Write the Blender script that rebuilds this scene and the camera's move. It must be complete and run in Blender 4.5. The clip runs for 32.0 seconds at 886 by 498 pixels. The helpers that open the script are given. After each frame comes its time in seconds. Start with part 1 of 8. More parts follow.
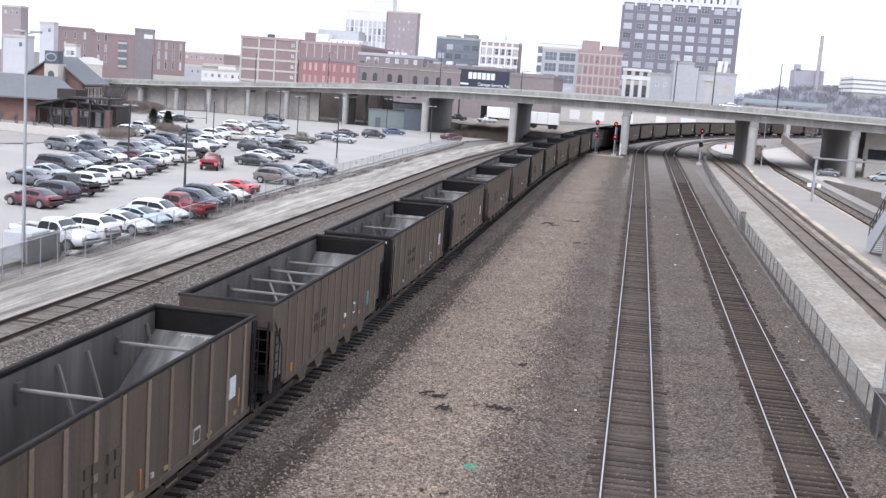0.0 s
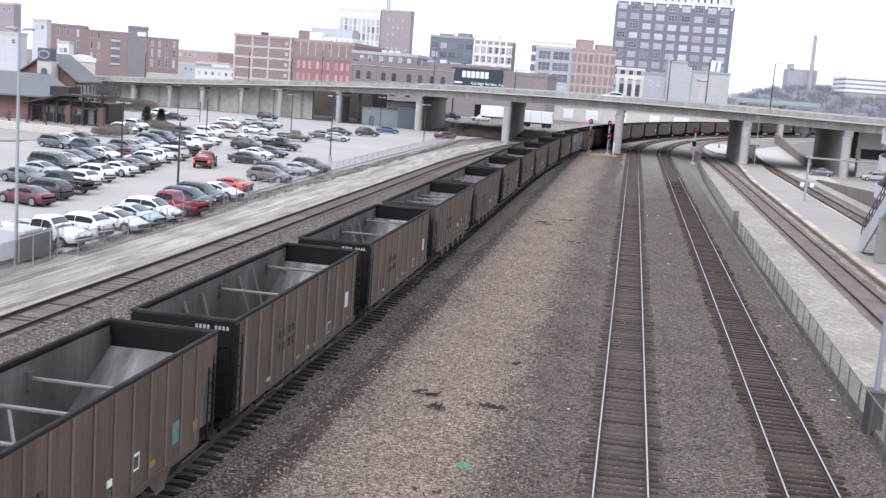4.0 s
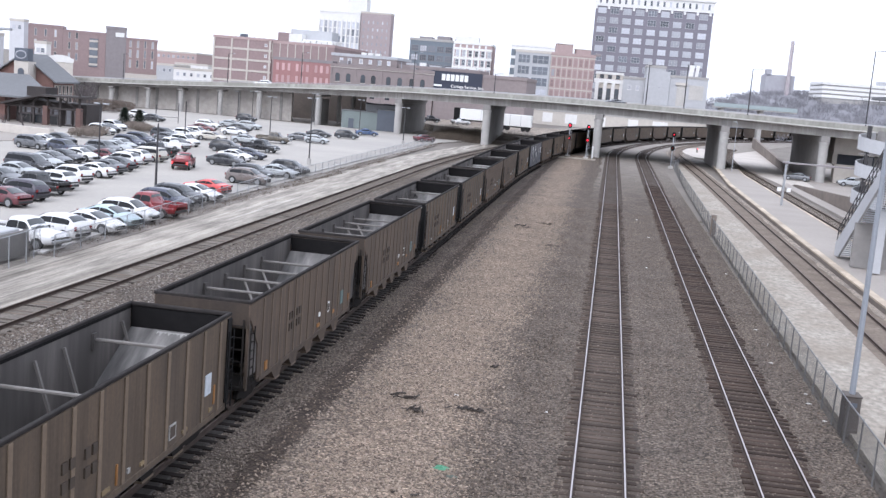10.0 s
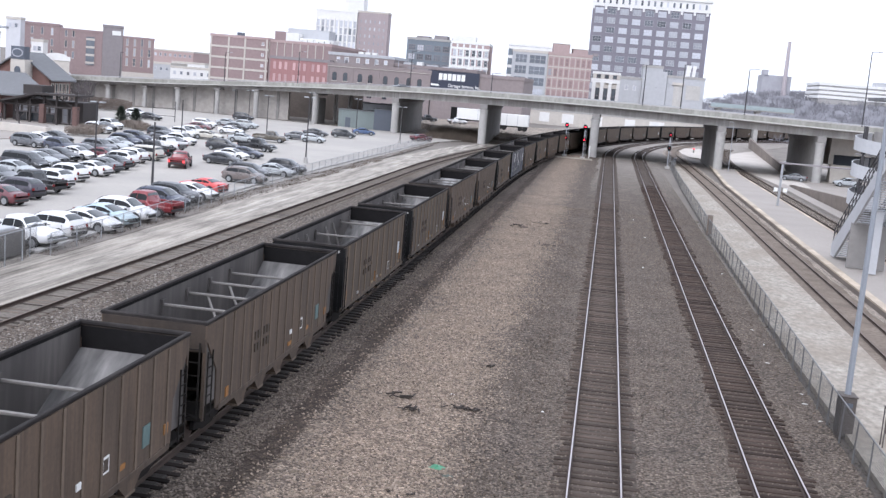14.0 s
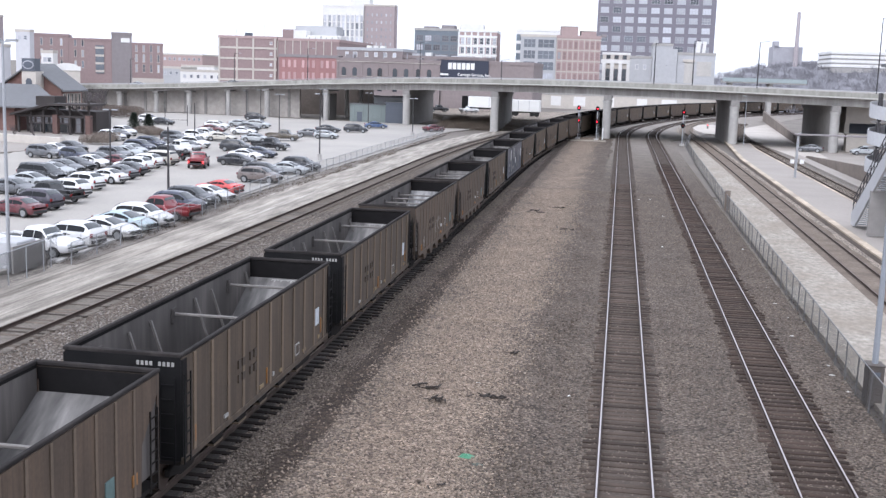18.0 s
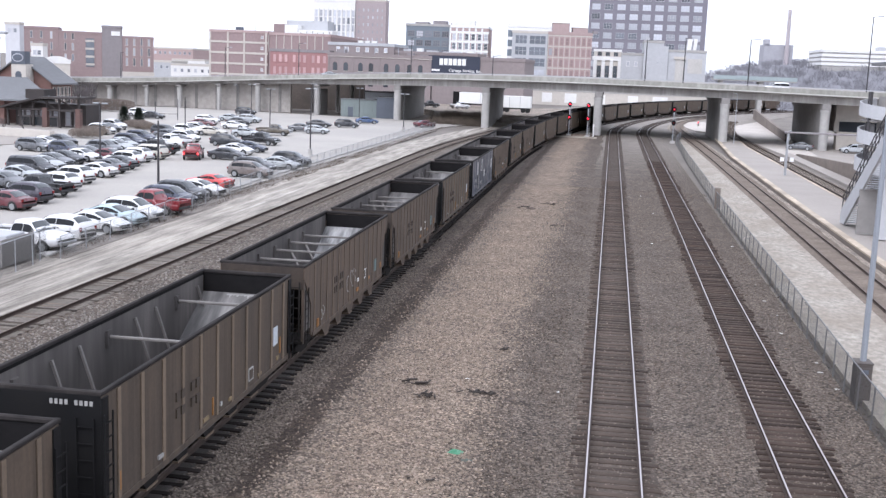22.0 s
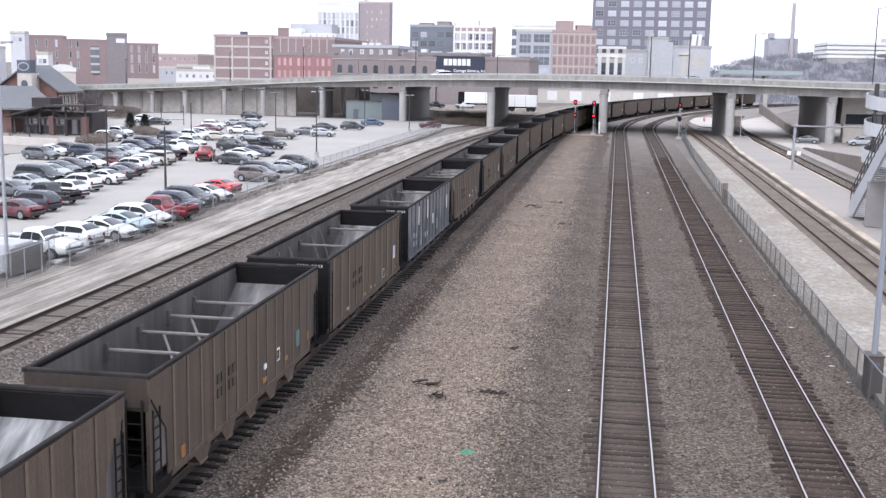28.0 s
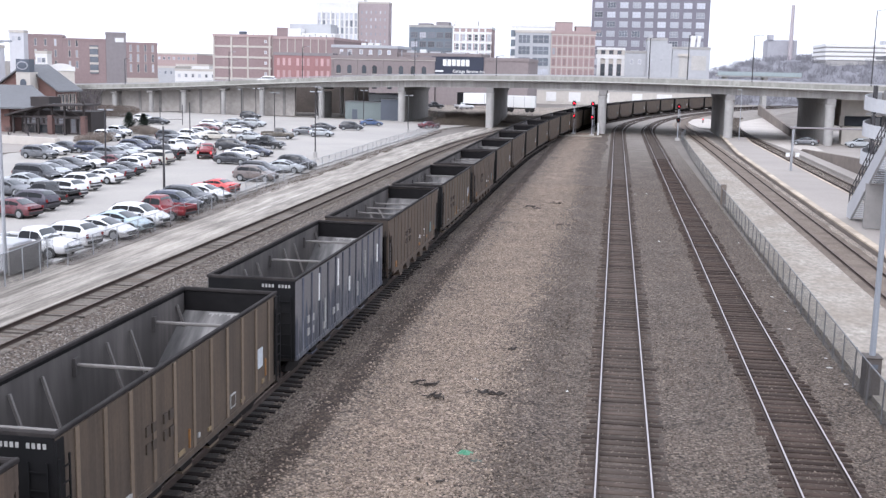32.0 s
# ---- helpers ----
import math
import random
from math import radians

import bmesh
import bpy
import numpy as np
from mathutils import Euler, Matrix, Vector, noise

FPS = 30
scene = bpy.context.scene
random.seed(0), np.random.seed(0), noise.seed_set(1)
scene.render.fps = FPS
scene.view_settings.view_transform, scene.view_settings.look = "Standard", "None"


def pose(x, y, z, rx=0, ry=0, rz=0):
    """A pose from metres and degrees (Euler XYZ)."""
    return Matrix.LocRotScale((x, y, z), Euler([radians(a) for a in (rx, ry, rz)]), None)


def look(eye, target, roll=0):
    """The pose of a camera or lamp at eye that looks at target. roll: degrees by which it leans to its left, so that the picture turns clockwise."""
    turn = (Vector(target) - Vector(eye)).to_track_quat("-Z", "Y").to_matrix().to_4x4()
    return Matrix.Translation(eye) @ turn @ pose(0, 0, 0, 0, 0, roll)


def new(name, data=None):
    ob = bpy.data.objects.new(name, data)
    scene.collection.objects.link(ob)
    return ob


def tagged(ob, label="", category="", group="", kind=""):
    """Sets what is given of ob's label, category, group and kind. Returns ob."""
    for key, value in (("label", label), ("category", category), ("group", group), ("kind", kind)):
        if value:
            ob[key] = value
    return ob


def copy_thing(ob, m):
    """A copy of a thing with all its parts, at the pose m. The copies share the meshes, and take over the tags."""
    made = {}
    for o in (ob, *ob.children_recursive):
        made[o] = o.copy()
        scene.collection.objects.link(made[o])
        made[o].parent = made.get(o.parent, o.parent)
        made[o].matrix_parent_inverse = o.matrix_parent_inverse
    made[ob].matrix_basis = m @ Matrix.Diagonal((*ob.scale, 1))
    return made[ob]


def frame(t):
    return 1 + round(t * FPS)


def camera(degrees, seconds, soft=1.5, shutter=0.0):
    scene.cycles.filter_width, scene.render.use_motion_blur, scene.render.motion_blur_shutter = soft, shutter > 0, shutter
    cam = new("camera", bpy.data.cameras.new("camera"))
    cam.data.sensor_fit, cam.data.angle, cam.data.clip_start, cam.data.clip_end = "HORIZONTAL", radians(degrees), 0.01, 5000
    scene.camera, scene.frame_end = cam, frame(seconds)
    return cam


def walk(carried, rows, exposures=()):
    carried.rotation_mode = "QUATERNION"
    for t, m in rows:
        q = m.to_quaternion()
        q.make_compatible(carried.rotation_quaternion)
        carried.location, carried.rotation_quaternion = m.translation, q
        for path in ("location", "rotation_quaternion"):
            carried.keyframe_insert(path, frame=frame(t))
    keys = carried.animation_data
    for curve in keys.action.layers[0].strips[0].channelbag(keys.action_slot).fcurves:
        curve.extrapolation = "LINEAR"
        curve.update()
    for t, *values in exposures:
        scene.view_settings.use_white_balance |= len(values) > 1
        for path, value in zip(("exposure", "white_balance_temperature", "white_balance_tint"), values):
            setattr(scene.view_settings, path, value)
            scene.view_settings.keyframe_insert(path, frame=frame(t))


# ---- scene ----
EYE = Vector((0.0, 0.0, 10.95))


def view(yaw, tilt, roll):
    """The camera's pose on the footbridge: yaw to the right of the straight main line, tilt down, lean."""
    a, b = radians(yaw), radians(tilt)
    return look(EYE, EYE + Vector((math.sin(a) * math.cos(b), math.cos(a) * math.cos(b), -math.sin(b))), roll)


cam = camera(43.482, 32.0, soft=1.4)
walk(cam, [
    (0, view(-9.473, 8.682, 4.175)), (0.5, view(-9.319, 8.714, 4.129)), (1, view(-9.301, 8.770, 4.122)),
    (1.5, view(-9.334, 8.779, 4.176)), (2, view(-9.287, 8.759, 4.224)), (2.5, view(-9.194, 8.709, 4.283)),
    (3, view(-9.144, 8.700, 4.265)), (3.5, view(-9.144, 8.732, 4.323)), (5.5, view(-9.024, 8.724, 4.396)),
    (6, view(-8.887, 8.729, 4.463)), (6.5, view(-8.762, 8.791, 4.464)), (7, view(-8.710, 8.801, 4.508)),
    (7.5, view(-8.608, 8.725, 4.608)), (8, view(-8.423, 8.618, 4.664)), (8.5, view(-8.278, 8.583, 4.746)),
    (9, view(-8.180, 8.562, 4.719)), (9.5, view(-8.142, 8.525, 4.709)), (10, view(-8.040, 8.492, 4.739)),
    (10.5, view(-7.935, 8.464, 4.846)), (11, view(-7.766, 8.411, 4.887)), (11.5, view(-7.676, 8.411, 4.944)),
    (12, view(-7.636, 8.409, 4.952)), (12.5, view(-7.677, 8.412, 4.939)), (13, view(-7.720, 8.416, 4.935)),
    (13.5, view(-7.834, 8.461, 5.015)), (14, view(-7.858, 8.507, 4.913)), (14.5, view(-7.905, 8.584, 4.471)),
    (16.5, view(-8.402, 8.951, 1.054)), (17, view(-8.807, 8.944, 1.199)), (17.5, view(-8.845, 9.021, 1.547)),
    (18, view(-8.784, 9.087, 1.837)), (18.5, view(-8.635, 9.098, 1.894)), (19, view(-8.569, 9.095, 1.872)),
    (19.5, view(-8.599, 9.162, 1.966)), (20, view(-8.608, 9.236, 1.985)), (20.5, view(-8.486, 9.361, 2.082)),
    (21, view(-8.401, 9.407, 2.232)), (21.5, view(-8.365, 9.350, 2.220)), (22, view(-8.271, 9.287, 2.226)),
    (22.5, view(-8.143, 9.281, 2.230)), (23, view(-8.139, 9.282, 2.223)), (23.5, view(-8.189, 9.303, 2.236)),
    (24, view(-8.183, 9.316, 2.056)), (24.5, view(-8.310, 9.314, 1.687)), (25, view(-8.529, 9.294, 1.252)),
    (25.5, view(-8.831, 9.281, 1.213)), (27.5, view(-8.814, 9.304, 0.911)), (28, view(-8.691, 9.276, 1.072)),
    (28.5, view(-8.640, 9.281, 1.095)), (29, view(-8.671, 9.280, 1.112)), (29.5, view(-8.632, 9.337, 1.108)),
    (30, view(-8.631, 9.293, 1.162)), (30.5, view(-8.668, 9.287, 1.195)), (31, view(-8.730, 9.246, 1.220)),
    (31.5, view(-8.656, 9.199, 1.265)), (32, view(-8.609, 9.248, 1.274)),
], exposures=((0.0, 0.70, 5850, 14), (9.0, 0.69, 5850, 14), (13.0, 0.66, 5860, 14), (17.5, 0.67, 5880, 14), (20.0, 0.71, 5880, 15), (32.0, 0.74, 5880, 15)))

# ---- light: a flat, bright overcast day ----
world = bpy.data.worlds.new("overcast_sky")
scene.world = world
world.use_nodes = True
wn, wl = world.node_tree.nodes, world.node_tree.links
sky = wn.new("ShaderNodeTexSky")
sky.sky_type, sky.sun_disc = "NISHITA", False
sky.sun_elevation, sky.sun_rotation = radians(48), radians(200)
sky.air_density, sky.dust_density, sky.ozone_density = 1.0, 6.0, 0.6
cloud = wn.new("ShaderNodeHueSaturation")
cloud.inputs["Saturation"].default_value = 0.22
veil = wn.new("ShaderNodeMix")
veil.data_type = "RGBA"
veil.inputs["Factor"].default_value = 0.8
veil.inputs["B"].default_value = (8.6, 8.8, 9.2, 1)
wl.new(sky.outputs["Color"], cloud.inputs["Color"])
wl.new(cloud.outputs["Color"], veil.inputs["A"])
wl.new(veil.outputs["Result"], wn["Background"].inputs["Color"])
wn["Background"].inputs["Strength"].default_value = 0.12

sun = new("sun", bpy.data.lights.new("sun", "SUN"))
sun.data.energy, sun.data.angle, sun.data.color = 0.9, radians(25), (1.0, 0.97, 0.92)
sun.matrix_world = look((-30, -60, 100), (0, 40, 0))


# ---- building tools ----
class Shape:
    """Vertices and faces of one mesh, put together from plain pieces."""

    def __init__(self):
        self.v, self.f = [], []

    def add(self, verts, faces):
        n = len(self.v)
        self.v += [tuple(p) for p in verts]
        self.f += [tuple(i + n for i in q) for q in faces]
        return self

    def hexa(self, a):
        """Eight corners: four below, four above, both counterclockwise from above."""
        return self.add(a, [(3, 2, 1, 0), (4, 5, 6, 7), (0, 1, 5, 4), (1, 2, 6, 5), (2, 3, 7, 6), (3, 0, 4, 7)])

    def box(self, x0, x1, y0, y1, z0, z1):
        return self.hexa([(x0, y0, z0), (x1, y0, z0), (x1, y1, z0), (x0, y1, z0),
                          (x0, y0, z1), (x1, y0, z1), (x1, y1, z1), (x0, y1, z1)])

    def bar(self, p, q, w, h, up=(0, 0, 1)):
        """A rectangular bar from p to q, w wide and h high."""
        p, q = Vector(p), Vector(q)
        d = (q - p).normalized()
        s = d.cross(Vector(up))
        s = s.normalized() if s.length > 1e-6 else Vector((1, 0, 0))
        u = s.cross(d)
        c = []
        for e in (-1, 1):
            for o, a in ((p, -1), (q, -1), (q, 1), (p, 1)):
                c.append(o + s * (w / 2 * -a) + u * (h / 2 * e))
        return self.hexa(c)

    def tube(self, p, q, r, n=8, r2=None):
        p, q = Vector(p), Vector(q)
        r2 = r if r2 is None else r2
        d = (q - p).normalized()
        s = d.orthogonal().normalized()
        u = d.cross(s)
        ring = [s * math.cos(2 * math.pi * i / n) + u * math.sin(2 * math.pi * i / n) for i in range(n)]
        verts = [p + k * r for k in ring] + [q + k * r2 for k in ring]
        faces = [(i, (i + 1) % n, n + (i + 1) % n, n + i) for i in range(n)]
        return self.add(verts, faces + [tuple(range(n - 1, -1, -1)), tuple(range(n, 2 * n))])

    def prism(self, poly, lo, hi, axis="x"):
        """The polygon poly, extruded along an axis. poly is (y, z) for x, (x, z) for y, (x, y) for z."""
        put = {"x": lambda a, b, c: (c, a, b), "y": lambda a, b, c: (a, c, b), "z": lambda a, b, c: (a, b, c)}[axis]
        n = len(poly)
        verts = [put(a, b, lo) for a, b in poly] + [put(a, b, hi) for a, b in poly]
        faces = [(i, (i + 1) % n, n + (i + 1) % n, n + i) for i in range(n)]
        return self.add(verts, faces + [tuple(range(n - 1, -1, -1)), tuple(range(n, 2 * n))])

    def loft(self, rings, close=True):
        """Skin between rings of equal length."""
        n = len(rings[0])
        verts = [p for r in rings for p in r]
        faces = []
        for k in range(len(rings) - 1):
            for i in range(n if close else n - 1):
                j = (i + 1) % n
                faces.append((k * n + i, k * n + j, (k + 1) * n + j, (k + 1) * n + i))
        if close:
            faces += [tuple(range(n - 1, -1, -1)), tuple(range((len(rings) - 1) * n, len(rings) * n))]
        return self.add(verts, faces)

    def mesh(self, name, mat, bevel=0.0, smooth=False, segments=1):
        me = bpy.data.meshes.new(name)
        me.from_pydata(self.v, [], self.f)
        bm = bmesh.new()
        bm.from_mesh(me)
        bmesh.ops.recalc_face_normals(bm, faces=bm.faces)
        if bevel:
            edges = [e for e in bm.edges if len(e.link_faces) == 2 and e.calc_face_angle(0) > 0.5]
            bmesh.ops.bevel(bm, geom=edges, offset=bevel, segments=segments, profile=0.6, affect="EDGES", clamp_overlap=True)
        bm.to_mesh(me)
        bm.free()
        if smooth:
            me.polygons.foreach_set("use_smooth", [True] * len(me.polygons))
        me.materials.append(mat)
        return me


def part(name, shape, mat, parent, label="", bevel=0.0, smooth=False, at=None):
    """One mesh object under a thing or a part. shape may be a mesh that is shared."""
    me = shape if isinstance(shape, bpy.types.Mesh) else shape.mesh(name, mat, bevel, smooth)
    ob = new(name, me)
    ob.parent = parent
    if at is not None:
        ob.matrix_basis = at
    return tagged(ob, label)


def thing(name, label, category, group="", kind="", at=None):
    ob = new(name)
    ob.empty_display_size = 0.3
    if at is not None:
        ob.matrix_basis = at
    return tagged(ob, label, category, group, kind)


def solid(name, shape, mat, label, category, group="", kind="", at=None, bevel=0.0, smooth=False):
    """A thing of one mesh."""
    ob = new(name, shape if isinstance(shape, bpy.types.Mesh) else shape.mesh(name, mat, bevel, smooth))
    if at is not None:
        ob.matrix_basis = at
    return tagged(ob, label, category, group, kind)


def raw_mesh(name, verts, faces, mat):
    """A large mesh from arrays of vertices and of equal-sided faces."""
    me = bpy.data.meshes.new(name)
    k, n = faces.shape[1], len(faces)
    me.vertices.add(len(verts))
    me.vertices.foreach_set("co", verts.astype(np.float32).ravel())
    me.loops.add(n * k)
    me.loops.foreach_set("vertex_index", faces.astype(np.int32).ravel())
    me.polygons.add(n)
    me.polygons.foreach_set("loop_start", np.arange(0, n * k, k, dtype=np.int32))
    me.update(calc_edges=True)
    me.materials.append(mat)
    return me


# ---- materials ----
def nodes_of(name):
    mat = bpy.data.materials.new(name)
    mat.use_nodes = True
    nt = mat.node_tree
    return mat, nt, nt.nodes["Principled BSDF"]


def ramp(nt, src, stops):
    r = nt.nodes.new("ShaderNodeValToRGB")
    while len(r.color_ramp.elements) < len(stops):
        r.color_ramp.elements.new(0.5)
    for e, (pos, c) in zip(r.color_ramp.elements, stops):
        e.position, e.color = pos, (*c, 1) if len(c) == 3 else c
    nt.links.new(src, r.inputs["Fac"])
    return r.outputs["Color"]


def coords(nt, space="Object", stretch=(1, 1, 1)):
    tc = nt.nodes.new("ShaderNodeTexCoord")
    mp = nt.nodes.new("ShaderNodeMapping")
    mp.inputs["Scale"].default_value = stretch
    nt.links.new(tc.outputs[space], mp.inputs["Vector"])
    return mp.outputs["Vector"]


def tex(nt, vec, scale, detail=4.0, rough=0.6, kind="noise"):
    n = nt.nodes.new("ShaderNodeTexNoise" if kind == "noise" else "ShaderNodeTexVoronoi")
    n.inputs["Scale"].default_value = scale
    if kind == "noise":
        n.inputs["Detail"].default_value, n.inputs["Roughness"].default_value = detail, rough
        out = n.outputs["Fac"]
    else:
        out = n.outputs["Color"] if kind == "cells" else n.outputs["Distance"]
    nt.links.new(vec, n.inputs["Vector"])
    return out


def mix(nt, a, b, fac, mode="MIX"):
    m = nt.nodes.new("ShaderNodeMix")
    m.data_type, m.blend_type = "RGBA", mode
    for key, val in (("Factor", fac), ("A", a), ("B", b)):
        s = m.inputs[key] if key != "Factor" else m.inputs[0]
        if key != "Factor":
            s = m.inputs[6] if key == "A" else m.inputs[7]
        if isinstance(val, (int, float)):
            s.default_value = val
        elif isinstance(val, tuple):
            s.default_value = (*val, 1)
        else:
            nt.links.new(val, s)
    return m.outputs[2]


def bump(nt, bsdf, height, strength=0.3, dist=0.02):
    b = nt.nodes.new("ShaderNodeBump")
    b.inputs["Strength"].default_value, b.inputs["Distance"].default_value = strength, dist
    nt.links.new(height, b.inputs["Height"])
    nt.links.new(b.outputs["Normal"], bsdf.inputs["Normal"])


def surface(name, base, rough=0.7, metal=0.0, grain=(8.0, 0.25), stain=(0.6, 0.25), dirt=None, relief=0.15, space="Object",
            vary=0.0, stretch=(1, 1, 1), spec=0.5, dist=0.01):
    """A real surface: its colour broken by a fine grain and by broad stains (scale, strength), with relief and uneven gloss.
    vary: how far repeats differ from each other."""
    mat, nt, bsdf = nodes_of(name)
    vec = coords(nt, space, stretch)
    fine, broad = tex(nt, vec, grain[0], 6, 0.65), tex(nt, vec, stain[0], 3, 0.55)
    g = ramp(nt, fine, [(0.3, (1 - grain[1],) * 3), (0.7, (1 + grain[1] * 0.6,) * 3)])
    col = mix(nt, base, g, 1.0, "MULTIPLY")
    s = ramp(nt, broad, [(0.35, (1, 1, 1)), (0.7, (0, 0, 0))])
    dark = dirt or tuple(c * (1 - stain[1] * 1.6) for c in base)
    fac = nt.nodes.new("ShaderNodeMath")
    fac.operation = "MULTIPLY"
    nt.links.new(s, fac.inputs[0])
    fac.inputs[1].default_value = min(1.0, stain[1] * 2)
    col = mix(nt, col, dark, fac.outputs[0])
    if vary:
        oi = nt.nodes.new("ShaderNodeObjectInfo")
        r = ramp(nt, oi.outputs["Random"], [(0.0, (1 - vary,) * 3), (1.0, (1 + vary,) * 3)])
        col = mix(nt, col, r, 1.0, "MULTIPLY")
    nt.links.new(col, bsdf.inputs["Base Color"])
    rr = ramp(nt, fine, [(0.2, (max(0.02, rough - 0.12),) * 3), (0.8, (min(1, rough + 0.12),) * 3)])
    nt.links.new(rr, bsdf.inputs["Roughness"])
    bsdf.inputs["Metallic"].default_value = metal
    bsdf.inputs["Specular IOR Level"].default_value = spec
    if relief:
        bump(nt, bsdf, fine, relief, dist)
    return mat


def glow(name, colour, strength):
    mat, nt, bsdf = nodes_of(name)
    bsdf.inputs["Base Color"].default_value = (*colour, 1)
    bsdf.inputs["Emission Color"].default_value = (*colour, 1)
    bsdf.inputs["Emission Strength"].default_value = strength
    return mat


def gravel(name, light, mid, dark, size, patches=None, relief=0.9, paler=None):
    """Loose stones of about size metres: cells of different tone, with gaps between, and broad drifts of fines."""
    mat, nt, bsdf = nodes_of(name)
    vec = coords(nt, "Object")
    cells = tex(nt, vec, 1 / size, kind="cells")
    dist = tex(nt, vec, 1 / size, kind="dist")
    tone = nt.nodes.new("ShaderNodeSeparateColor")
    nt.links.new(cells, tone.inputs["Color"])
    col = ramp(nt, tone.outputs["Red"], [(0.0, dark), (0.45, mid), (0.85, light), (1.0, tuple(min(1, c * 1.35) for c in light))])
    gap = ramp(nt, dist, [(0.35, (1, 1, 1)), (0.8, (0.35, 0.35, 0.35))])
    col = mix(nt, col, gap, 0.8, "MULTIPLY")
    broad = tex(nt, vec, 0.35, 5, 0.6)
    col = mix(nt, col, ramp(nt, broad, [(0.3, (0.72, 0.72, 0.72)), (0.7, (1.18, 1.16, 1.12))]), 1.0, "MULTIPLY")
    if patches:
        p = ramp(nt, tex(nt, vec, 0.12, 4, 0.6), [(0.45, (0, 0, 0)), (0.62, (1, 1, 1))])
        f = nt.nodes.new("ShaderNodeMath")
        f.operation = "MULTIPLY"
        nt.links.new(p, f.inputs[0])
        f.inputs[1].default_value = 0.6
        col = mix(nt, col, patches, f.outputs[0])
    if paler:
        # distance haze painted in: the stones pale steadily with Y
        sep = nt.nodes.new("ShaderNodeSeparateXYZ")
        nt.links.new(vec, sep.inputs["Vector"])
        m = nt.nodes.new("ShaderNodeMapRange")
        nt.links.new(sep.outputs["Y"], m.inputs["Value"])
        for key, val in (("From Min", paler[0]), ("From Max", paler[1]), ("To Min", 0.0), ("To Max", 0.8)):
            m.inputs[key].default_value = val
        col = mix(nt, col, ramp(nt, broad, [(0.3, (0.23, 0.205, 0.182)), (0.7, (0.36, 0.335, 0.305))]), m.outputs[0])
    nt.links.new(col, bsdf.inputs["Base Color"])
    bsdf.inputs["Roughness"].default_value = 0.95
    bsdf.inputs["Specular IOR Level"].default_value = 0.25
    inv = nt.nodes.new("ShaderNodeMath")
    inv.operation = "SUBTRACT"
    inv.inputs[0].default_value = 1.0
    nt.links.new(dist, inv.inputs[1])
    bump(nt, bsdf, inv.outputs[0], relief, size * 0.5)
    return mat


STONES = {"ballast": ((0.190, 0.158, 0.132), (0.117, 0.094, 0.077), (0.052, 0.041, 0.034)), "tan": ((0.36, 0.288, 0.228), (0.232, 0.182, 0.144), (0.108, 0.085, 0.068)),
          "cinder": ((0.092, 0.071, 0.058), (0.070, 0.053, 0.043), (0.048, 0.037, 0.031)), "brown": ((0.26, 0.215, 0.178), (0.165, 0.134, 0.11), (0.075, 0.061, 0.051))}
DITCH = -8.82
BALLAST = gravel("grey_ballast", *STONES["ballast"], 0.085, paler=(120.0, 230.0))


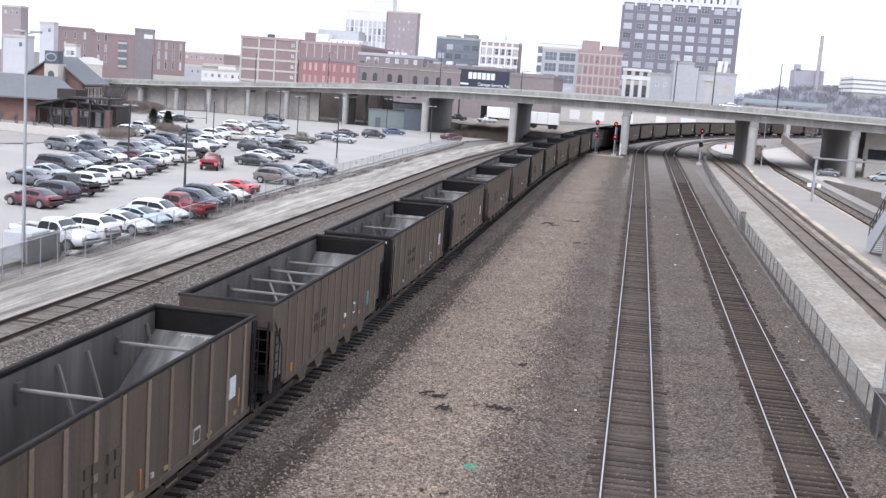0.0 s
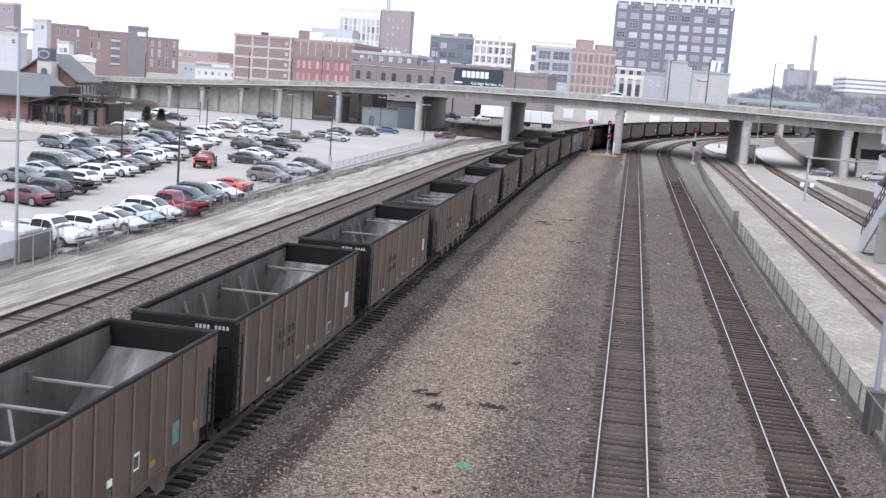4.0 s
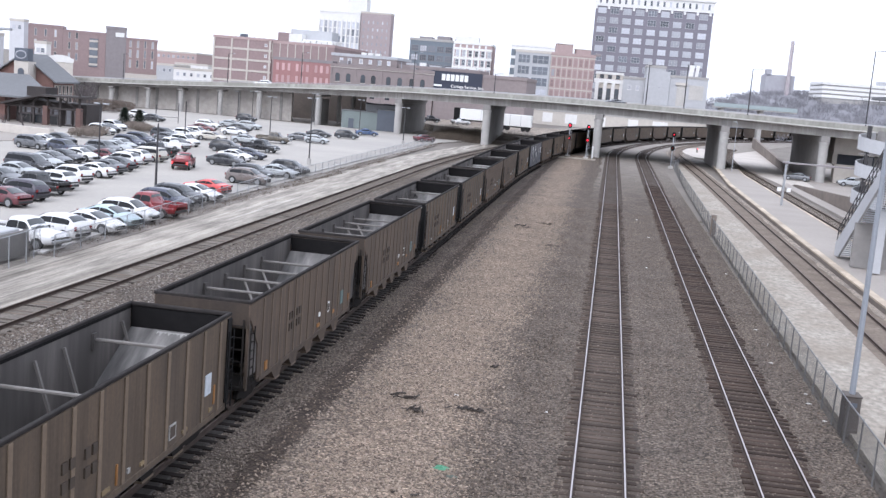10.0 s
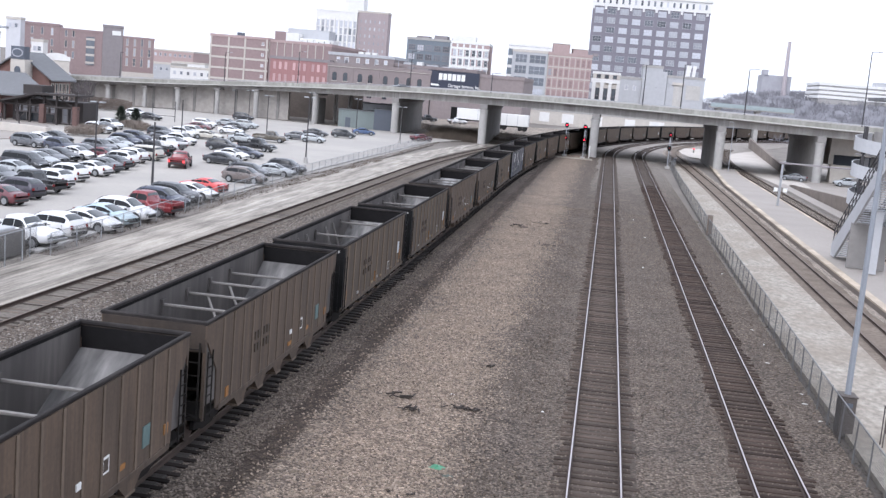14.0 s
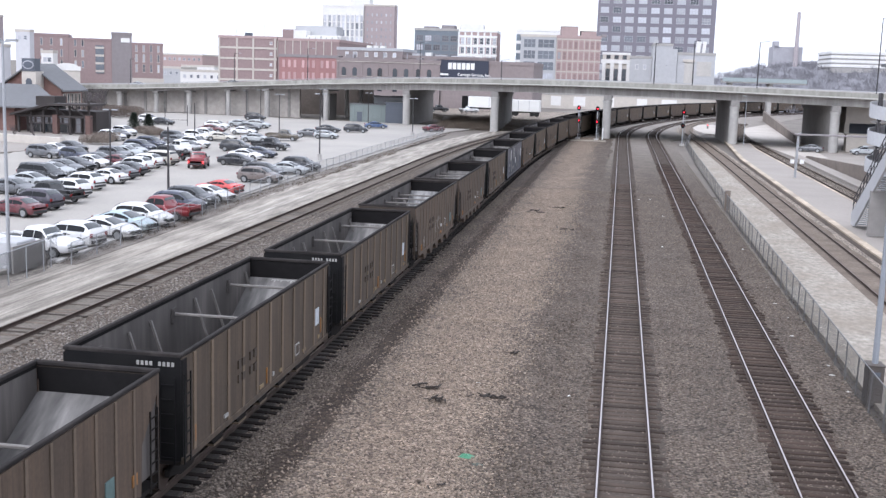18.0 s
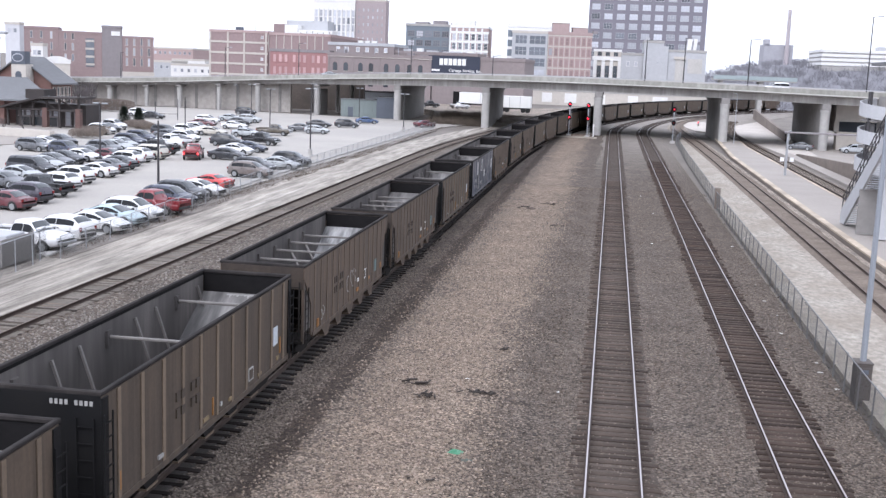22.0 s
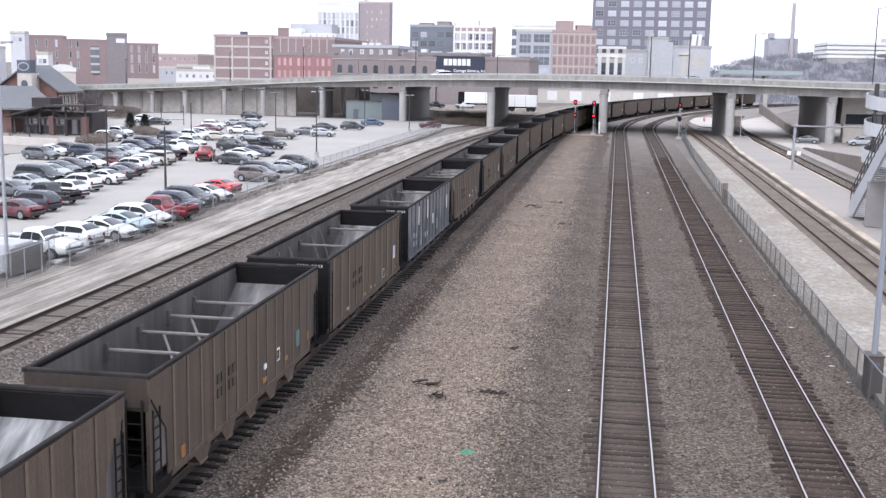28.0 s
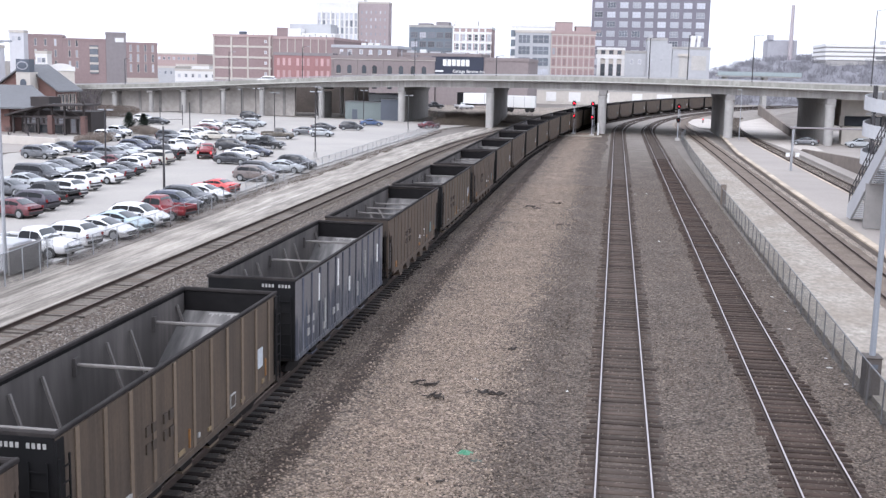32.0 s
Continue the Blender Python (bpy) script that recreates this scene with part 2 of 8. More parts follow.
def drifted_gravel():
    """Tan stones that thin out into grey ballast on one side and dark cinders on the other, stone by stone."""
    mat, nt, bsdf = nodes_of("drifted_tan_gravel")
    vec = coords(nt, "Object")
    cells, dist = tex(nt, vec, 13.5, kind="cells"), tex(nt, vec, 13.5, kind="dist")
    tone = nt.nodes.new("ShaderNodeSeparateColor")
    nt.links.new(cells, tone.inputs["Color"])
    cols = {}
    for k, (light, mid, dark) in STONES.items():
        cols[k] = ramp(nt, tone.outputs["Red"], [(0.0, dark), (0.45, mid), (0.85, light), (1.0, tuple(min(1, c * 1.35) for c in light))])
    sep = nt.nodes.new("ShaderNodeSeparateXYZ")
    nt.links.new(vec, sep.inputs["Vector"])
    wander = tex(nt, coords(nt, "Object", (1, 0.35, 1)), 0.55, 5, 0.62)

    def blend(a, b, x0, x1, drift):
        m = nt.nodes.new("ShaderNodeMapRange")
        add = nt.nodes.new("ShaderNodeMath")
        add.operation = "MULTIPLY_ADD"
        nt.links.new(wander, add.inputs[0])
        add.inputs[1].default_value = drift
        nt.links.new(sep.outputs["X"], add.inputs[2])
        nt.links.new(add.outputs[0], m.inputs["Value"])
        for key, val in (("From Min", x0 + drift / 2), ("From Max", x1 + drift / 2)):
            m.inputs[key].default_value = val
        m.interpolation_type = "SMOOTHSTEP"
        pick = nt.nodes.new("ShaderNodeMath")
        pick.operation = "LESS_THAN"
        nt.links.new(tone.outputs["Green"], pick.inputs[0])
        nt.links.new(m.outputs[0], pick.inputs[1])
        return mix(nt, a, b, pick.outputs[0])
    col = blend(cols["ballast"], cols["cinder"], DITCH - 0.75, DITCH - 0.3, 0.9)
    col = blend(col, cols["brown"], DITCH + 0.15, DITCH + 0.6, 0.9)
    col = blend(col, cols["tan"], DITCH + 0.4, DITCH + 2.4, 1.6)
    col = blend(col, cols["ballast"], -5.0, -2.3, 2.4)
    gap = ramp(nt, dist, [(0.35, (1, 1, 1)), (0.8, (0.35, 0.35, 0.35))])
    col = mix(nt, col, gap, 0.8, "MULTIPLY")
    broad = tex(nt, vec, 0.35, 5, 0.6)
    col = mix(nt, col, ramp(nt, broad, [(0.3, (0.74, 0.73, 0.73)), (0.5, (0.95, 0.94, 0.93)), (0.7, (1.12, 1.10, 1.06))]), 1.0, "MULTIPLY")
    clumps = tex(nt, vec, 2.6, 4, 0.7)
    col = mix(nt, col, ramp(nt, clumps, [(0.36, (0.66, 0.64, 0.63)), (0.52, (1.0, 1.0, 1.0)), (0.68, (1.28, 1.25, 1.2))]), 1.0, "MULTIPLY")
    nt.links.new(col, bsdf.inputs["Base Color"])
    bsdf.inputs["Roughness"].default_value = 0.95
    bsdf.inputs["Specular IOR Level"].default_value = 0.25
    inv = nt.nodes.new("ShaderNodeMath")
    inv.operation = "SUBTRACT"
    inv.inputs[0].default_value = 1.0
    nt.links.new(dist, inv.inputs[1])
    bump(nt, bsdf, inv.outputs[0], 0.9, 0.035)
    return mat


DRIFT = drifted_gravel()
EARTH = surface("bare_earth", (0.21, 0.185, 0.16), 0.95, grain=(3.0, 0.35), stain=(0.08, 0.3), relief=0.5, dist=0.05)
ASPHALT = surface("worn_asphalt", (0.41, 0.383, 0.345), 0.9, grain=(6.0, 0.18), stain=(0.07, 0.26), dirt=(0.27, 0.255, 0.24), relief=0.2)


def rutted_lane():
    """Packed pale gravel with long wheel ruts, bare dirt and washed-out streaks."""
    mat, nt, bsdf = nodes_of("rutted_gravel_lane")
    ruts = tex(nt, coords(nt, "Object", (1, 0.02, 1)), 1.35, 6, 0.64)
    col = ramp(nt, ruts, [(0.30, (0.14, 0.124, 0.106)), (0.40, (0.245, 0.22, 0.19)), (0.48, (0.365, 0.335, 0.294)), (0.545, (0.25, 0.225, 0.196)), (0.60, (0.385, 0.352, 0.31)), (0.68, (0.56, 0.525, 0.475))])
    spots = tex(nt, coords(nt, "Object", (1, 0.14, 1)), 1.1, 6, 0.7)
    col = mix(nt, col, ramp(nt, spots, [(0.32, (0.50, 0.49, 0.475)), (0.5, (0.95, 0.94, 0.925)), (0.66, (1.32, 1.305, 1.28))]), 1.0, "MULTIPLY")
    fine = tex(nt, coords(nt, "Object"), 7.0, 5, 0.7)
    col = mix(nt, col, ramp(nt, fine, [(0.3, (0.82, 0.82, 0.82)), (0.7, (1.12, 1.12, 1.12))]), 1.0, "MULTIPLY")
    nt.links.new(col, bsdf.inputs["Base Color"])
    bsdf.inputs["Roughness"].default_value = 0.92
    bump(nt, bsdf, fine, 0.4, 0.02)
    return mat


LANE = rutted_lane()
CONCRETE = surface("grey_concrete", (0.42, 0.405, 0.385), 0.85, grain=(1.6, 0.16), stain=(0.22, 0.22), relief=0.2)
CONCRETE_DARK = surface("darker_stained_concrete", (0.29, 0.275, 0.262), 0.9, grain=(1.2, 0.2), stain=(0.18, 0.25), relief=0.2)
CONCRETE_PALE = surface("pale_concrete", (0.52, 0.50, 0.47), 0.85, grain=(1.4, 0.15), stain=(0.3, 0.2), relief=0.2)
PLATFORM = surface("platform_asphalt", (0.335, 0.302, 0.27), 0.9, grain=(4.0, 0.15), stain=(0.15, 0.2), relief=0.2)
BROKEN = surface("broken_concrete", (0.385, 0.352, 0.305), 0.92, grain=(3.6, 0.52), stain=(0.36, 0.34), dirt=(0.235, 0.198, 0.158), relief=0.3, dist=0.02, stretch=(1, 0.6, 1), spec=0.2)
YELLOW = surface("worn_yellow_edge", (0.62, 0.52, 0.40), 0.85, grain=(2.5, 0.35), stain=(0.35, 0.5), dirt=(0.34, 0.285, 0.23), stretch=(1, 0.5, 1), spec=0.2)
FILL = gravel("trodden_pale_dirt", (0.46, 0.40, 0.345), (0.34, 0.295, 0.255), (0.19, 0.165, 0.14), 0.07)
PALE_SAND = surface("pale_bare_sand", (0.53, 0.49, 0.445), 0.95, grain=(3.0, 0.2), stain=(0.16, 0.3), dirt=(0.40, 0.36, 0.32), relief=0.3, spec=0.2)
BANK_BROWN = surface("brown_weathered_wall", (0.235, 0.195, 0.165), 0.9, grain=(1.5, 0.25), stain=(0.3, 0.3), relief=0.3)
TIE = surface("old_timber_tie", (0.080, 0.061, 0.050), 0.92, grain=(9.0, 0.4), stain=(1.5, 0.3), relief=0.5, vary=0.4, stretch=(0.25, 1, 1), spec=0.12)
TIE_DARK = surface("oil_darkened_tie", (0.058, 0.041, 0.033), 0.9, grain=(9.0, 0.45), stain=(1.5, 0.3), relief=0.5, vary=0.45, stretch=(0.25, 1, 1), spec=0.12)
TIE_SIDING = surface("grey_brown_tie", (0.115, 0.093, 0.076), 0.95, grain=(9.0, 0.45), stain=(1.2, 0.35), relief=0.5, vary=0.6, stretch=(0.25, 1, 1), spec=0.12)
# Far ties: ballast dust and distance haze mixed into one paler brown.
TIE_DUST_HAZE = surface("dust_and_haze_tie", (0.125, 0.104, 0.09), 0.95, grain=(9.0, 0.4), stain=(1.2, 0.3), relief=0.5, stretch=(0.25, 1, 1), spec=0.12)
TIE_BLACK = surface("oil_blackened_tie", (0.026, 0.021, 0.019), 0.9, grain=(9.0, 0.45), stain=(1.5, 0.3), relief=0.5, vary=0.4, stretch=(0.25, 1, 1), spec=0.12)
TIE_OLD = surface("weathered_tie", (0.13, 0.105, 0.085), 0.95, grain=(9.0, 0.45), stain=(1.2, 0.35), relief=0.5, vary=0.55, stretch=(0.25, 1, 1), spec=0.12)
RAIL_SIDE = surface("rusty_rail", (0.07, 0.048, 0.038), 0.85, metal=0.2, grain=(20, 0.3), stain=(2, 0.3))
RAIL_TOP = surface("polished_rail_head", (0.54, 0.495, 0.49), 0.33, metal=1.0, grain=(15, 0.08), stain=(0.5, 0.05), relief=0.03)
RAIL_DULL = surface("dull_rail_head", (0.20, 0.155, 0.125), 0.55, metal=0.5, grain=(15, 0.2), stain=(0.7, 0.25), relief=0.03)
STEEL = surface("galvanised_steel", (0.42, 0.43, 0.45), 0.5, metal=0.6, grain=(12, 0.12), stain=(1.0, 0.12))
DULL_STEEL = surface("dull_weathered_steel", (0.20, 0.20, 0.20), 0.6, metal=0.4, grain=(12, 0.15), stain=(1.0, 0.2))
POLE_DARK = surface("dark_painted_pole", (0.045, 0.042, 0.045), 0.6, grain=(12, 0.2), stain=(1.0, 0.2))
WHITE_PAINT = surface("white_paint", (0.78, 0.78, 0.76), 0.55, grain=(6, 0.05), stain=(0.8, 0.1))
BLACK = surface("black_paint", (0.009, 0.009, 0.010), 0.7, grain=(8, 0.25), stain=(0.9, 0.25), dirt=(0.017, 0.016, 0.0155), relief=0.05, spec=0.15)
GLASS = surface("dark_window_glass", (0.035, 0.042, 0.05), 0.08, grain=(0.4, 0.2), stain=(0.2, 0.1), relief=0.0, spec=0.9, vary=0.5)
GLASS_PALE = surface("blinds_behind_glass", (0.50, 0.51, 0.55), 0.25, grain=(0.5, 0.15), stain=(0.3, 0.2), relief=0.0, vary=0.35)
# Town bricks are greyed and paled, with distance haze put into their colours.
BRICK = surface("red_brick", (0.318, 0.238, 0.234), 0.9, grain=(1.2, 0.15), stain=(0.07, 0.18), relief=0.15)
BRICK_PINK = surface("haze_tinted_red_brick", (0.375, 0.205, 0.20), 0.9, grain=(1.2, 0.12), stain=(0.08, 0.15), relief=0.15)
DEPOT_BRICK = surface("depot_red_brick", (0.215, 0.125, 0.108), 0.9, grain=(1.6, 0.2), stain=(0.2, 0.2), relief=0.15)
PORCH = surface("dark_stained_timber", (0.055, 0.046, 0.044), 0.8, grain=(3, 0.3), stain=(0.5, 0.3))
BRICK_FLANK = surface("haze_tinted_brown_brick", (0.385, 0.325, 0.328), 0.9, grain=(1.0, 0.12), stain=(0.06, 0.15), relief=0.1)
# Pale tone with distance haze in it, for far walls and the far hill.
PALE_FAR = surface("haze_pale_render", (0.58, 0.58, 0.60), 0.9, grain=(0.5, 0.08), stain=(0.05, 0.1), relief=0.0)
VERGE = surface("verge_dirt", (0.25, 0.225, 0.20), 0.95, grain=(2.2, 0.4), stain=(0.4, 0.4), dirt=(0.13, 0.11, 0.092), relief=0.4, dist=0.04)
BRICK_PIER = surface("sooty_brick_pier", (0.14, 0.085, 0.075), 0.9, grain=(1.6, 0.2), stain=(0.4, 0.2))
# Dark brown that paints the shade of the void under the viaduct.
VOID_SHADE = surface("dark_void_shade", (0.10, 0.082, 0.07), 0.9, grain=(2, 0.3), stain=(0.3, 0.3))
DARK_GLASS_WALL = surface("blue_grey_curtain_wall", (0.165, 0.195, 0.225), 0.5, grain=(0.8, 0.12), stain=(0.1, 0.12), relief=0.05)
CORE = surface("grey_brown_panel", (0.26, 0.235, 0.24), 0.7, grain=(0.8, 0.12), stain=(0.1, 0.12), relief=0.05)
BRICK_DARK = surface("dark_brown_brick", (0.274, 0.232, 0.228), 0.9, grain=(1.2, 0.15), stain=(0.07, 0.18), relief=0.15)
BRICK_PURPLE = surface("purple_grey_brick", (0.218, 0.205, 0.235), 0.9, grain=(1.0, 0.12), stain=(0.06, 0.15), relief=0.15)
BRICK_TAN = surface("pinkish_tan_brick", (0.43, 0.325, 0.31), 0.9, grain=(1.0, 0.12), stain=(0.06, 0.15), relief=0.15)
STONE = surface("pale_limestone", (0.55, 0.51, 0.46), 0.85, grain=(0.9, 0.12), stain=(0.1, 0.15), relief=0.15)
TERRACOTTA = surface("white_glazed_terracotta", (0.74, 0.73, 0.71), 0.6, grain=(0.8, 0.08), stain=(0.08, 0.12), relief=0.1)
GREY_WALL = surface("pale_grey_render", (0.47, 0.475, 0.49), 0.85, grain=(0.8, 0.1), stain=(0.06, 0.18), relief=0.1)
CHARCOAL = surface("charcoal_panel", (0.098, 0.111, 0.137), 0.6, grain=(0.8, 0.15), stain=(0.1, 0.15), relief=0.05)
ROOF_GREY = surface("grey_roof", (0.175, 0.178, 0.185), 0.85, grain=(3.0, 0.2), stain=(0.2, 0.2), stretch=(1, 0.2, 1))
SIGN_BLUE = surface("navy_billboard", (0.032, 0.038, 0.062), 0.5, grain=(1.0, 0.1), stain=(0.2, 0.15), relief=0.02)
TYRE = surface("tyre_rubber", (0.018, 0.018, 0.018), 0.85, grain=(20, 0.2), stain=(3, 0.2))
RIM = surface("alloy_rim", (0.40, 0.41, 0.42), 0.35, metal=0.8, grain=(20, 0.1), stain=(3, 0.1))
CAR_GLASS = surface("tinted_car_glass", (0.008, 0.009, 0.011), 0.10, grain=(1, 0.1), stain=(0.5, 0.1), relief=0.0, spec=0.28)
# Front and rear panes: a lighter base colour carries some reflected sky.
WINDSCREEN = surface("sky_lit_windscreen", (0.045, 0.052, 0.056), 0.06, grain=(1, 0.1), stain=(0.5, 0.1), relief=0.0, spec=0.9)
TAIL_RED = surface("red_tail_lens", (0.17, 0.012, 0.014), 0.2, grain=(5, 0.1), stain=(1, 0.1), relief=0.0)
LENS = surface("clear_headlamp", (0.62, 0.64, 0.66), 0.15, grain=(5, 0.1), stain=(1, 0.1), relief=0.0)
PLASTIC = surface("dark_bumper_plastic", (0.03, 0.03, 0.032), 0.6, grain=(10, 0.1), stain=(1, 0.1))
LIGHT_RED = glow("lit_red_lamp", (1.0, 0.012, 0.03), 4.0)
DIM_RED = glow("dim_red_lamp", (1.0, 0.02, 0.05), 0.7)
BRAKE = glow("lit_brake_lamp", (1.0, 0.05, 0.05), 1.6)
CLIPPED = surface("brown_hedge_leaves", (0.21, 0.17, 0.145), 0.95, grain=(2, 0.3), stain=(0.3, 0.3), relief=0.0)
WEEDS = surface("dead_brown_weeds", (0.17, 0.135, 0.105), 0.95, grain=(3, 0.4), stain=(0.4, 0.4), relief=0.0)
HEDGE = surface("bare_twigs", (0.115, 0.10, 0.10), 0.95, grain=(2, 0.3), stain=(0.2, 0.3), relief=0.0)
PINE = surface("dark_pine_needles", (0.062, 0.085, 0.062), 0.9, grain=(4, 0.4), stain=(0.8, 0.3), relief=0.0)
DRY_GRASS = surface("dry_ornamental_grass", (0.28, 0.235, 0.20), 0.95, grain=(5, 0.3), stain=(0.8, 0.3), relief=0.0)


def hopper_paint(name, base, dust):
    """Sun-faded coal car paint with vertical run marks, coal dust and rust."""
    mat, nt, bsdf = nodes_of(name)
    vec = coords(nt, "Object")
    runs = tex(nt, coords(nt, "Object", (1, 2.2, 0.10)), 1.6, 5, 0.65)
    broad, fine = tex(nt, vec, 0.45, 4, 0.6), tex(nt, vec, 9.0, 5, 0.6)
    col = mix(nt, base, ramp(nt, runs, [(0.3, (0.58, 0.57, 0.57)), (0.5, (1.0, 1.0, 1.0)), (0.75, (1.34, 1.28, 1.2))]), 1.0, "MULTIPLY")
    col = mix(nt, col, dust, ramp(nt, broad, [(0.42, (0, 0, 0)), (0.75, (0.65, 0.65, 0.65))]))
    col = mix(nt, col, ramp(nt, fine, [(0.3, (0.85, 0.85, 0.85)), (0.7, (1.1, 1.1, 1.1))]), 1.0, "MULTIPLY")
    oi = nt.nodes.new("ShaderNodeObjectInfo")
    col = mix(nt, col, ramp(nt, oi.outputs["Random"], [(0.0, (0.86, 0.86, 0.87)), (1.0, (1.12, 1.1, 1.08))]), 1.0, "MULTIPLY")
    nt.links.new(col, bsdf.inputs["Base Color"])
    bsdf.inputs["Roughness"].default_value = 0.78
    bump(nt, bsdf, broad, 0.15, 0.03)
    return mat


def sprayed_paint(name, upper, spray):
    """Dusty grey paint whose lower half is covered by runny navy spray with pale drips."""
    mat, nt, bsdf = nodes_of(name)
    vec = coords(nt, "Object")
    sep = nt.nodes.new("ShaderNodeSeparateXYZ")
    nt.links.new(vec, sep.inputs["Vector"])
    drips = tex(nt, coords(nt, "Object", (1, 2.6, 0.22)), 1.3, 4, 0.6)
    lift = nt.nodes.new("ShaderNodeMath")
    lift.operation = "MULTIPLY_ADD"
    nt.links.new(drips, lift.inputs[0])
    lift.inputs[1].default_value = 2.6
    nt.links.new(sep.outputs["Z"], lift.inputs[2])
    fine = tex(nt, vec, 9.0, 5, 0.6)
    cover = nt.nodes.new("ShaderNodeMapRange")
    nt.links.new(lift.outputs[0], cover.inputs["Value"])
    for key, val in (("From Min", 3.75), ("From Max", 3.35), ("To Min", 0.0), ("To Max", 0.9)):
        cover.inputs[key].default_value = val
    tint = ramp(nt, drips, [(0.34, (0.045, 0.056, 0.085)), (0.45, spray), (0.53, (0.15, 0.15, 0.16)), (0.60, spray)])
    col = mix(nt, upper, tint, cover.outputs[0])
    col = mix(nt, col, ramp(nt, fine, [(0.3, (0.8, 0.8, 0.8)), (0.7, (1.12, 1.12, 1.12))]), 1.0, "MULTIPLY")
    nt.links.new(col, bsdf.inputs["Base Color"])
    bsdf.inputs["Roughness"].default_value = 0.7
    return mat


CAR_BROWN = hopper_paint("faded_brown_hopper_paint", (0.090, 0.066, 0.046), (0.053, 0.042, 0.033))
CAR_GREY = hopper_paint("dusty_grey_brown_hopper_paint", (0.099, 0.071, 0.051), (0.058, 0.045, 0.035))
# Rib paints are lighter than the wall paints beside them.
RIB_GREY = surface("lighter_grey_brown_rib", (0.142, 0.107, 0.079), 0.8, grain=(8, 0.25), stain=(0.9, 0.02), vary=0.12)
# End sheets: a darker brown than the side walls.
END_BROWN = hopper_paint("dark_brown_end_sheet", (0.05, 0.037, 0.028), (0.025, 0.02, 0.017))
CAR_BLUE = sprayed_paint("dusty_hopper_paint_with_navy_spray", (0.165, 0.155, 0.155), (0.030, 0.033, 0.047))
TOP_EDGE = surface("dusty_grey_top_edge", (0.046, 0.041, 0.039), 0.9, grain=(4, 0.35), stain=(0.9, 0.4), dirt=(0.020, 0.018, 0.018), spec=0.12)
RIB_BROWN = surface("lighter_brown_rib", (0.165, 0.123, 0.086), 0.8, grain=(8, 0.25), stain=(0.9, 0.02), vary=0.15)
RIB_BLUE = surface("worn_blue_rib", (0.17, 0.17, 0.18), 0.8, grain=(3, 0.5), stain=(0.9, 0.45), dirt=(0.05, 0.055, 0.08), vary=0.5, stretch=(1, 1, 0.5))
# Near-black inside steel; on the end linings it paints in their shade.
INSIDE_DARK = surface("near_black_inside", (0.016, 0.015, 0.0155), 0.95, grain=(3.0, 0.3), stain=(0.6, 0.3), spec=0.1)
INSIDE = surface("coal_blackened_inside", (0.150, 0.136, 0.128), 0.8, metal=0.0, grain=(2.5, 0.28), stain=(0.7, 0.38), dirt=(0.06, 0.055, 0.053), spec=0.25,
                 stretch=(1, 1.6, 0.22))
SLOPE = surface("coal_polished_slope_sheet", (0.29, 0.275, 0.262), 0.55, metal=0.15, grain=(3.0, 0.35), stain=(0.8, 0.45), dirt=(0.05, 0.048, 0.047),
                stretch=(2.0, 0.4, 0.4))
SLOPE_BRIGHT = surface("bare_bright_slope_sheet", (0.56, 0.55, 0.54), 0.45, metal=0.2, grain=(3.0, 0.35), stain=(0.9, 0.5), dirt=(0.09, 0.09, 0.09),
                       stretch=(2.5, 0.4, 0.4))
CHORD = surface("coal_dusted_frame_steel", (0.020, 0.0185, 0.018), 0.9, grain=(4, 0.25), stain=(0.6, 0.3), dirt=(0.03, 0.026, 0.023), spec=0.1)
BRACE = surface("worn_steel_brace", (0.20, 0.185, 0.172), 0.6, metal=0.15, grain=(6, 0.2), stain=(1.0, 0.25))


# ---- ground, lane, car park and tracks ----
def strip(poly, z0, z1):
    return Shape().prism(poly, z0, z1, "z")


far = Shape()
far.add([(-4000, -400, -0.30), (4000, -400, -0.30), (4000, 4800, -0.30), (-4000, 4800, -0.30)], [(0, 1, 2, 3)])
solid("ground", far, EARTH, "bare grey-brown earth and gravel reaching the horizon", "ground", kind="structure")
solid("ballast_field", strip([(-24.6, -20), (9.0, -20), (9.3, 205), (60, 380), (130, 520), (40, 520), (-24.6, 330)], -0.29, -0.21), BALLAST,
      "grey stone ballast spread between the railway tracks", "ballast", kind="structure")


def uneven(x0, x1, y0, y1, step, z, height, seed):
    """A low uneven sheet of loose stone with ragged edges that sink into what lies under it."""
    nx, ny = int((x1 - x0) / step), int((y1 - y0) / step)
    xs, ys = np.meshgrid(np.linspace(x0, x1, nx), np.linspace(y0, y1, ny))
    rnd = np.array([[noise.fractal(Vector((a * 0.35 + seed, b * 0.12, seed)), 0.9, 2.1, 4) for a in xs[0]] for b in ys[:, 0]])
    lump = np.array([[noise.noise(Vector((a * 1.3, b * 1.3, seed))) for a in xs[0]] for b in ys[:, 0]])
    edge = np.minimum((xs - x0), (x1 - xs)) / ((x1 - x0) / 2)
    zz = z + height * np.clip(edge * 3.0 + rnd * 0.35 - 0.25, -0.4, 1.0) + 0.018 * lump
    verts = np.stack([xs, ys, zz], -1).reshape(-1, 3)
    i = np.arange((ny - 1) * (nx - 1))
    a = i // (nx - 1) * nx + i % (nx - 1)
    return verts, np.stack([a, a + 1, a + nx + 1, a + nx], -1)


tagged(new("gravel_bank", raw_mesh("gravel_bank", *uneven(-10.6, -0.75, 16, 205, 0.45, -0.215, 0.10, 3.0), DRIFT)),
       "pale tan gravel heaped between two tracks", "gravel", kind="structure")
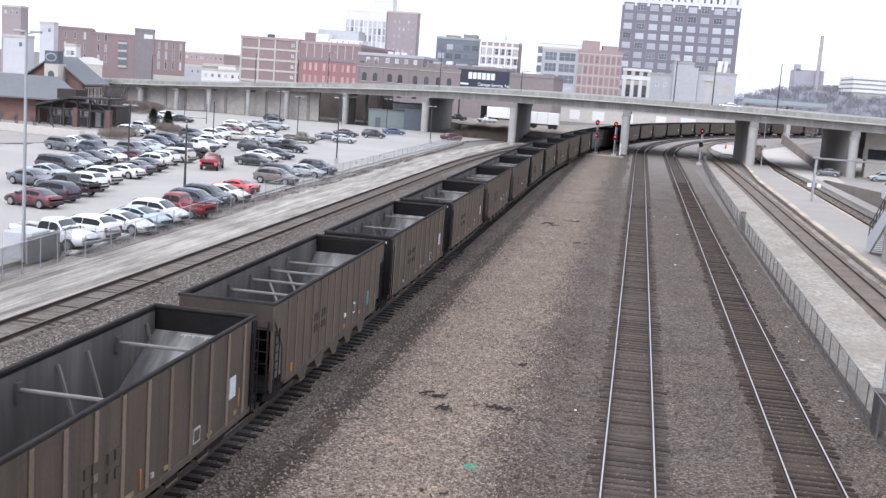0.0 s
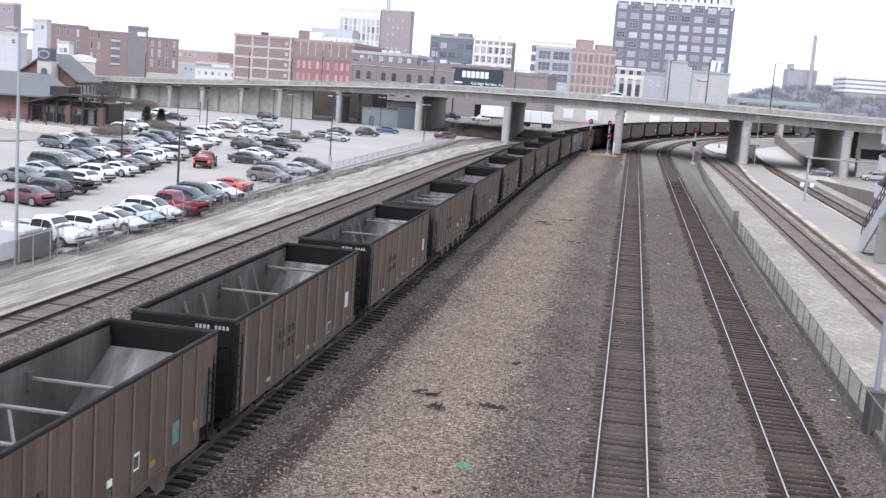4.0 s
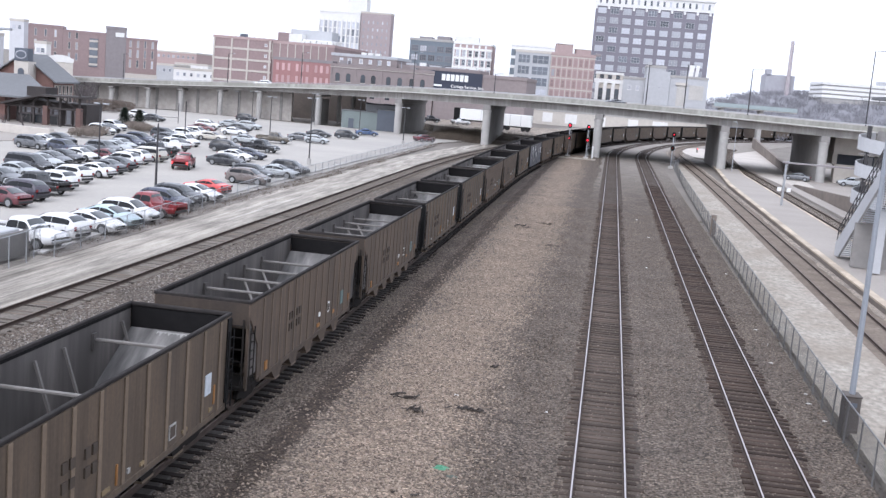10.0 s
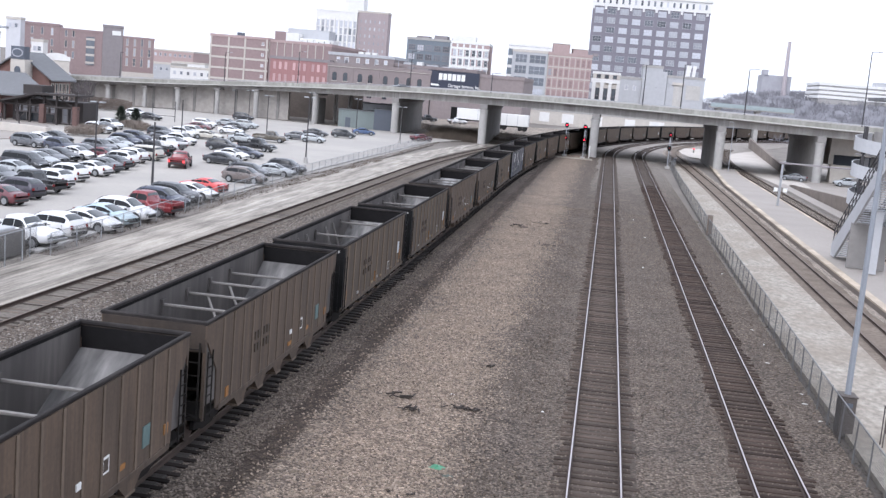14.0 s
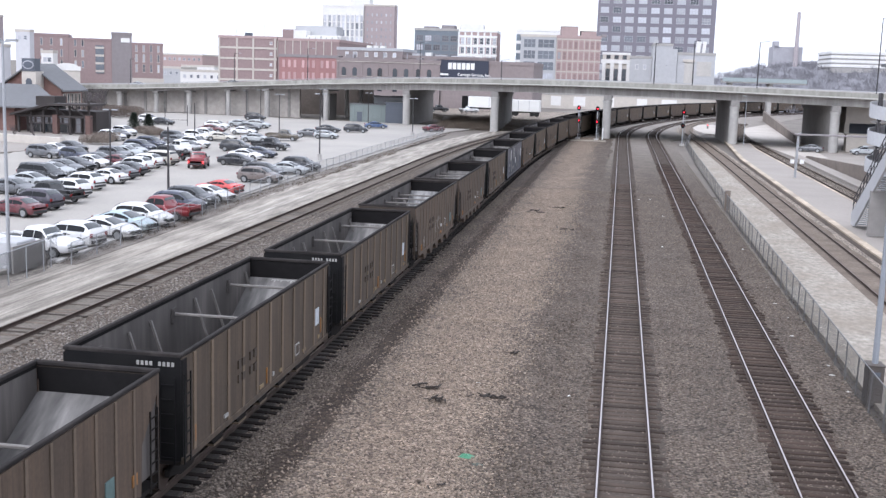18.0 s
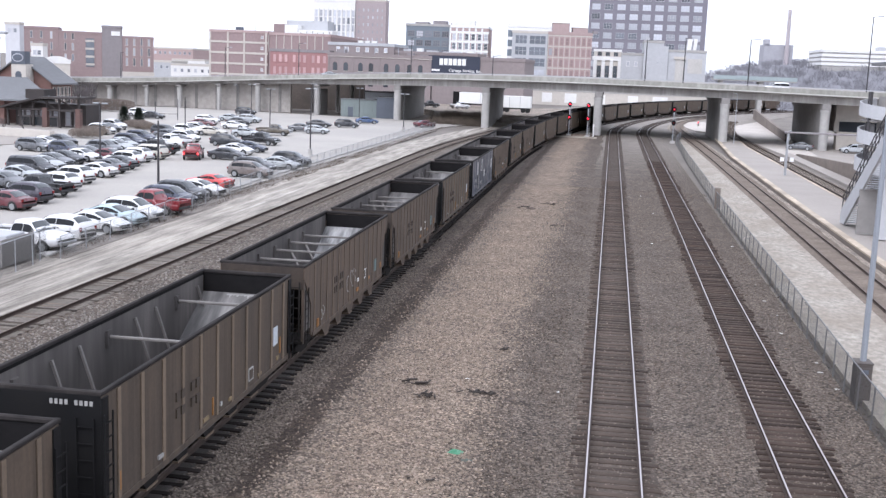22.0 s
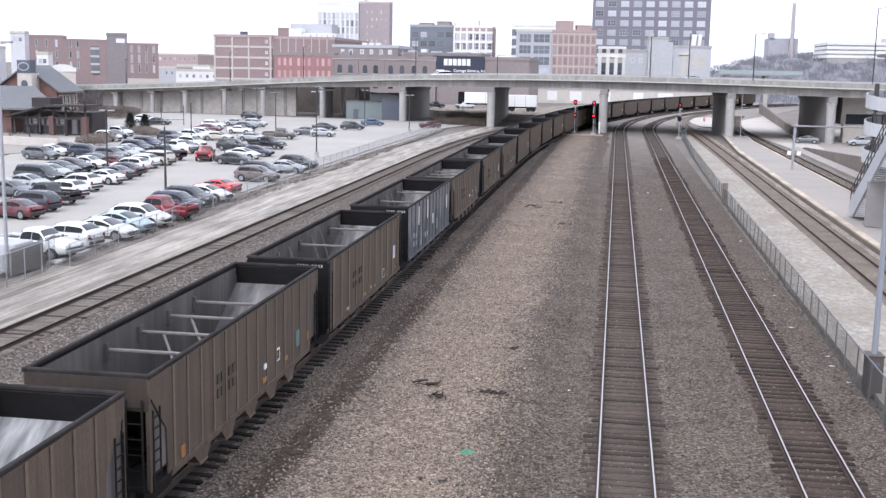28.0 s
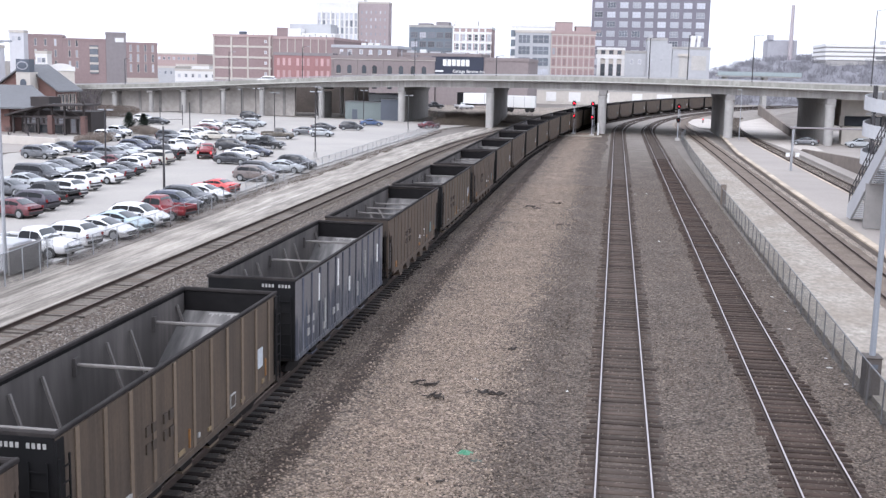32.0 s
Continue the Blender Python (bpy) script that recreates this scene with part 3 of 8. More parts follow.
solid("gravel_lane", strip([(-30.2, -10), (-25.0, -10), (-25.0, 150), (-24.4, 175), (-22.8, 200), (-21.2, 214), (-23.6, 217), (-26.3, 200), (-28.6, 175), (-30.2, 150)], -0.29, -0.13), LANE,
      "pale rutted gravel service lane beside the track", "lane", kind="structure")
solid("car_park", strip([(-31.4, 20), (-31.4, 204), (-27, 226), (-60, 231), (-98, 237), (-108, 226), (-88, 165), (-76, 140), (-70, 120), (-110, 60), (-110, 20)],
                        -0.29, -0.10), ASPHALT, "worn pale grey asphalt car park", "car park", kind="structure")


# Bed under the train: oil stains and the cars' shade in one dark colour.
OIL_SHADE = surface("oil_and_shade_ballast", (0.055, 0.046, 0.040), 0.95, grain=(9, 0.45), stain=(0.5, 0.35), relief=0.6, dist=0.03)


OILY_BROWN = surface("oily_brown_ballast", (0.096, 0.073, 0.059), 0.95, grain=(9, 0.5), stain=(0.5, 0.35), relief=0.6, dist=0.03, spec=0.15)
TRACK_DIRT = surface("brown_track_dirt", (0.225, 0.185, 0.15), 0.95, grain=(5, 0.45), stain=(0.55, 0.38), dirt=(0.12, 0.095, 0.078), relief=0.5, dist=0.03, spec=0.15)
SIDING_BED = surface("fouled_grey_ballast", (0.205, 0.182, 0.158), 0.95, grain=(7, 0.55), stain=(0.8, 0.36), dirt=(0.105, 0.09, 0.077), relief=0.6, dist=0.03, spec=0.15)
PACKED = surface("packed_brown_ballast", (0.108, 0.088, 0.074), 0.95, grain=(8, 0.5), stain=(0.7, 0.35), relief=0.6, dist=0.03, spec=0.15)


def curve_of(kind):
    """The centre line of a track as a function of the distance y along the straight."""
    return {
        "train": lambda y: -12.0 + 5.32e-5 * max(0.0, y - 110.0) ** 2.45,
        "main_a": lambda y: 0.68 + max(0.0, y - 208.0) ** 2 / 740.0,
        "main_b": lambda y: 6.12 + max(0.0, y - 206.0) ** 2 / 760.0,
        "siding": lambda y: -23.9 + max(0.0, y - 130.0) ** 2 / 1500.0 if y < 215 else -23.9 + 85.0 ** 2 / 1500.0 + (y - 215) * 0.113,
        "platform": lambda y: 14.75 - 0.0006 * max(0.0, y - 150.0) ** 1.6 if y < 235 else 14.03 + (y - 235) ** 2 / 560.0,
        "bay": lambda y: 23.65 if y < 205 else 23.65 + (y - 205) ** 2 / 1100.0,
    }[kind]


def track(kind, y0, y1, head, tie_mat, label, singles=240, spacing=0.5, half=1.17, beyond=None):
    """Two rails on timber ties: the ties that the camera sees nearest are single pieces, the rest one mesh."""
    x = curve_of(kind)
    root = thing("railway_track", label, "railway track", "railway tracks", "structure")
    ys = np.arange(y0, y1 + 0.1, 4.0)
    prof = [(-0.07, -0.17), (0.07, -0.17), (0.07, -0.155), (0.012, -0.13), (0.012, -0.045), (0.036, -0.032), (0.036, -0.008),
            (-0.036, -0.008), (-0.036, -0.032), (-0.012, -0.045), (-0.012, -0.13), (-0.07, -0.155)]
    top = [(-0.026, -0.010), (0.026, -0.010), (0.020, 0.0), (-0.020, 0.0)]

    def sweep(section, side):
        rings = []
        for y in ys:
            a = math.atan2(x(y + 0.5) - x(y - 0.5), 1.0)
            rings.append([(x(y) + (side + u) * math.cos(a), y - (side + u) * math.sin(a), v) for u, v in section])
        return Shape().loft(rings)
    for side in (-0.753, 0.753):
        rail = part("rail", sweep(prof, side), RAIL_SIDE, root, "rust-brown rail")
        part("rail_head", sweep(top, side), head, rail, "bright worn running surface" if head is RAIL_TOP else "dull brown running surface")
    me = Shape().box(-half, half, -0.115, 0.115, -0.34, -0.165).mesh("tie", tie_mat, 0.012)
    rest = Shape()
    rnd = random.Random(kind)
    for i, y in enumerate(np.arange(y0 + 0.25, y1, spacing)):
        a = math.degrees(math.atan2(x(y + 0.5) - x(y - 0.5), 1.0))
        j = rnd.uniform(-0.05, 0.05)
        if i < singles:
            part("tie", me, tie_mat, root, at=pose(x(y) + rnd.uniform(-0.15, 0.15), y + j, rnd.uniform(-0.016, 0.008), 0, 0, -a + rnd.uniform(-1.8, 1.8)))
        else:
            rest.bar((x(y) - 1.3 * math.cos(radians(a)), y + 1.3 * math.sin(radians(a)), -0.25),
                     (x(y) + 1.3 * math.cos(radians(a)), y - 1.3 * math.sin(radians(a)), -0.25), 0.23, 0.17)
    if rest.v:
        tagged(part("ties_beyond", rest, beyond or tie_mat, root, "ties greyed by ballast dust and painted haze" if beyond else ""), kind="stuff")
    return root


solid("oily_ballast", Shape().loft([[(curve_of("train")(y) + u, y, v) for u, v in ((-1.32, -0.28), (1.32, -0.28), (1.16, -0.186), (-1.16, -0.186))] for y in np.arange(2, 470, 6.0)]), OIL_SHADE,
      "ballast under the coal train, dark with oil and painted shade", "ballast", kind="structure")
track("train", 2, 470, RAIL_DULL, TIE_BLACK, "coal train's track on oil-blackened timber ties", 120, 0.58, 1.46)
solid("oily_ballast", Shape().loft([[(curve_of("main_b")(y) + u, y, v) for u, v in ((-1.25, -0.28), (1.25, -0.28), (1.1, -0.192), (-1.1, -0.192))] for y in np.arange(18, 460, 6.0)]), OILY_BROWN,
      "oil-stained brown ballast between the main line's rails", "ballast", kind="structure")
solid("packed_ballast", Shape().loft([[(curve_of("main_a")(y) + u, y, v) for u, v in ((-0.9, -0.28), (1.5, -0.28), (1.2, -0.196), (-1.0, -0.196))] for y in np.arange(18, 460, 6.0)]), PACKED,
      "dirty brown ballast packed between the ties", "ballast", kind="structure")
track("main_a", 18, 460, RAIL_TOP, TIE, "main line track with bright rails on dark ties", 200, beyond=TIE_DUST_HAZE)
track("main_b", 18, 460, RAIL_TOP, TIE_DARK, "main line track with bright rails on nearly black ties", 260, beyond=TIE_DUST_HAZE)
solid("packed_ballast", Shape().loft([[(curve_of("siding")(y) + u, y, v) for u, v in ((-1.35, -0.28), (1.3, -0.28), (1.1, -0.175), (-1.12, -0.175))] for y in np.arange(24, 270, 6.0)]), SIDING_BED,
      "dirty brown ballast that half buries the side track", "ballast", kind="structure")
track("siding", 24, 270, RAIL_DULL, TIE_SIDING, "rusty side track on weathered grey ties", 110, 0.55)
track("platform", 24, 330, RAIL_DULL, TIE_OLD, "dull platform track sunk in dirty gravel", 60, 0.6)
solid("trodden_fill", Shape().loft([[(curve_of("platform")(y) + u, y, v) for u, v in ((-2.1, -0.27), (1.95, -0.27), (1.9, -0.172), (-2.0, -0.172))] for y in np.arange(24, 330, 6.0)]), FILL,
      "pale trodden dirt beside the platform track", "dirt", kind="structure")
bed_rnd = random.Random(77)
for u0, u1, z, rag in ((-0.70, 0.70, -0.152, 0.0), (0.80, 1.25, -0.150, 0.3), (-1.3, -0.80, -0.156, 0.35)):
    solid("trodden_bed", Shape().loft([[(curve_of("platform")(y) + u, y, v) for u, v in ((a, -0.25), (b, -0.25), (b, z), (a, z))]
                                       for y in np.arange(24, 330, 3.0)
                                       for a, b in ((u0 - (bed_rnd.uniform(0, rag) if u0 < -0.9 else 0), u1 + (bed_rnd.uniform(0, rag) if u1 > 0.9 else 0)),)]), TRACK_DIRT,
          "brown oily dirt that buries the platform track's ties", "dirt", kind="structure")
solid("trodden_fill", Shape().loft([[(curve_of("bay")(y) + u, y, v) for u, v in ((-1.5, -0.27), (1.5, -0.27), (1.4, -0.178), (-1.4, -0.178))] for y in np.arange(60, 300, 6.0)]), FILL,
      "pale trodden dirt that half buries the station track", "dirt", kind="structure")
track("bay", 60, 300, RAIL_DULL, TIE_OLD, "rusty station track beyond the platform", 50, 0.6)


# ---- the coal train ----
HALF, SHORT, SIDE, TOP, SILL = 7.43, 7.16, 1.56, 3.80, 1.02


def side_sheet(s, dark_end):
    """One side wall: level below its chord, cut back at the lower corners where the end platforms are."""
    y = SHORT if dark_end else HALF
    cut = [(-y, TOP - 0.12), (-y, 3.28), (-y + 0.16, 3.16), (-y + 0.80, 2.42), (-y + 0.98, 2.22), (-y + 1.05, SILL)]
    if dark_end:
        cut = [(-y + 0.02, TOP - 0.12), (-y + 0.02, SILL)]
    poly = cut + [(-a, b) for a, b in reversed(cut)]
    return Shape().prism(poly, s * SIDE, s * (SIDE - 0.05), "x")


def ladder(root, y, x, mat, z0=0.95, z1=3.3):
    s = Shape()
    for o in (-0.2, 0.2):
        s.bar((x, y + o, z0), (x, y + o, z1), 0.03, 0.05, (0, 1, 0))
    for k in range(7):
        z = z0 + 0.15 + k * (z1 - z0 - 0.2) / 6.5
        s.bar((x, y - 0.2, z), (x, y + 0.2, z), 0.025, 0.025)
    return part("ladder", s, mat, root, "black steel ladder")


def end_ladder(root, y, x, mat):
    s = Shape()
    for o in (-0.2, 0.2):
        s.bar((x + o, y, 0.95), (x + o, y, 3.2), 0.05, 0.03, (0, 1, 0))
    for k in range(6):
        s.bar((x - 0.2, y, 1.1 + k * 0.38), (x + 0.2, y, 1.1 + k * 0.38), 0.025, 0.025)
    return part("ladder", s, mat, root, "black steel ladder")


def wheel_mesh():
    s = Shape()
    s.tube((-0.07, 0, 0), (0.065, 0, 0), 0.457, 20)
    s.tube((-0.10, 0, 0), (-0.068, 0, 0), 0.485, 20)
    s.tube((0.06, 0, 0), (0.13, 0, 0), 0.11, 10)
    return s.mesh("wheel", RAIL_SIDE)


WHEEL = wheel_mesh()


def bogie(root, y, distant=False):
    if distant:
        s = Shape().box(-1.05, 1.05, y - 1.1, y + 1.1, 0.36, 0.70)
        for o in (-0.89, 0.89):
            s.tube((-0.83, y + o, 0.457), (0.83, y + o, 0.457), 0.457, 12)
        return part("bogie", s, CHORD, root, "black steel bogie")
    b = part("bogie", Shape().box(-0.95, 0.95, y - 0.22, y + 0.22, 0.52, 0.86).tube((-0.8, y - 0.89, 0.457), (0.8, y - 0.89, 0.457), 0.08)
             .tube((-0.8, y + 0.89, 0.457), (0.8, y + 0.89, 0.457), 0.08), CHORD, root, "black steel bogie", bevel=0.02)
    for s in (-1, 1):
        frame_poly = [(y - 1.15, 0.42), (y - 0.75, 0.36), (y - 0.35, 0.24), (y + 0.35, 0.24), (y + 0.75, 0.36), (y + 1.15, 0.42),
                      (y + 1.1, 0.60), (y + 0.5, 0.74), (y - 0.5, 0.74), (y - 1.1, 0.60)]
        part("side_frame", Shape().prism(frame_poly, s * 0.95, s * 1.10, "x"), CHORD, b, bevel=0.02)
        for o in (-0.89, 0.89):
            part("wheel", WHEEL, RAIL_SIDE, b, "rusty steel wheel", at=pose(s * 0.76, y + o, 0.457, 0, 0, 0 if s > 0 else 180))
    return b


def hopper_car(label, side_mat, rib_mat, dark_end, braces, slope_mat, placard, end_mat, rib_count, distant=False):
    """An empty open-topped coal hopper. Its base is at rail height in the middle of its length. distant: one that stays far off."""
    half = SHORT if dark_end else HALF
    root = thing("coal_hopper_car", label, "rail car", "coal train")
    for s in (-1, 1):
        wall = part("side_wall", side_sheet(s, dark_end), side_mat, root, bevel=0.008)
        part("wall_lining", Shape().box(s * (SIDE - 0.054) - 0.004, s * (SIDE - 0.054) + 0.004, -half + 0.1, half - 0.1, 1.3, TOP - 0.1), INSIDE, wall,
             "worn grey steel lining")
        # narrow darker band along the top of each side wall
        part("soot_band", Shape().box(s * (SIDE - 0.062) - 0.003, s * (SIDE - 0.062) + 0.003, -half + 0.1, half - 0.1, 3.61, TOP - 0.1), INSIDE_DARK, wall, "dark band below the top edge")
        part("top_chord", Shape().box(s * (SIDE - 0.03) - 0.06, s * (SIDE - 0.03) + 0.055, -half - 0.03, half + 0.03, TOP - 0.10, TOP), TOP_EDGE, root,
             "coal-dusted dark top edge", bevel=0.02)
        part("side_sill", Shape().box(s * (SIDE - 0.02) - 0.06, s * (SIDE - 0.02) + 0.06, -half + (0.05 if dark_end else 1.2), half - (0.05 if dark_end else 1.2), SILL - 0.10, SILL + 0.06), side_mat,
             root, bevel=0.01)
        thick, proud = (0.085, 0.035) if dark_end else (0.055, 0.03)
        rib = Shape().prism([(-thick, SILL), (thick, SILL), (thick, TOP - 0.13), (-thick, TOP - 0.13)], s * SIDE, s * (SIDE + proud), "x").mesh("rib", rib_mat, 0.008)
        n = rib_count
        span = half - (0.85 if dark_end else 1.42)
        if distant:
            ribs = Shape()
            for k in range(n):
                y = -span + 2 * span * k / (n - 1)
                ribs.prism([(y - thick, SILL), (y + thick, SILL), (y + thick, TOP - 0.13), (y - thick, TOP - 0.13)], s * SIDE, s * (SIDE + proud), "x")
            part("ribs", ribs, rib_mat, wall)
        for k in range(0 if distant else n):
            part("rib", rib, rib_mat, wall, at=pose(0, -span + 2 * span * k / (n - 1), 0))
        if dark_end:
            for e in (-1, 1) if side_mat is not CAR_BLUE else ():
                wide = 0.30
                part("corner_panel", Shape().box(s * SIDE - 0.03, s * SIDE + 0.035, min(e * (half - wide), e * half), max(e * (half - wide), e * half), SILL + 0.1, TOP - 0.15),
                     BLACK, wall, "black corner panel", bevel=0.01)
                if not distant:
                    ladder(root, e * (half - 0.16), s * (SIDE + 0.10), BLACK)
        else:
            for e in (-1, 1):
                part("corner_post", Shape().bar((s * (SIDE - 0.05), e * (half - 0.06), SILL - 0.1), (s * (SIDE - 0.05), e * (half - 0.06), 3.32), 0.09, 0.09, (0, 1, 0)), side_mat, root)
                if not distant:
                    ladder(root, e * (half - 0.36), s * (SIDE + 0.02), CHORD, 0.9, 2.9)
    for e in (-1, 1):
        y = e * half
        part("end_chord", Shape().box(-SIDE, SIDE, min(y, y - e * 0.12), max(y, y - e * 0.12), TOP - 0.12, TOP + 0.004), TOP_EDGE, root, "coal-dusted dark top edge", bevel=0.03)
        low = 1.0 if dark_end else 2.9
        end = part("end_sheet", Shape().box(-SIDE + 0.02, SIDE - 0.02, min(y, y - e * 0.06), max(y, y - e * 0.06), low, TOP - 0.1), end_mat, root,
                   "black end wall" if dark_end else "", bevel=0.01)
        # the end lining's shade is put into its near-black colour
        part("end_lining", Shape().box(-SIDE + 0.06, SIDE - 0.06, y - e * 0.068 - 0.004, y - e * 0.068 + 0.004, max(low, 2.95), TOP - 0.16), INSIDE_DARK, end, "steel end lining with shade in its colour")
        # the sloping floor towards the hoppers
        a, b = y - e * 0.05, y - e * 4.1
        part("slope_sheet", Shape().add([(-SIDE + 0.07, a, 3.05), (SIDE - 0.07, a, 3.05), (SIDE - 0.07, b, 0.85), (-SIDE + 0.07, b, 0.85),
                                         (-SIDE + 0.07, a, 3.0), (SIDE - 0.07, a, 3.0), (SIDE - 0.07, b, 0.80), (-SIDE + 0.07, b, 0.80)],
                                        [(0, 1, 2, 3), (7, 6, 5, 4), (0, 4, 5, 1), (1, 5, 6, 2), (2, 6, 7, 3), (3, 7, 4, 0)]), slope_mat, root, "polished grey slope sheet")
        # extra dark sheet below the slope: its tone holds the open end's shade
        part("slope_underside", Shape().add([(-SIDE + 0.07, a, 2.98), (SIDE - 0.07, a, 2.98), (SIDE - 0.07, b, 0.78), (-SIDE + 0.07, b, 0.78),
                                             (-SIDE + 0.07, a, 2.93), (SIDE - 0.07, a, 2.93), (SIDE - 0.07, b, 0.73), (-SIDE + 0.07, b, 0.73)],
                                            [(0, 1, 2, 3), (7, 6, 5, 4), (0, 4, 5, 1), (1, 5, 6, 2), (2, 6, 7, 3), (3, 7, 4, 0)]), CHORD, root, "added dark under-sheet, brown steel with shade painted in")
        if dark_end and not distant:
            # pale ragged strip along the top of the slope sheet
            row = Shape()
            tips = [(-0.62 + k * 0.064, 0.030 if k % 2 else (0.050, 0.068, 0.043, 0.058, 0.040)[k // 2 % 5]) for k in range(31)]
            row.add([(x, a - e * 4.05 * f, 3.05 - 2.2 * f + 0.012) for x, f in [(x, 0.024) for x, _ in tips] + tips], [(k, k + 1, 31 + k + 1, 31 + k) for k in range(30)])
            part("worn_edge", row, STENCIL_PALE, root, "bright ragged edge of the slope sheet")
        for x in () if dark_end else (-1.5, -0.55, 0.55, 1.5):
            part("end_post", Shape().bar((x, y - e * 0.08, SILL - 0.05), (x, y - e * 0.08, low + 0.05), 0.10, 0.10, (0, 1, 0)), end_mat, root)
        for x in () if distant else (-1.2, 1.2):
            end_ladder(root, y + e * 0.06, x, BLACK if dark_end else CHORD)
        part("end_platform", Shape().box(-SIDE + 0.05, SIDE - 0.05, min(y, y - e * 1.3), max(y, y - e * 1.3), SILL - 0.12, SILL - 0.02), CHORD, root)
        part("end_sill", Shape().box(-0.35, 0.35, min(y + e * 0.1, y - e * 3.0), max(y + e * 0.1, y - e * 3.0), 0.72, SILL - 0.1), CHORD, root)
        part("coupler", Shape().box(-0.12, 0.12, min(y + e * 0.1, y + e * (8.05 - half)), max(y + e * 0.1, y + e * (8.05 - half)), 0.74, 0.98), CHORD, root, bevel=0.03)
        bogie(root, e * 5.7, distant)
    part("centre_ridge", Shape().prism([(-0.45, 0.85), (0.45, 0.85), (0.0, 1.35)], -half + 3.0, half - 3.0, "y"), INSIDE_DARK, root)
    part("hopper_floor", Shape().box(-SIDE + 0.07, SIDE - 0.07, -3.7, 3.7, 0.80, 0.86), INSIDE, root)
    for k in range(5):
        y = -4.0 + k * 2.0
        foot, low = (0.30, 0.48) if dark_end else (0.24, 0.52)
        wide = SIDE - (0.22 if dark_end else 0.03)
        chute = part("hopper_chute", Shape().hexa([(-wide, y - foot, low), (wide, y - foot, low), (wide, y + foot, low), (-wide, y + foot, low),
                                                   (-wide, y - 0.72, SILL - 0.09), (wide, y - 0.72, SILL - 0.09), (wide, y + 0.72, SILL - 0.09), (-wide, y + 0.72, SILL - 0.09)]),
                     side_mat if not dark_end else CHORD, root)
        if not distant:
            part("gate_lip", Shape().box(-wide - 0.02, wide + 0.02, y - foot - 0.05, y + foot + 0.05, low - 0.04, low + 0.02), rib_mat, chute, "worn edge of the discharge gate")
    for k in range(braces):
        y = (k - (braces - 1) / 2) * (2.15 if braces > 3 else 5.0) - (0 if braces > 3 else 0.35)
        cross = part("cross_brace", Shape().bar((-SIDE + 0.06, y, 3.18), (SIDE - 0.06, y, 3.18), 0.10, 0.09), BRACE, root, "scuffed grey cross brace", bevel=0.02)
        for s in () if distant else (-1, 1):
            part("gusset", Shape().box(s * (SIDE - 0.10) - 0.05, s * (SIDE - 0.10) + 0.05, y - 0.14, y + 0.14, 2.9, 3.36), INSIDE, cross)
        if braces > 3:
            if k in (1, 2):
                part("diagonal_strut", Shape().bar((-0.75, y, 3.12), (0.45, y - 1.5, 1.9), 0.07, 0.07), BRACE, root)
        else:
            for o in (-1.75, 1.75):
                part("diagonal_strut", Shape().bar((-SIDE + 0.1, y + o, 3.34), (-0.68, y + o, 1.05), 0.075, 0.07), BRACE, root)
    # lettering panels and stencils, as plain bars
    for k, (y, z, w, h, mat, lab) in enumerate(placard[:2] if distant else placard):
        part("stencil", Shape().box(SIDE - 0.005, SIDE + 0.024 + 0.0015 * k, y - w / 2, y + w / 2, z - h / 2, z + h / 2), mat, root, lab)
    if dark_end and not distant:
        for k in range(9):
            if k != 4:
                part("stencil", Shape().box(0.38 + k * 0.115, 0.45 + k * 0.115, -half - 0.012, -half, 3.46, 3.57), STENCIL_PALE, root, "white stencilled mark")
    return root


STENCIL_ORANGE = surface("orange_stencil", (0.36, 0.165, 0.045), 0.7, grain=(10, 0.3), stain=(2, 0.3))
STENCIL_YELLOW = surface("dusty_yellow_stencil", (0.30, 0.22, 0.115), 0.8, grain=(10, 0.35), stain=(2, 0.4), dirt=(0.13, 0.10, 0.07))
STENCIL_BLUE = surface("dull_teal_placard", (0.13, 0.20, 0.195), 0.6, grain=(10, 0.2), stain=(2, 0.3))
STENCIL_DARK = surface("faint_dark_stencil", (0.078, 0.059, 0.044), 0.8, grain=(10, 0.3), stain=(2, 0.3))
STENCIL_PALE = surface("pale_spray_paint", (0.42, 0.41, 0.39), 0.8, grain=(12, 0.3), stain=(2, 0.3))
PLACARD = surface("pale_bluish_placard", (0.56, 0.60, 0.64), 0.6, grain=(8, 0.15), stain=(2, 0.2))
MARKS_A = [(5.45, 2.05, 0.46, 0.60, PLACARD, "pale bluish placard"), (5.98, 1.62, 0.10, 0.55, STENCIL_ORANGE, "orange mark"), (5.75, 1.25, 0.26, 0.12, STENCIL_YELLOW, "pale yellow mark"),
           (2.95, 1.45, 0.44, 0.40, STENCIL_PALE, "pale boxed mark"), (2.95, 1.45, 0.36, 0.31, STENCIL_DARK, ""), (3.8, 1.22, 0.34, 0.09, STENCIL_YELLOW, "pale yellow mark"),
           (1.15, 1.22, 0.36, 0.10, STENCIL_YELLOW, "pale yellow mark"), (-0.35, 1.42, 0.07, 0.5, STENCIL_ORANGE, "orange mark"), (-0.9, 1.22, 0.40, 0.11, STENCIL_YELLOW, "pale yellow mark"), (0.3, 1.3, 0.14, 0.12, STENCIL_PALE, "pale mark"),
           (-6.3, 1.5, 0.06, 0.45, STENCIL_ORANGE, "orange mark"), (-4.0, 1.25, 0.3, 0.1, STENCIL_PALE, "pale mark")]
MARKS_A += [(-2.9 + 0.34 * i, z, 0.22, 0.24, STENCIL_DARK, "faint stencilled mark") for i in (0, 1, 3, 4) for z in (2.45, 2.02)]
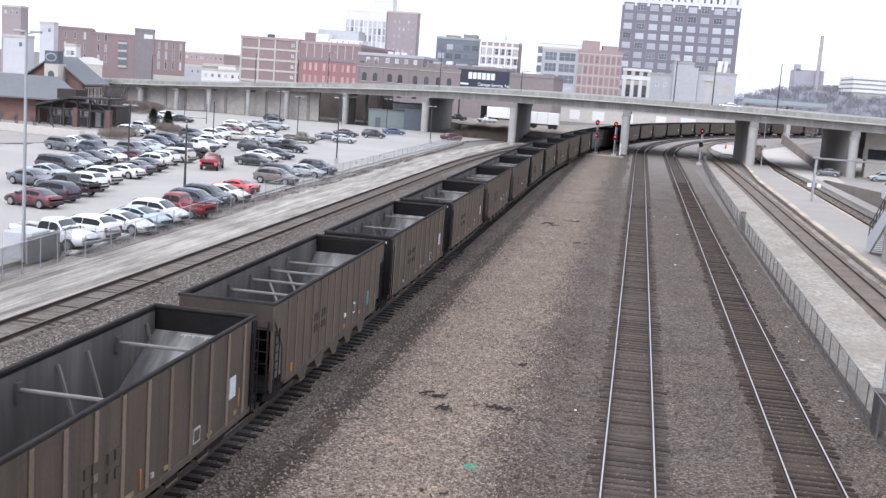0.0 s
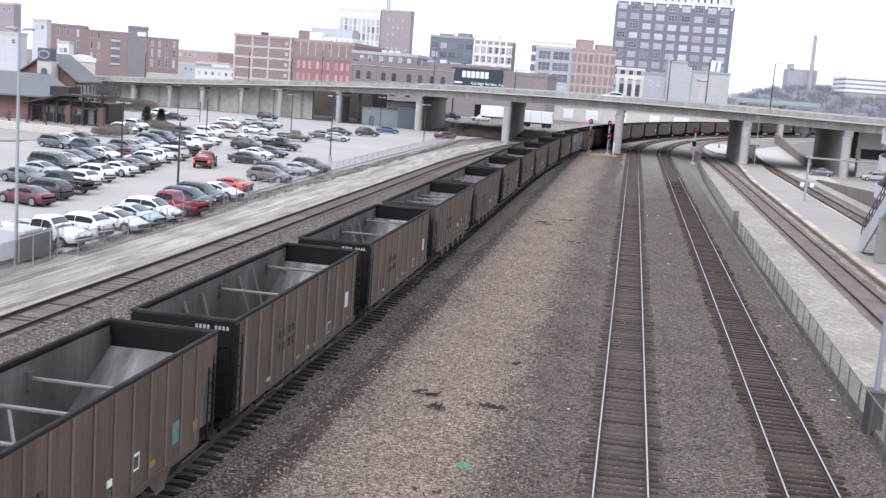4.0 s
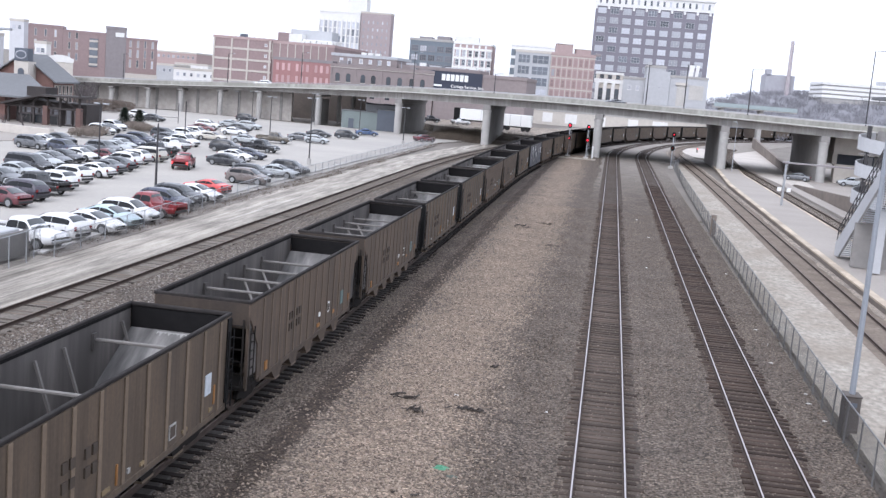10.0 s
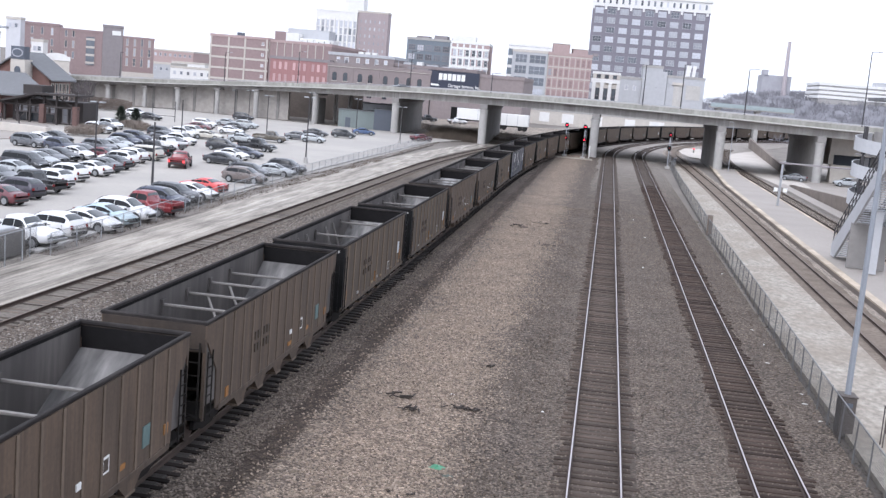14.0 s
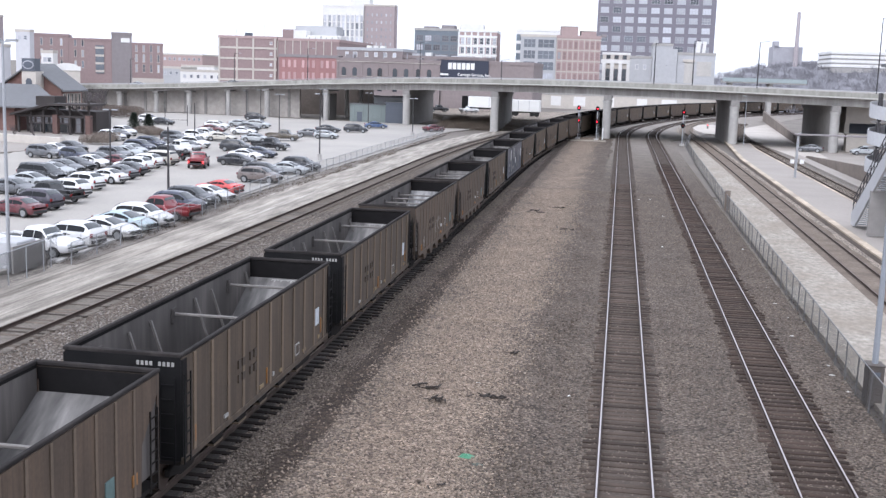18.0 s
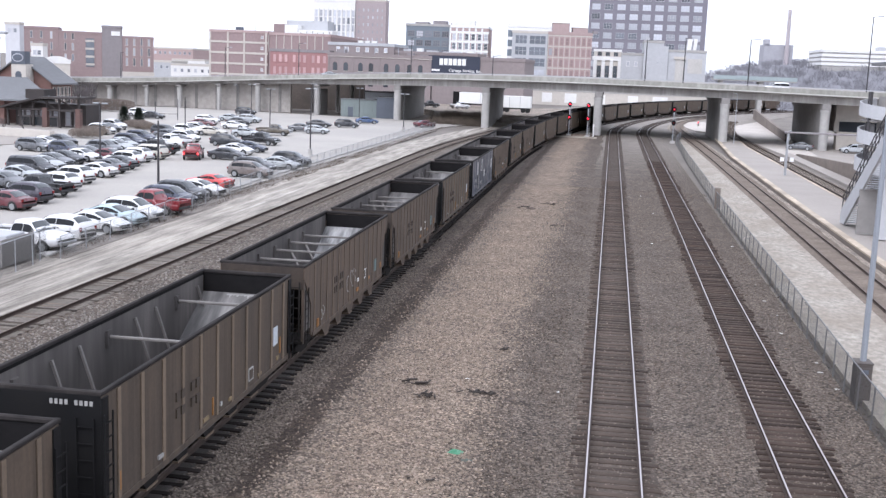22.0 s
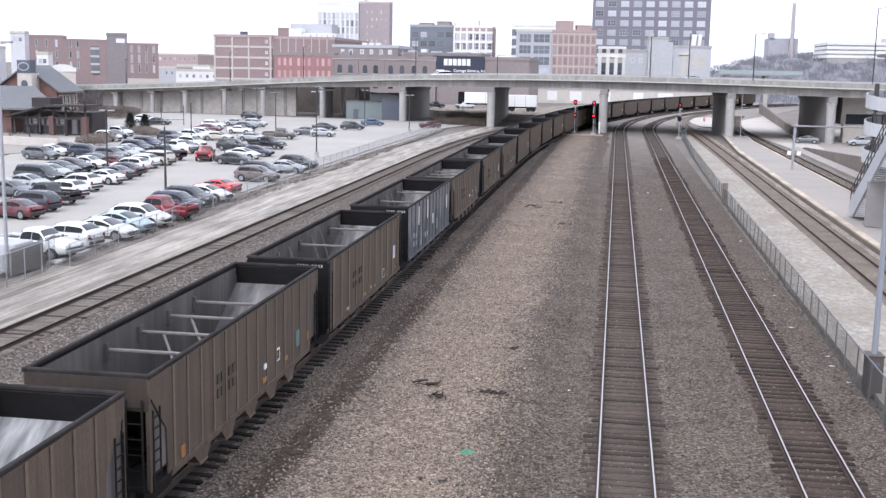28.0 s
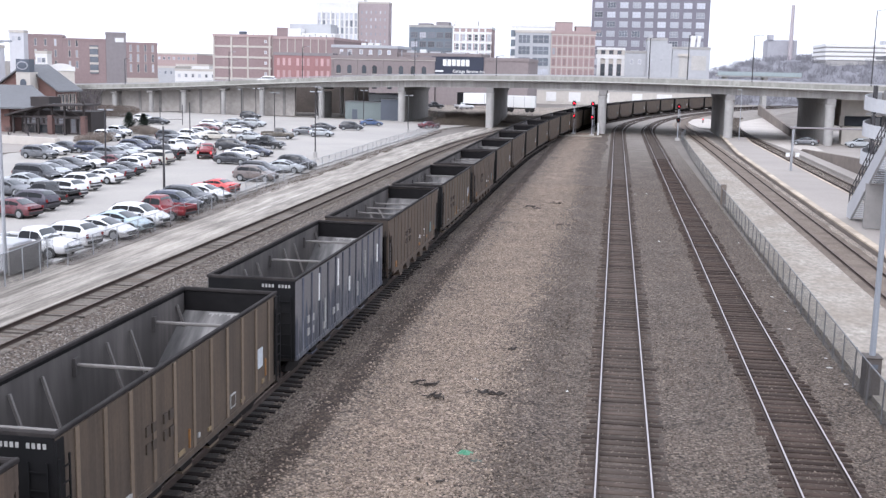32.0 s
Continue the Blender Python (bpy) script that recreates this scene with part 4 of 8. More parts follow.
MARKS_B = [(4.75, 1.75, 0.42, 0.55, STENCIL_BLUE, "dull teal placard"), (6.0, 1.55, 0.26, 0.28, STENCIL_ORANGE, "orange mark"),
           (2.5, 1.75, 0.34, 0.40, WHITE_PAINT, "white boxed mark"), (2.5, 1.75, 0.25, 0.30, STENCIL_DARK, ""), (1.2, 1.7, 0.22, 0.16, WHITE_PAINT, "white mark"),
           (3.4, 1.4, 0.3, 0.13, STENCIL_ORANGE, "orange mark"), (1.1, 1.3, 0.35, 0.14, STENCIL_ORANGE, "orange mark"), (-5.5, 1.3, 0.24, 0.3, STENCIL_ORANGE, "orange mark")]
MARKS_B += [(-2.9 + 0.3 * i, z, 0.18, 0.26, STENCIL_DARK, "faint stencilled mark") for i in (0, 1, 3, 4) for z in (2.45, 2.05)]
MARKS_C = [(y, z, 0.30, 0.26, STENCIL_PALE, "faded white lettering bar") for y, z in ((-5.6, 2.05), (-5.6, 1.6), (-5.0, 2.0), (-5.0, 1.55), (-3.4, 1.35), (-2.0, 1.6), (-1.4, 1.6))] + \
          [(y, z, w, h, WHITE_PAINT, "bright white painted bar") for y, z, w, h in ((-4.15, 2.95, 0.15, 1.0), (-1.35, 3.0, 0.17, 1.05), (0.55, 2.2, 0.16, 0.6), (5.9, 2.6, 0.16, 0.8))] + \
          [(y, z, w, h, STENCIL_PALE, "pale spray paint patch") for y, z, w, h in ((-3.3, 1.9, 0.16, 0.9), (2.0, 1.7, 0.22, 0.6), (3.4, 2.5, 0.10, 1.2))]

MODELS = {
    "A": hopper_car("faded brown coal hopper with black ends, empty", CAR_BROWN, RIB_BROWN, True, 3, SLOPE, MARKS_A, BLACK, 11),
    "B": hopper_car("dusty grey-brown coal hopper with open ends, empty", CAR_GREY, RIB_GREY, False, 4, SLOPE, MARKS_B, END_BROWN, 14),
    "S": hopper_car("grey-brown coal hopper with bright bare slope sheets, empty", CAR_GREY, RIB_GREY, False, 4, SLOPE_BRIGHT, MARKS_B, END_BROWN, 14),
    "C": hopper_car("faded navy blue coal hopper with pale ribs, empty", CAR_BLUE, RIB_BLUE, True, 3, SLOPE, MARKS_C, BLACK, 12),
}
scrawl = Shape()
for k, (cy, cz, r) in enumerate(((-0.6, 1.85, 0.34), (0.05, 1.95, 0.38), (0.55, 2.05, 0.30), (-4.9, 1.5, 0.22), (-4.6, 1.6, 0.2))):
    pts = [(SIDE + 0.006, cy + r * 0.7 * math.cos(a * (1 + 0.25 * k)), cz + r * math.sin(a)) for a in np.linspace(0.3, 5.4, 11)]
    for a, b in zip(pts, pts[1:]):
        scrawl.bar(a, b, 0.035, 0.012, (1, 0, 0))
part("graffiti", scrawl, STENCIL_PALE, MODELS["S"], "pale looping spray marks")
MODELS["a"] = hopper_car("faded brown coal hopper with black ends, empty", CAR_BROWN, RIB_BROWN, True, 3, SLOPE, MARKS_A, BLACK, 11, True)
MODELS["b"] = hopper_car("dusty grey-brown coal hopper with open ends, empty", CAR_GREY, RIB_GREY, False, 4, SLOPE, MARKS_B, END_BROWN, 14, True)
ORDER = "BABAABBAASBACBABabaababaabbabaabab"
CARS, used = [], set()
for kind in ORDER:
    CARS.append(copy_thing(MODELS[kind], pose(0, 0, 0)) if kind in used else MODELS[kind])
    used.add(kind)


def track_table():
    """Distance along the coal train's track against y."""
    y = np.arange(-60.0, 640.0, 0.5)
    x = np.array([curve_of("train")(v) for v in y])
    s = np.concatenate([[0], np.cumsum(np.hypot(np.diff(x), np.diff(y)))]) - 60.0
    return s, x, y


def on_track(s, table):
    """The pose of a car whose middle is s metres along the track: both bogies on the rails."""
    ss, xs, ys = table
    ends = [Vector((np.interp(s + o, ss, xs), np.interp(s + o, ss, ys), 0)) for o in (-5.7, 5.7)]
    d, m = ends[1] - ends[0], (ends[0] + ends[1]) / 2
    return pose(m.x, m.y, 0, 0, 0, -math.degrees(math.atan2(d.x, d.y)))


def train_motion():
    table = track_table()
    for i, car in enumerate(CARS):
        start = 32.1 + HALF + 16.15 * (i - 2) + {"A": -0.2, "a": -0.2, "C": 0.15}.get(ORDER[i], 0.0)
        rows = []
        for k in range(0, 17):
            t = 2.0 * k
            rows.append((t, on_track(start - 4.74 * t - 0.0064 * t * t, table)))
        walk(car, rows)


# ---- the road viaduct ----
NODES = [(330, 20, 9.0), (220, 85, 9.0), (125, 140, 9.2), (95, 158, 9.4), (62, 176, 9.6), (34.8, 190, 9.8), (19.2, 195.4, 10.0), (-2.4, 203, 10.1), (-23.7, 211, 9.9), (-43.3, 224, 9.4),
         (-62.9, 234, 8.5), (-77.3, 237.5, 7.7), (-96, 239, 6.6), (-113, 240, 5.8), (-132, 242, 5.2), (-165, 246, 4.6), (-230, 254, 4.2), (-330, 262, 4.0), (-440, 270, 4.0)]


def finer(nodes, n=6):
    """Points on a smooth line through the nodes."""
    out = []
    for i in range(len(nodes) - 1):
        p = [Vector(nodes[max(0, min(len(nodes) - 1, i + k))]) for k in (-1, 0, 1, 2)]
        for j in range(n):
            t = j / n
            out.append(0.5 * ((2 * p[1]) + (p[2] - p[0]) * t + (2 * p[0] - 5 * p[1] + 4 * p[2] - p[3]) * t * t + (3 * p[1] - p[0] - 3 * p[2] + p[3]) * t ** 3))
    return out + [Vector(nodes[-1])]


VIADUCT = thing("road_viaduct", "long weathered grey concrete road viaduct on piers", "bridge", kind="structure")
LINE = finer(NODES)
WIDE = [34.0 if p.x > -50 else max(12.0, 34.0 + (p.x + 50) * 0.9) for p in LINE]


def along(section):
    """Skin of a section (offset backwards, height below the barrier's top) along the viaduct; offsets past 9 count from the back edge."""
    rings = []
    for p, w in zip(LINE, WIDE):
        rings.append([(p.x, p.y + (o if o < 9 else w + o - 20), p.z + z) for o, z in section])
    return Shape().loft(rings)


GIRDER = surface("rain_streaked_concrete", (0.40, 0.385, 0.365), 0.88, grain=(1.6, 0.3), stain=(0.5, 0.3), dirt=(0.23, 0.215, 0.20), relief=0.2, stretch=(1.0, 1.0, 0.12), spec=0.2)
part("deck", along([(0, -0.9), (0, -1.12), (1.2, -1.2), (19.1, -1.25), (20, -1.15), (20, -0.9)]), CONCRETE, VIADUCT, "grey concrete road deck")
BARRIER = surface("mossy_barrier_concrete", (0.36, 0.352, 0.318), 0.9, grain=(1.8, 0.35), stain=(0.35, 0.35), dirt=(0.20, 0.195, 0.17), relief=0.2, spec=0.2, stretch=(0.8, 0.8, 0.25))
part("barrier", along([(0.02, -0.96), (0.35, -0.96), (0.30, -0.16), (0.10, -0.16)]), BARRIER, VIADUCT, "low stained concrete barrier")
part("drip_edge", along([(-0.16, -1.10), (0.05, -1.10), (0.05, -0.92), (-0.16, -0.92)]), CONCRETE_PALE, VIADUCT, "projecting pale deck edge")
part("barrier", along([(19.65, -0.96), (19.98, -0.96), (19.9, 0), (19.7, 0)]), CONCRETE, VIADUCT, "low concrete barrier")
part("hand_rail", along([(0.16, 0.05), (0.24, 0.05), (0.24, 0.15), (0.16, 0.15)]), STEEL, VIADUCT, "thin steel rail on the barrier")
RAIL_POST = Shape().box(-0.06, 0.06, 0.15, 0.25, -0.2, 0.06).mesh("rail_post", STEEL)
for a, b in zip(LINE[18:80], LINE[19:81]):
    for k in range(max(1, round((b - a).length / 2.6))):
        p = a.lerp(b, k / max(1, round((b - a).length / 2.6)))
        part("rail_post", RAIL_POST, STEEL, VIADUCT, at=pose(p.x, p.y, p.z))
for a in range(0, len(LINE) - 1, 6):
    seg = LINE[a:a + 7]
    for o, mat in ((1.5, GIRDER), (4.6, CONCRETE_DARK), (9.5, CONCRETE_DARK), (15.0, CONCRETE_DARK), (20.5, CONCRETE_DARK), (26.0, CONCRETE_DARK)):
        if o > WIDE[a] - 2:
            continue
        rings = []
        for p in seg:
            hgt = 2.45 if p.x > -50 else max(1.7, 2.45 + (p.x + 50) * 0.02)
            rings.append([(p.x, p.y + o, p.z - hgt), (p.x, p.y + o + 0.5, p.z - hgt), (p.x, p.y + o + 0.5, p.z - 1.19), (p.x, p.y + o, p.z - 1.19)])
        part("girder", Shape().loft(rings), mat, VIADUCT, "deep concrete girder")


def pier(x, y, top, long, r=0.75):
    base = part("pier_column", Shape().tube((x, y + 1.2, -0.3), (x, y + 1.2, top - 1.3), r, 16).tube((x, y + 1.2, top - 1.3), (x, y + 1.2, top - 0.9 if r > 0.7 else top - 0.3), r + (0.12 if r > 0.7 else 0.02), 16), CONCRETE,
                VIADUCT, "round concrete pier column", smooth=False)
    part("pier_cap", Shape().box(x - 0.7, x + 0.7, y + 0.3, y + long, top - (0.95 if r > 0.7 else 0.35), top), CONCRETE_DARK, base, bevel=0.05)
    # The wall's darker concrete paints in the shade under the deck.
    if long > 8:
        part("pier_wall", Shape().box(x - 0.45, x + 0.45, y + 2.4, y + long - 0.6, -0.3, top - 0.9), CONCRETE_DARK, base, "stained concrete pier wall darkened as deck shade")
    return base


for x, y, z in NODES[4:10]:
    pier(x, y, z - 2.45, 32.0)
for x, y, z in NODES[10:14]:
    pier(x, y, z - (2.3 if x > -70 else 1.8), 9.0 if x > -70 else 5.0, 0.6)
for x, y in ((-66.5, 246), (-62.5, 252), (-58.0, 247)):
    part("inner_column", Shape().tube((x, y, -0.3), (x, y, 6.9), 0.45, 12), CONCRETE, VIADUCT, "round inner concrete column")
for x in (-86.5, -104, -121, -128):
    z = float(np.interp(-x, [-p[0] for p in NODES], [p[2] for p in NODES]))
    y = float(np.interp(-x, [-p[0] for p in NODES], [p[1] for p in NODES]))
    pier(x, y, z - 1.8, 5.0, 0.5)
wall = Shape()
wall.add([(-70.5, 240.9, -0.3), (-70.5, 241.9, -0.3), (-140, 246.0, -0.3), (-140, 245.0, -0.3), (-70.5, 240.9, 6.3), (-70.5, 241.9, 6.3), (-140, 246.0, 3.2), (-140, 245.0, 3.2)],
         [(0, 1, 2, 3), (7, 6, 5, 4), (0, 4, 5, 1), (1, 5, 6, 2), (2, 6, 7, 3), (3, 7, 4, 0)])
RETAIN = surface("brown_grey_panel_wall", (0.47, 0.435, 0.40), 0.9, grain=(1.2, 0.22), stain=(0.15, 0.3), relief=0.2)
back_wall = solid("retaining_wall", wall, RETAIN, "brown-grey panelled retaining wall under the viaduct", "wall", kind="structure")
for k in range(14):
    f = (k + 0.5) / 14
    x, y, top = -70.5 - 69.5 * f, 240.9 + 4.1 * f, 6.3 - 3.1 * f
    part("panel_post", Shape().box(x - 0.3, x + 0.3, y - 0.18, y + 0.02, -0.3, top), CONCRETE_DARK, back_wall, "concrete post between wall panels")
# Added wall: its dark colour stands in for the unlit void behind the piers.
solid("retaining_wall", Shape().box(-86, -58.6, 262, 263, -0.3, 7.0), VOID_SHADE, "added dark wall painting the void's shade", "wall", kind="structure")


# ---- the town behind the viaduct ----
def lattice(xs, zs, holes, y0, y1):
    """One frame with openings: cells between the lines xs and zs, those in holes left open."""
    nx, nz = len(xs), len(zs)
    full = {(i, j) for i in range(nx - 1) for j in range(nz - 1)} - set(holes)
    put = lambda i, j, k: (k * nz + j) * nx + i
    faces = []
    for i, j in full:
        faces += [(put(i, j, 0), put(i + 1, j, 0), put(i + 1, j + 1, 0), put(i, j + 1, 0)), (put(i, j + 1, 1), put(i + 1, j + 1, 1), put(i + 1, j, 1), put(i, j, 1))]
        for di, dj, a, b in ((-1, 0, (i, j), (i, j + 1)), (1, 0, (i + 1, j), (i + 1, j + 1)), (0, -1, (i, j), (i + 1, j)), (0, 1, (i, j + 1), (i + 1, j + 1))):
            if (i + di, j + dj) not in full:
                faces.append((put(*a, 0), put(*b, 0), put(*b, 1), put(*a, 1)))
    used = sorted({v for f in faces for v in f})
    place = {v: n for n, v in enumerate(used)}
    grid = [(x, y, z) for y in (y0, y1) for z in zs for x in xs]
    return Shape().add([grid[v] for v in used], [tuple(place[v] for v in f) for f in faces])


def window_meshes(w, h, frame_mat, pane_mat, kind="plain"):
    t = 0.12
    if kind == "arched":
        f = Shape()
        arc = [(-w / 2, 0)] + [(w / 2, 0)] + [(w / 2 * math.cos(a), h - w / 2 + w / 2 * math.sin(a)) for a in np.linspace(0, math.pi, 8)]
        f.prism([(a * 1.12, b * 1.04) for a, b in arc], -0.05, 0.0, "y")
        return f.mesh("window", frame_mat), Shape().prism(arc, -0.08, -0.052, "y").mesh("pane", pane_mat)
    bars = {"paired": [0.0], "grid": [-w / 6, w / 6]}.get(kind, [])
    xs = [-w / 2 - 0.1, -w / 2, -w / 2 + t] + [b + o for b in bars for o in (-0.06, 0.06)] + [w / 2 - t, w / 2, w / 2 + 0.1]
    zs = [-0.15, 0.02] + ([h * 0.48, h * 0.48 + 0.09] if kind in ("paired", "sash", "grid") else []) + [h - t, h]
    holes = [(i, j) for i in range(2, len(xs) - 3, 2) for j in range(1, len(zs) - 2, 2)]
    holes += [(i, j) for i in (0, len(xs) - 2) for j in range(1, len(zs) - 1)]
    return lattice(xs, zs, holes, -0.12, 0.0).mesh("window", frame_mat), Shape().box(-w / 2 + t, w / 2 - t, -0.05, -0.01, 0.0, h - t).mesh("pane", pane_mat)


def windows(wall, cols, z0, rows, storey, w, h, frame_mat, pane_mat, kind="plain", x=0.0, y=0.0, side="front", pale=0.0, seed=1):
    """A grid of windows on a wall: cols is a list of places along it."""
    fm, pm = window_meshes(w, h, frame_mat, pane_mat, kind)
    light = window_meshes(w, h, frame_mat, GLASS_PALE, kind)[1] if pale else None
    rnd = random.Random(seed)
    turn = {"front": 0, "right": 90, "left": -90}[side]
    for r in range(rows):
        for c in cols:
            at = pose(c, y, z0 + r * storey) if side == "front" else pose(x, c, z0 + r * storey, 0, 0, turn)
            win = part("window", fm, frame_mat, wall, at=at)
            part("pane", light if rnd.random() < pale else pm, pane_mat, win)


def block(label, x, y, w, d, h, wall_mat, turn=0.0, parapet=CONCRETE, base=0.0, category="building", group="town buildings"):
    """A flat-roofed building: its near left corner at x, y."""
    root = thing("brick_building" if "brick" in label else "building", label, category, group, at=pose(x, y, base, 0, 0, turn))
    wall = part("wall", Shape().box(0, w, 0, d, -0.5 - base, h), wall_mat, root)
    par = Shape()
    for a in ((-0.15, w + 0.15, -0.15, 0.35), (-0.15, w + 0.15, d - 0.35, d + 0.15), (-0.15, 0.35, 0.35, d - 0.35), (w - 0.35, w + 0.15, 0.35, d - 0.35)):
        par.box(*a, h - 0.3, h + 0.6)
    part("parapet", par, parapet, root)
    part("roof", Shape().box(0.36, w - 0.36, 0.36, d - 0.36, h, h + 0.1), ROOF_GREY, root)
    return root, wall


def band(root, w, z, h, mat, out=0.12, d=None, x0=0.0, name="stone_band"):
    return part(name, Shape().box(x0 - out, w + out, -out, 0.05 if d is None else d, z, z + h), mat, root)


def spread(a, b, n):
    return [a + (b - a) * (i + 0.5) / n for i in range(n)]


# Far panes: reflected sky and haze are put into the base colour.
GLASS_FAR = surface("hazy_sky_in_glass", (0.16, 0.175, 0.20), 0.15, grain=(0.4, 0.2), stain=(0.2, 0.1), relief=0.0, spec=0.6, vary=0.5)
# the twelve-storey hotel
tower, tw = block("tall dark brick tower with white upper storeys", -12.2, 500, 50.4, 30, 63.5, BRICK_PURPLE, -1.0, TERRACOTTA)
windows(tw, spread(0.3, 49.2, 9), 9.9, 10, 4.09, 3.6, 2.4, GREY_WALL, GLASS_FAR, "grid", pale=0.8, seed=4)
part("upper_wall", Shape().box(-0.3, 50.7, -0.3, 30.3, 49.7, 63.2), TERRACOTTA, tower, "white glazed upper storeys")
windows(tw, spread(0.6, 49.8, 18), 51.0, 1, 4.4, 1.1, 2.3, TERRACOTTA, GLASS_FAR, "plain", y=-0.31, pale=0.15, seed=5)
windows(tw, spread(0.6, 49.8, 18), 55.4, 2, 3.9, 1.1, 2.3, TERRACOTTA, GLASS_FAR, "plain", y=-0.31, pale=0.15, seed=6)
band(tower, 50.4, 54.2, 0.7, TERRACOTTA, 0.8, 30.3)
for k in range(10):
    c = 0.3 + 48.9 * k / 9
    part("pendant", Shape().box(c - 0.5, c + 0.5, -0.28, 0.0, 48.4, 49.7), TERRACOTTA, tw, "white bracket below the upper storeys")

# low pale civic block before it
civic, cw = block("low pale stone hall with tall columns", -8.0, 440, 10.5, 24, 19.6, STONE, 0, TERRACOTTA)
band(civic, 10.5, 16.0, 1.5, TERRACOTTA, 0.5)
for c in (0.7, 3.8, 6.9, 10.0):
    part("column", Shape().box(c - 0.65, c + 0.65, -0.8, 0.1, 0, 16.0), TERRACOTTA, cw)
windows(cw, [2.25, 5.35, 8.45], 8.0, 1, 4, 1.7, 6.0, BRICK_DARK, GLASS, "sash")
windows(cw, [2.25, 5.35, 8.45], 17.7, 1, 4, 1.7, 1.5, BRICK_DARK, GLASS)
grey_a, gw = block("windowless pale grey rendered building", 2.6, 438, 8.2, 24, 18.5, GREY_WALL)
windows(gw, [2.6, 5.6], 14.2, 1, 3, 1.2, 1.7, TERRACOTTA, GLASS_PALE)
grey_b, gw = block("pale grey rendered building with a stepped top", 10.9, 436, 7.4, 26, 23.4, GREY_WALL)
windows(gw, [1.6, 5.4], 15.6, 1, 3, 0.8, 0.5, GREY_WALL, GLASS_PALE)
part("rooftop_hut", Shape().box(0.4, 1.9, 0.5, 5, 23.5, 25.2), GREY_WALL, grey_b, "small grey rooftop stack")
part("step", Shape().box(7.4, 9.2, 0.2, 20, 0, 22.0), GREY_WALL, grey_b, "lower step of the wall")
grey_c, gw = block("pale grey rendered building with a tall blocked doorway", 20.2, 437, 14.2, 24, 20.3, GREY_WALL)
part("doorway", Shape().box(2.8, 6.0, -0.12, 0.0, 5.0, 17.2), CONCRETE_PALE, gw, "tall blocked doorway")
part("lintel", Shape().box(2.2, 6.6, -0.5, 0.0, 17.3, 18.3), STONE, gw, "projecting stone lintel")
part("panel", Shape().box(7.4, 12.8, -0.1, 0.0, 12.2, 17.6), CONCRETE_PALE, gw, "large blocked window")
for a, b in ((6.6, 8.7), (9.0, 10.6)):
    part("banner", Shape().hexa([(a, -0.15, 20.9), (b - 0.5, -0.15, 20.9), (b - 0.5, -0.05, 20.9), (a, -0.05, 20.9), (a + 0.2, -0.15, 25.2), (b, -0.15, 25.0), (b, -0.05, 25.0), (a + 0.2, -0.05, 25.2)]),
         TERRACOTTA, grey_c, "white sheet hanging on the roof edge")

# loft buildings
loft_w, lw = block("narrow white-banded loft building", -39.8, 420, 17, 20, 27.0, DARK_GLASS_WALL, 0, TERRACOTTA)
for k in range(6):
    band(loft_w, 17, 8 + k * 3.5, 1.1, TERRACOTTA, 0.1)
windows(lw, spread(0.6, 16.4, 4), 9.3, 5, 3.5, 2.8, 2.1, DARK_GLASS_WALL, GLASS_FAR, "grid")
loft_g, lw = block("grey concrete loft building with wide windows", -36.1, 398, 12.5, 22, 24.2, GREY_WALL, 0, STONE)
windows(lw, [3.2], 8.6, 4, 3.9, 4.2, 2.9, GREY_WALL, GLASS_FAR, "grid", pale=0.2)
windows(lw, [9.0], 8.6, 4, 3.9, 5.8, 2.9, GREY_WALL, GLASS_FAR, "grid", pale=0.2)
loft_b, lw = block("tan-pink brick loft building with stone grid", -23.4, 398, 15.4, 22, 24.2, BRICK_TAN, 8, BRICK_TAN)
for k in range(5):
    band(loft_b, 15.4, 8.2 + k * 3.75, 0.4, STONE, 0.12)
for c in spread(0, 15.4, 8):
    part("pilaster", Shape().box(c - 1.08, c - 0.84, -0.14, 0.0, 0, 23.6), STONE, lw)
BRICKED = surface("bricked_up_window", (0.345, 0.245, 0.245), 0.85, grain=(1.2, 0.15), stain=(0.2, 0.2), relief=0.1, vary=0.18)
windows(lw, spread(0, 15.4, 8), 9.0, 4, 3.75, 1.25, 2.5, BRICK_TAN, BRICKED, "sash", pale=0.05, seed=8)
for a, b, z in ((1.8, 7.6, 27.8), (8.8, 14.0, 26.4)):
    part("rooftop_hut", Shape().box(a, b, 3, 9, 24, z), BRICK_TAN, loft_b, "haze-tinted red brick rooftop hut")
    part("hut_coping", Shape().box(a - 0.15, b + 0.15, 2.85, 9.15, z, z + 0.25), STONE, loft_b)

# dark glazed block and white-framed loft
dark, dw = block("blue-grey office block with bands of windows", -80.2, 430, 17.4, 20, 26.6, DARK_GLASS_WALL)
windows(dw, spread(0.4, 17, 5), 8.4, 5, 3.5, 2.6, 2.1, CORE, GLASS_FAR, "grid", pale=0.25, seed=3)
white_l, ww = block("brick loft with white painted grid", -62.6, 428, 14.6, 24, 26.4, BRICK_TAN, 3, WHITE_PAINT)
for k in range(6):
    band(white_l, 14.6, 6.5 + k * 3.5, 0.8, WHITE_PAINT, 0.14)
for c in spread(0, 14.6, 6):
    part("pilaster", Shape().box(c - 1.55, c - 0.9, -0.16, 0.0, 0, 26.0), WHITE_PAINT, ww)
windows(ww, [c + 0.3 for c in spread(0, 14.6, 6)], 7.6, 5, 3.5, 1.5, 2.3, WHITE_PAINT, GLASS_FAR, "sash", pale=0.35, seed=9)
part("rooftop_hut", Shape().box(0, 9, 4, 12, 26, 29.2), TERRACOTTA, white_l, "white rooftop hut")

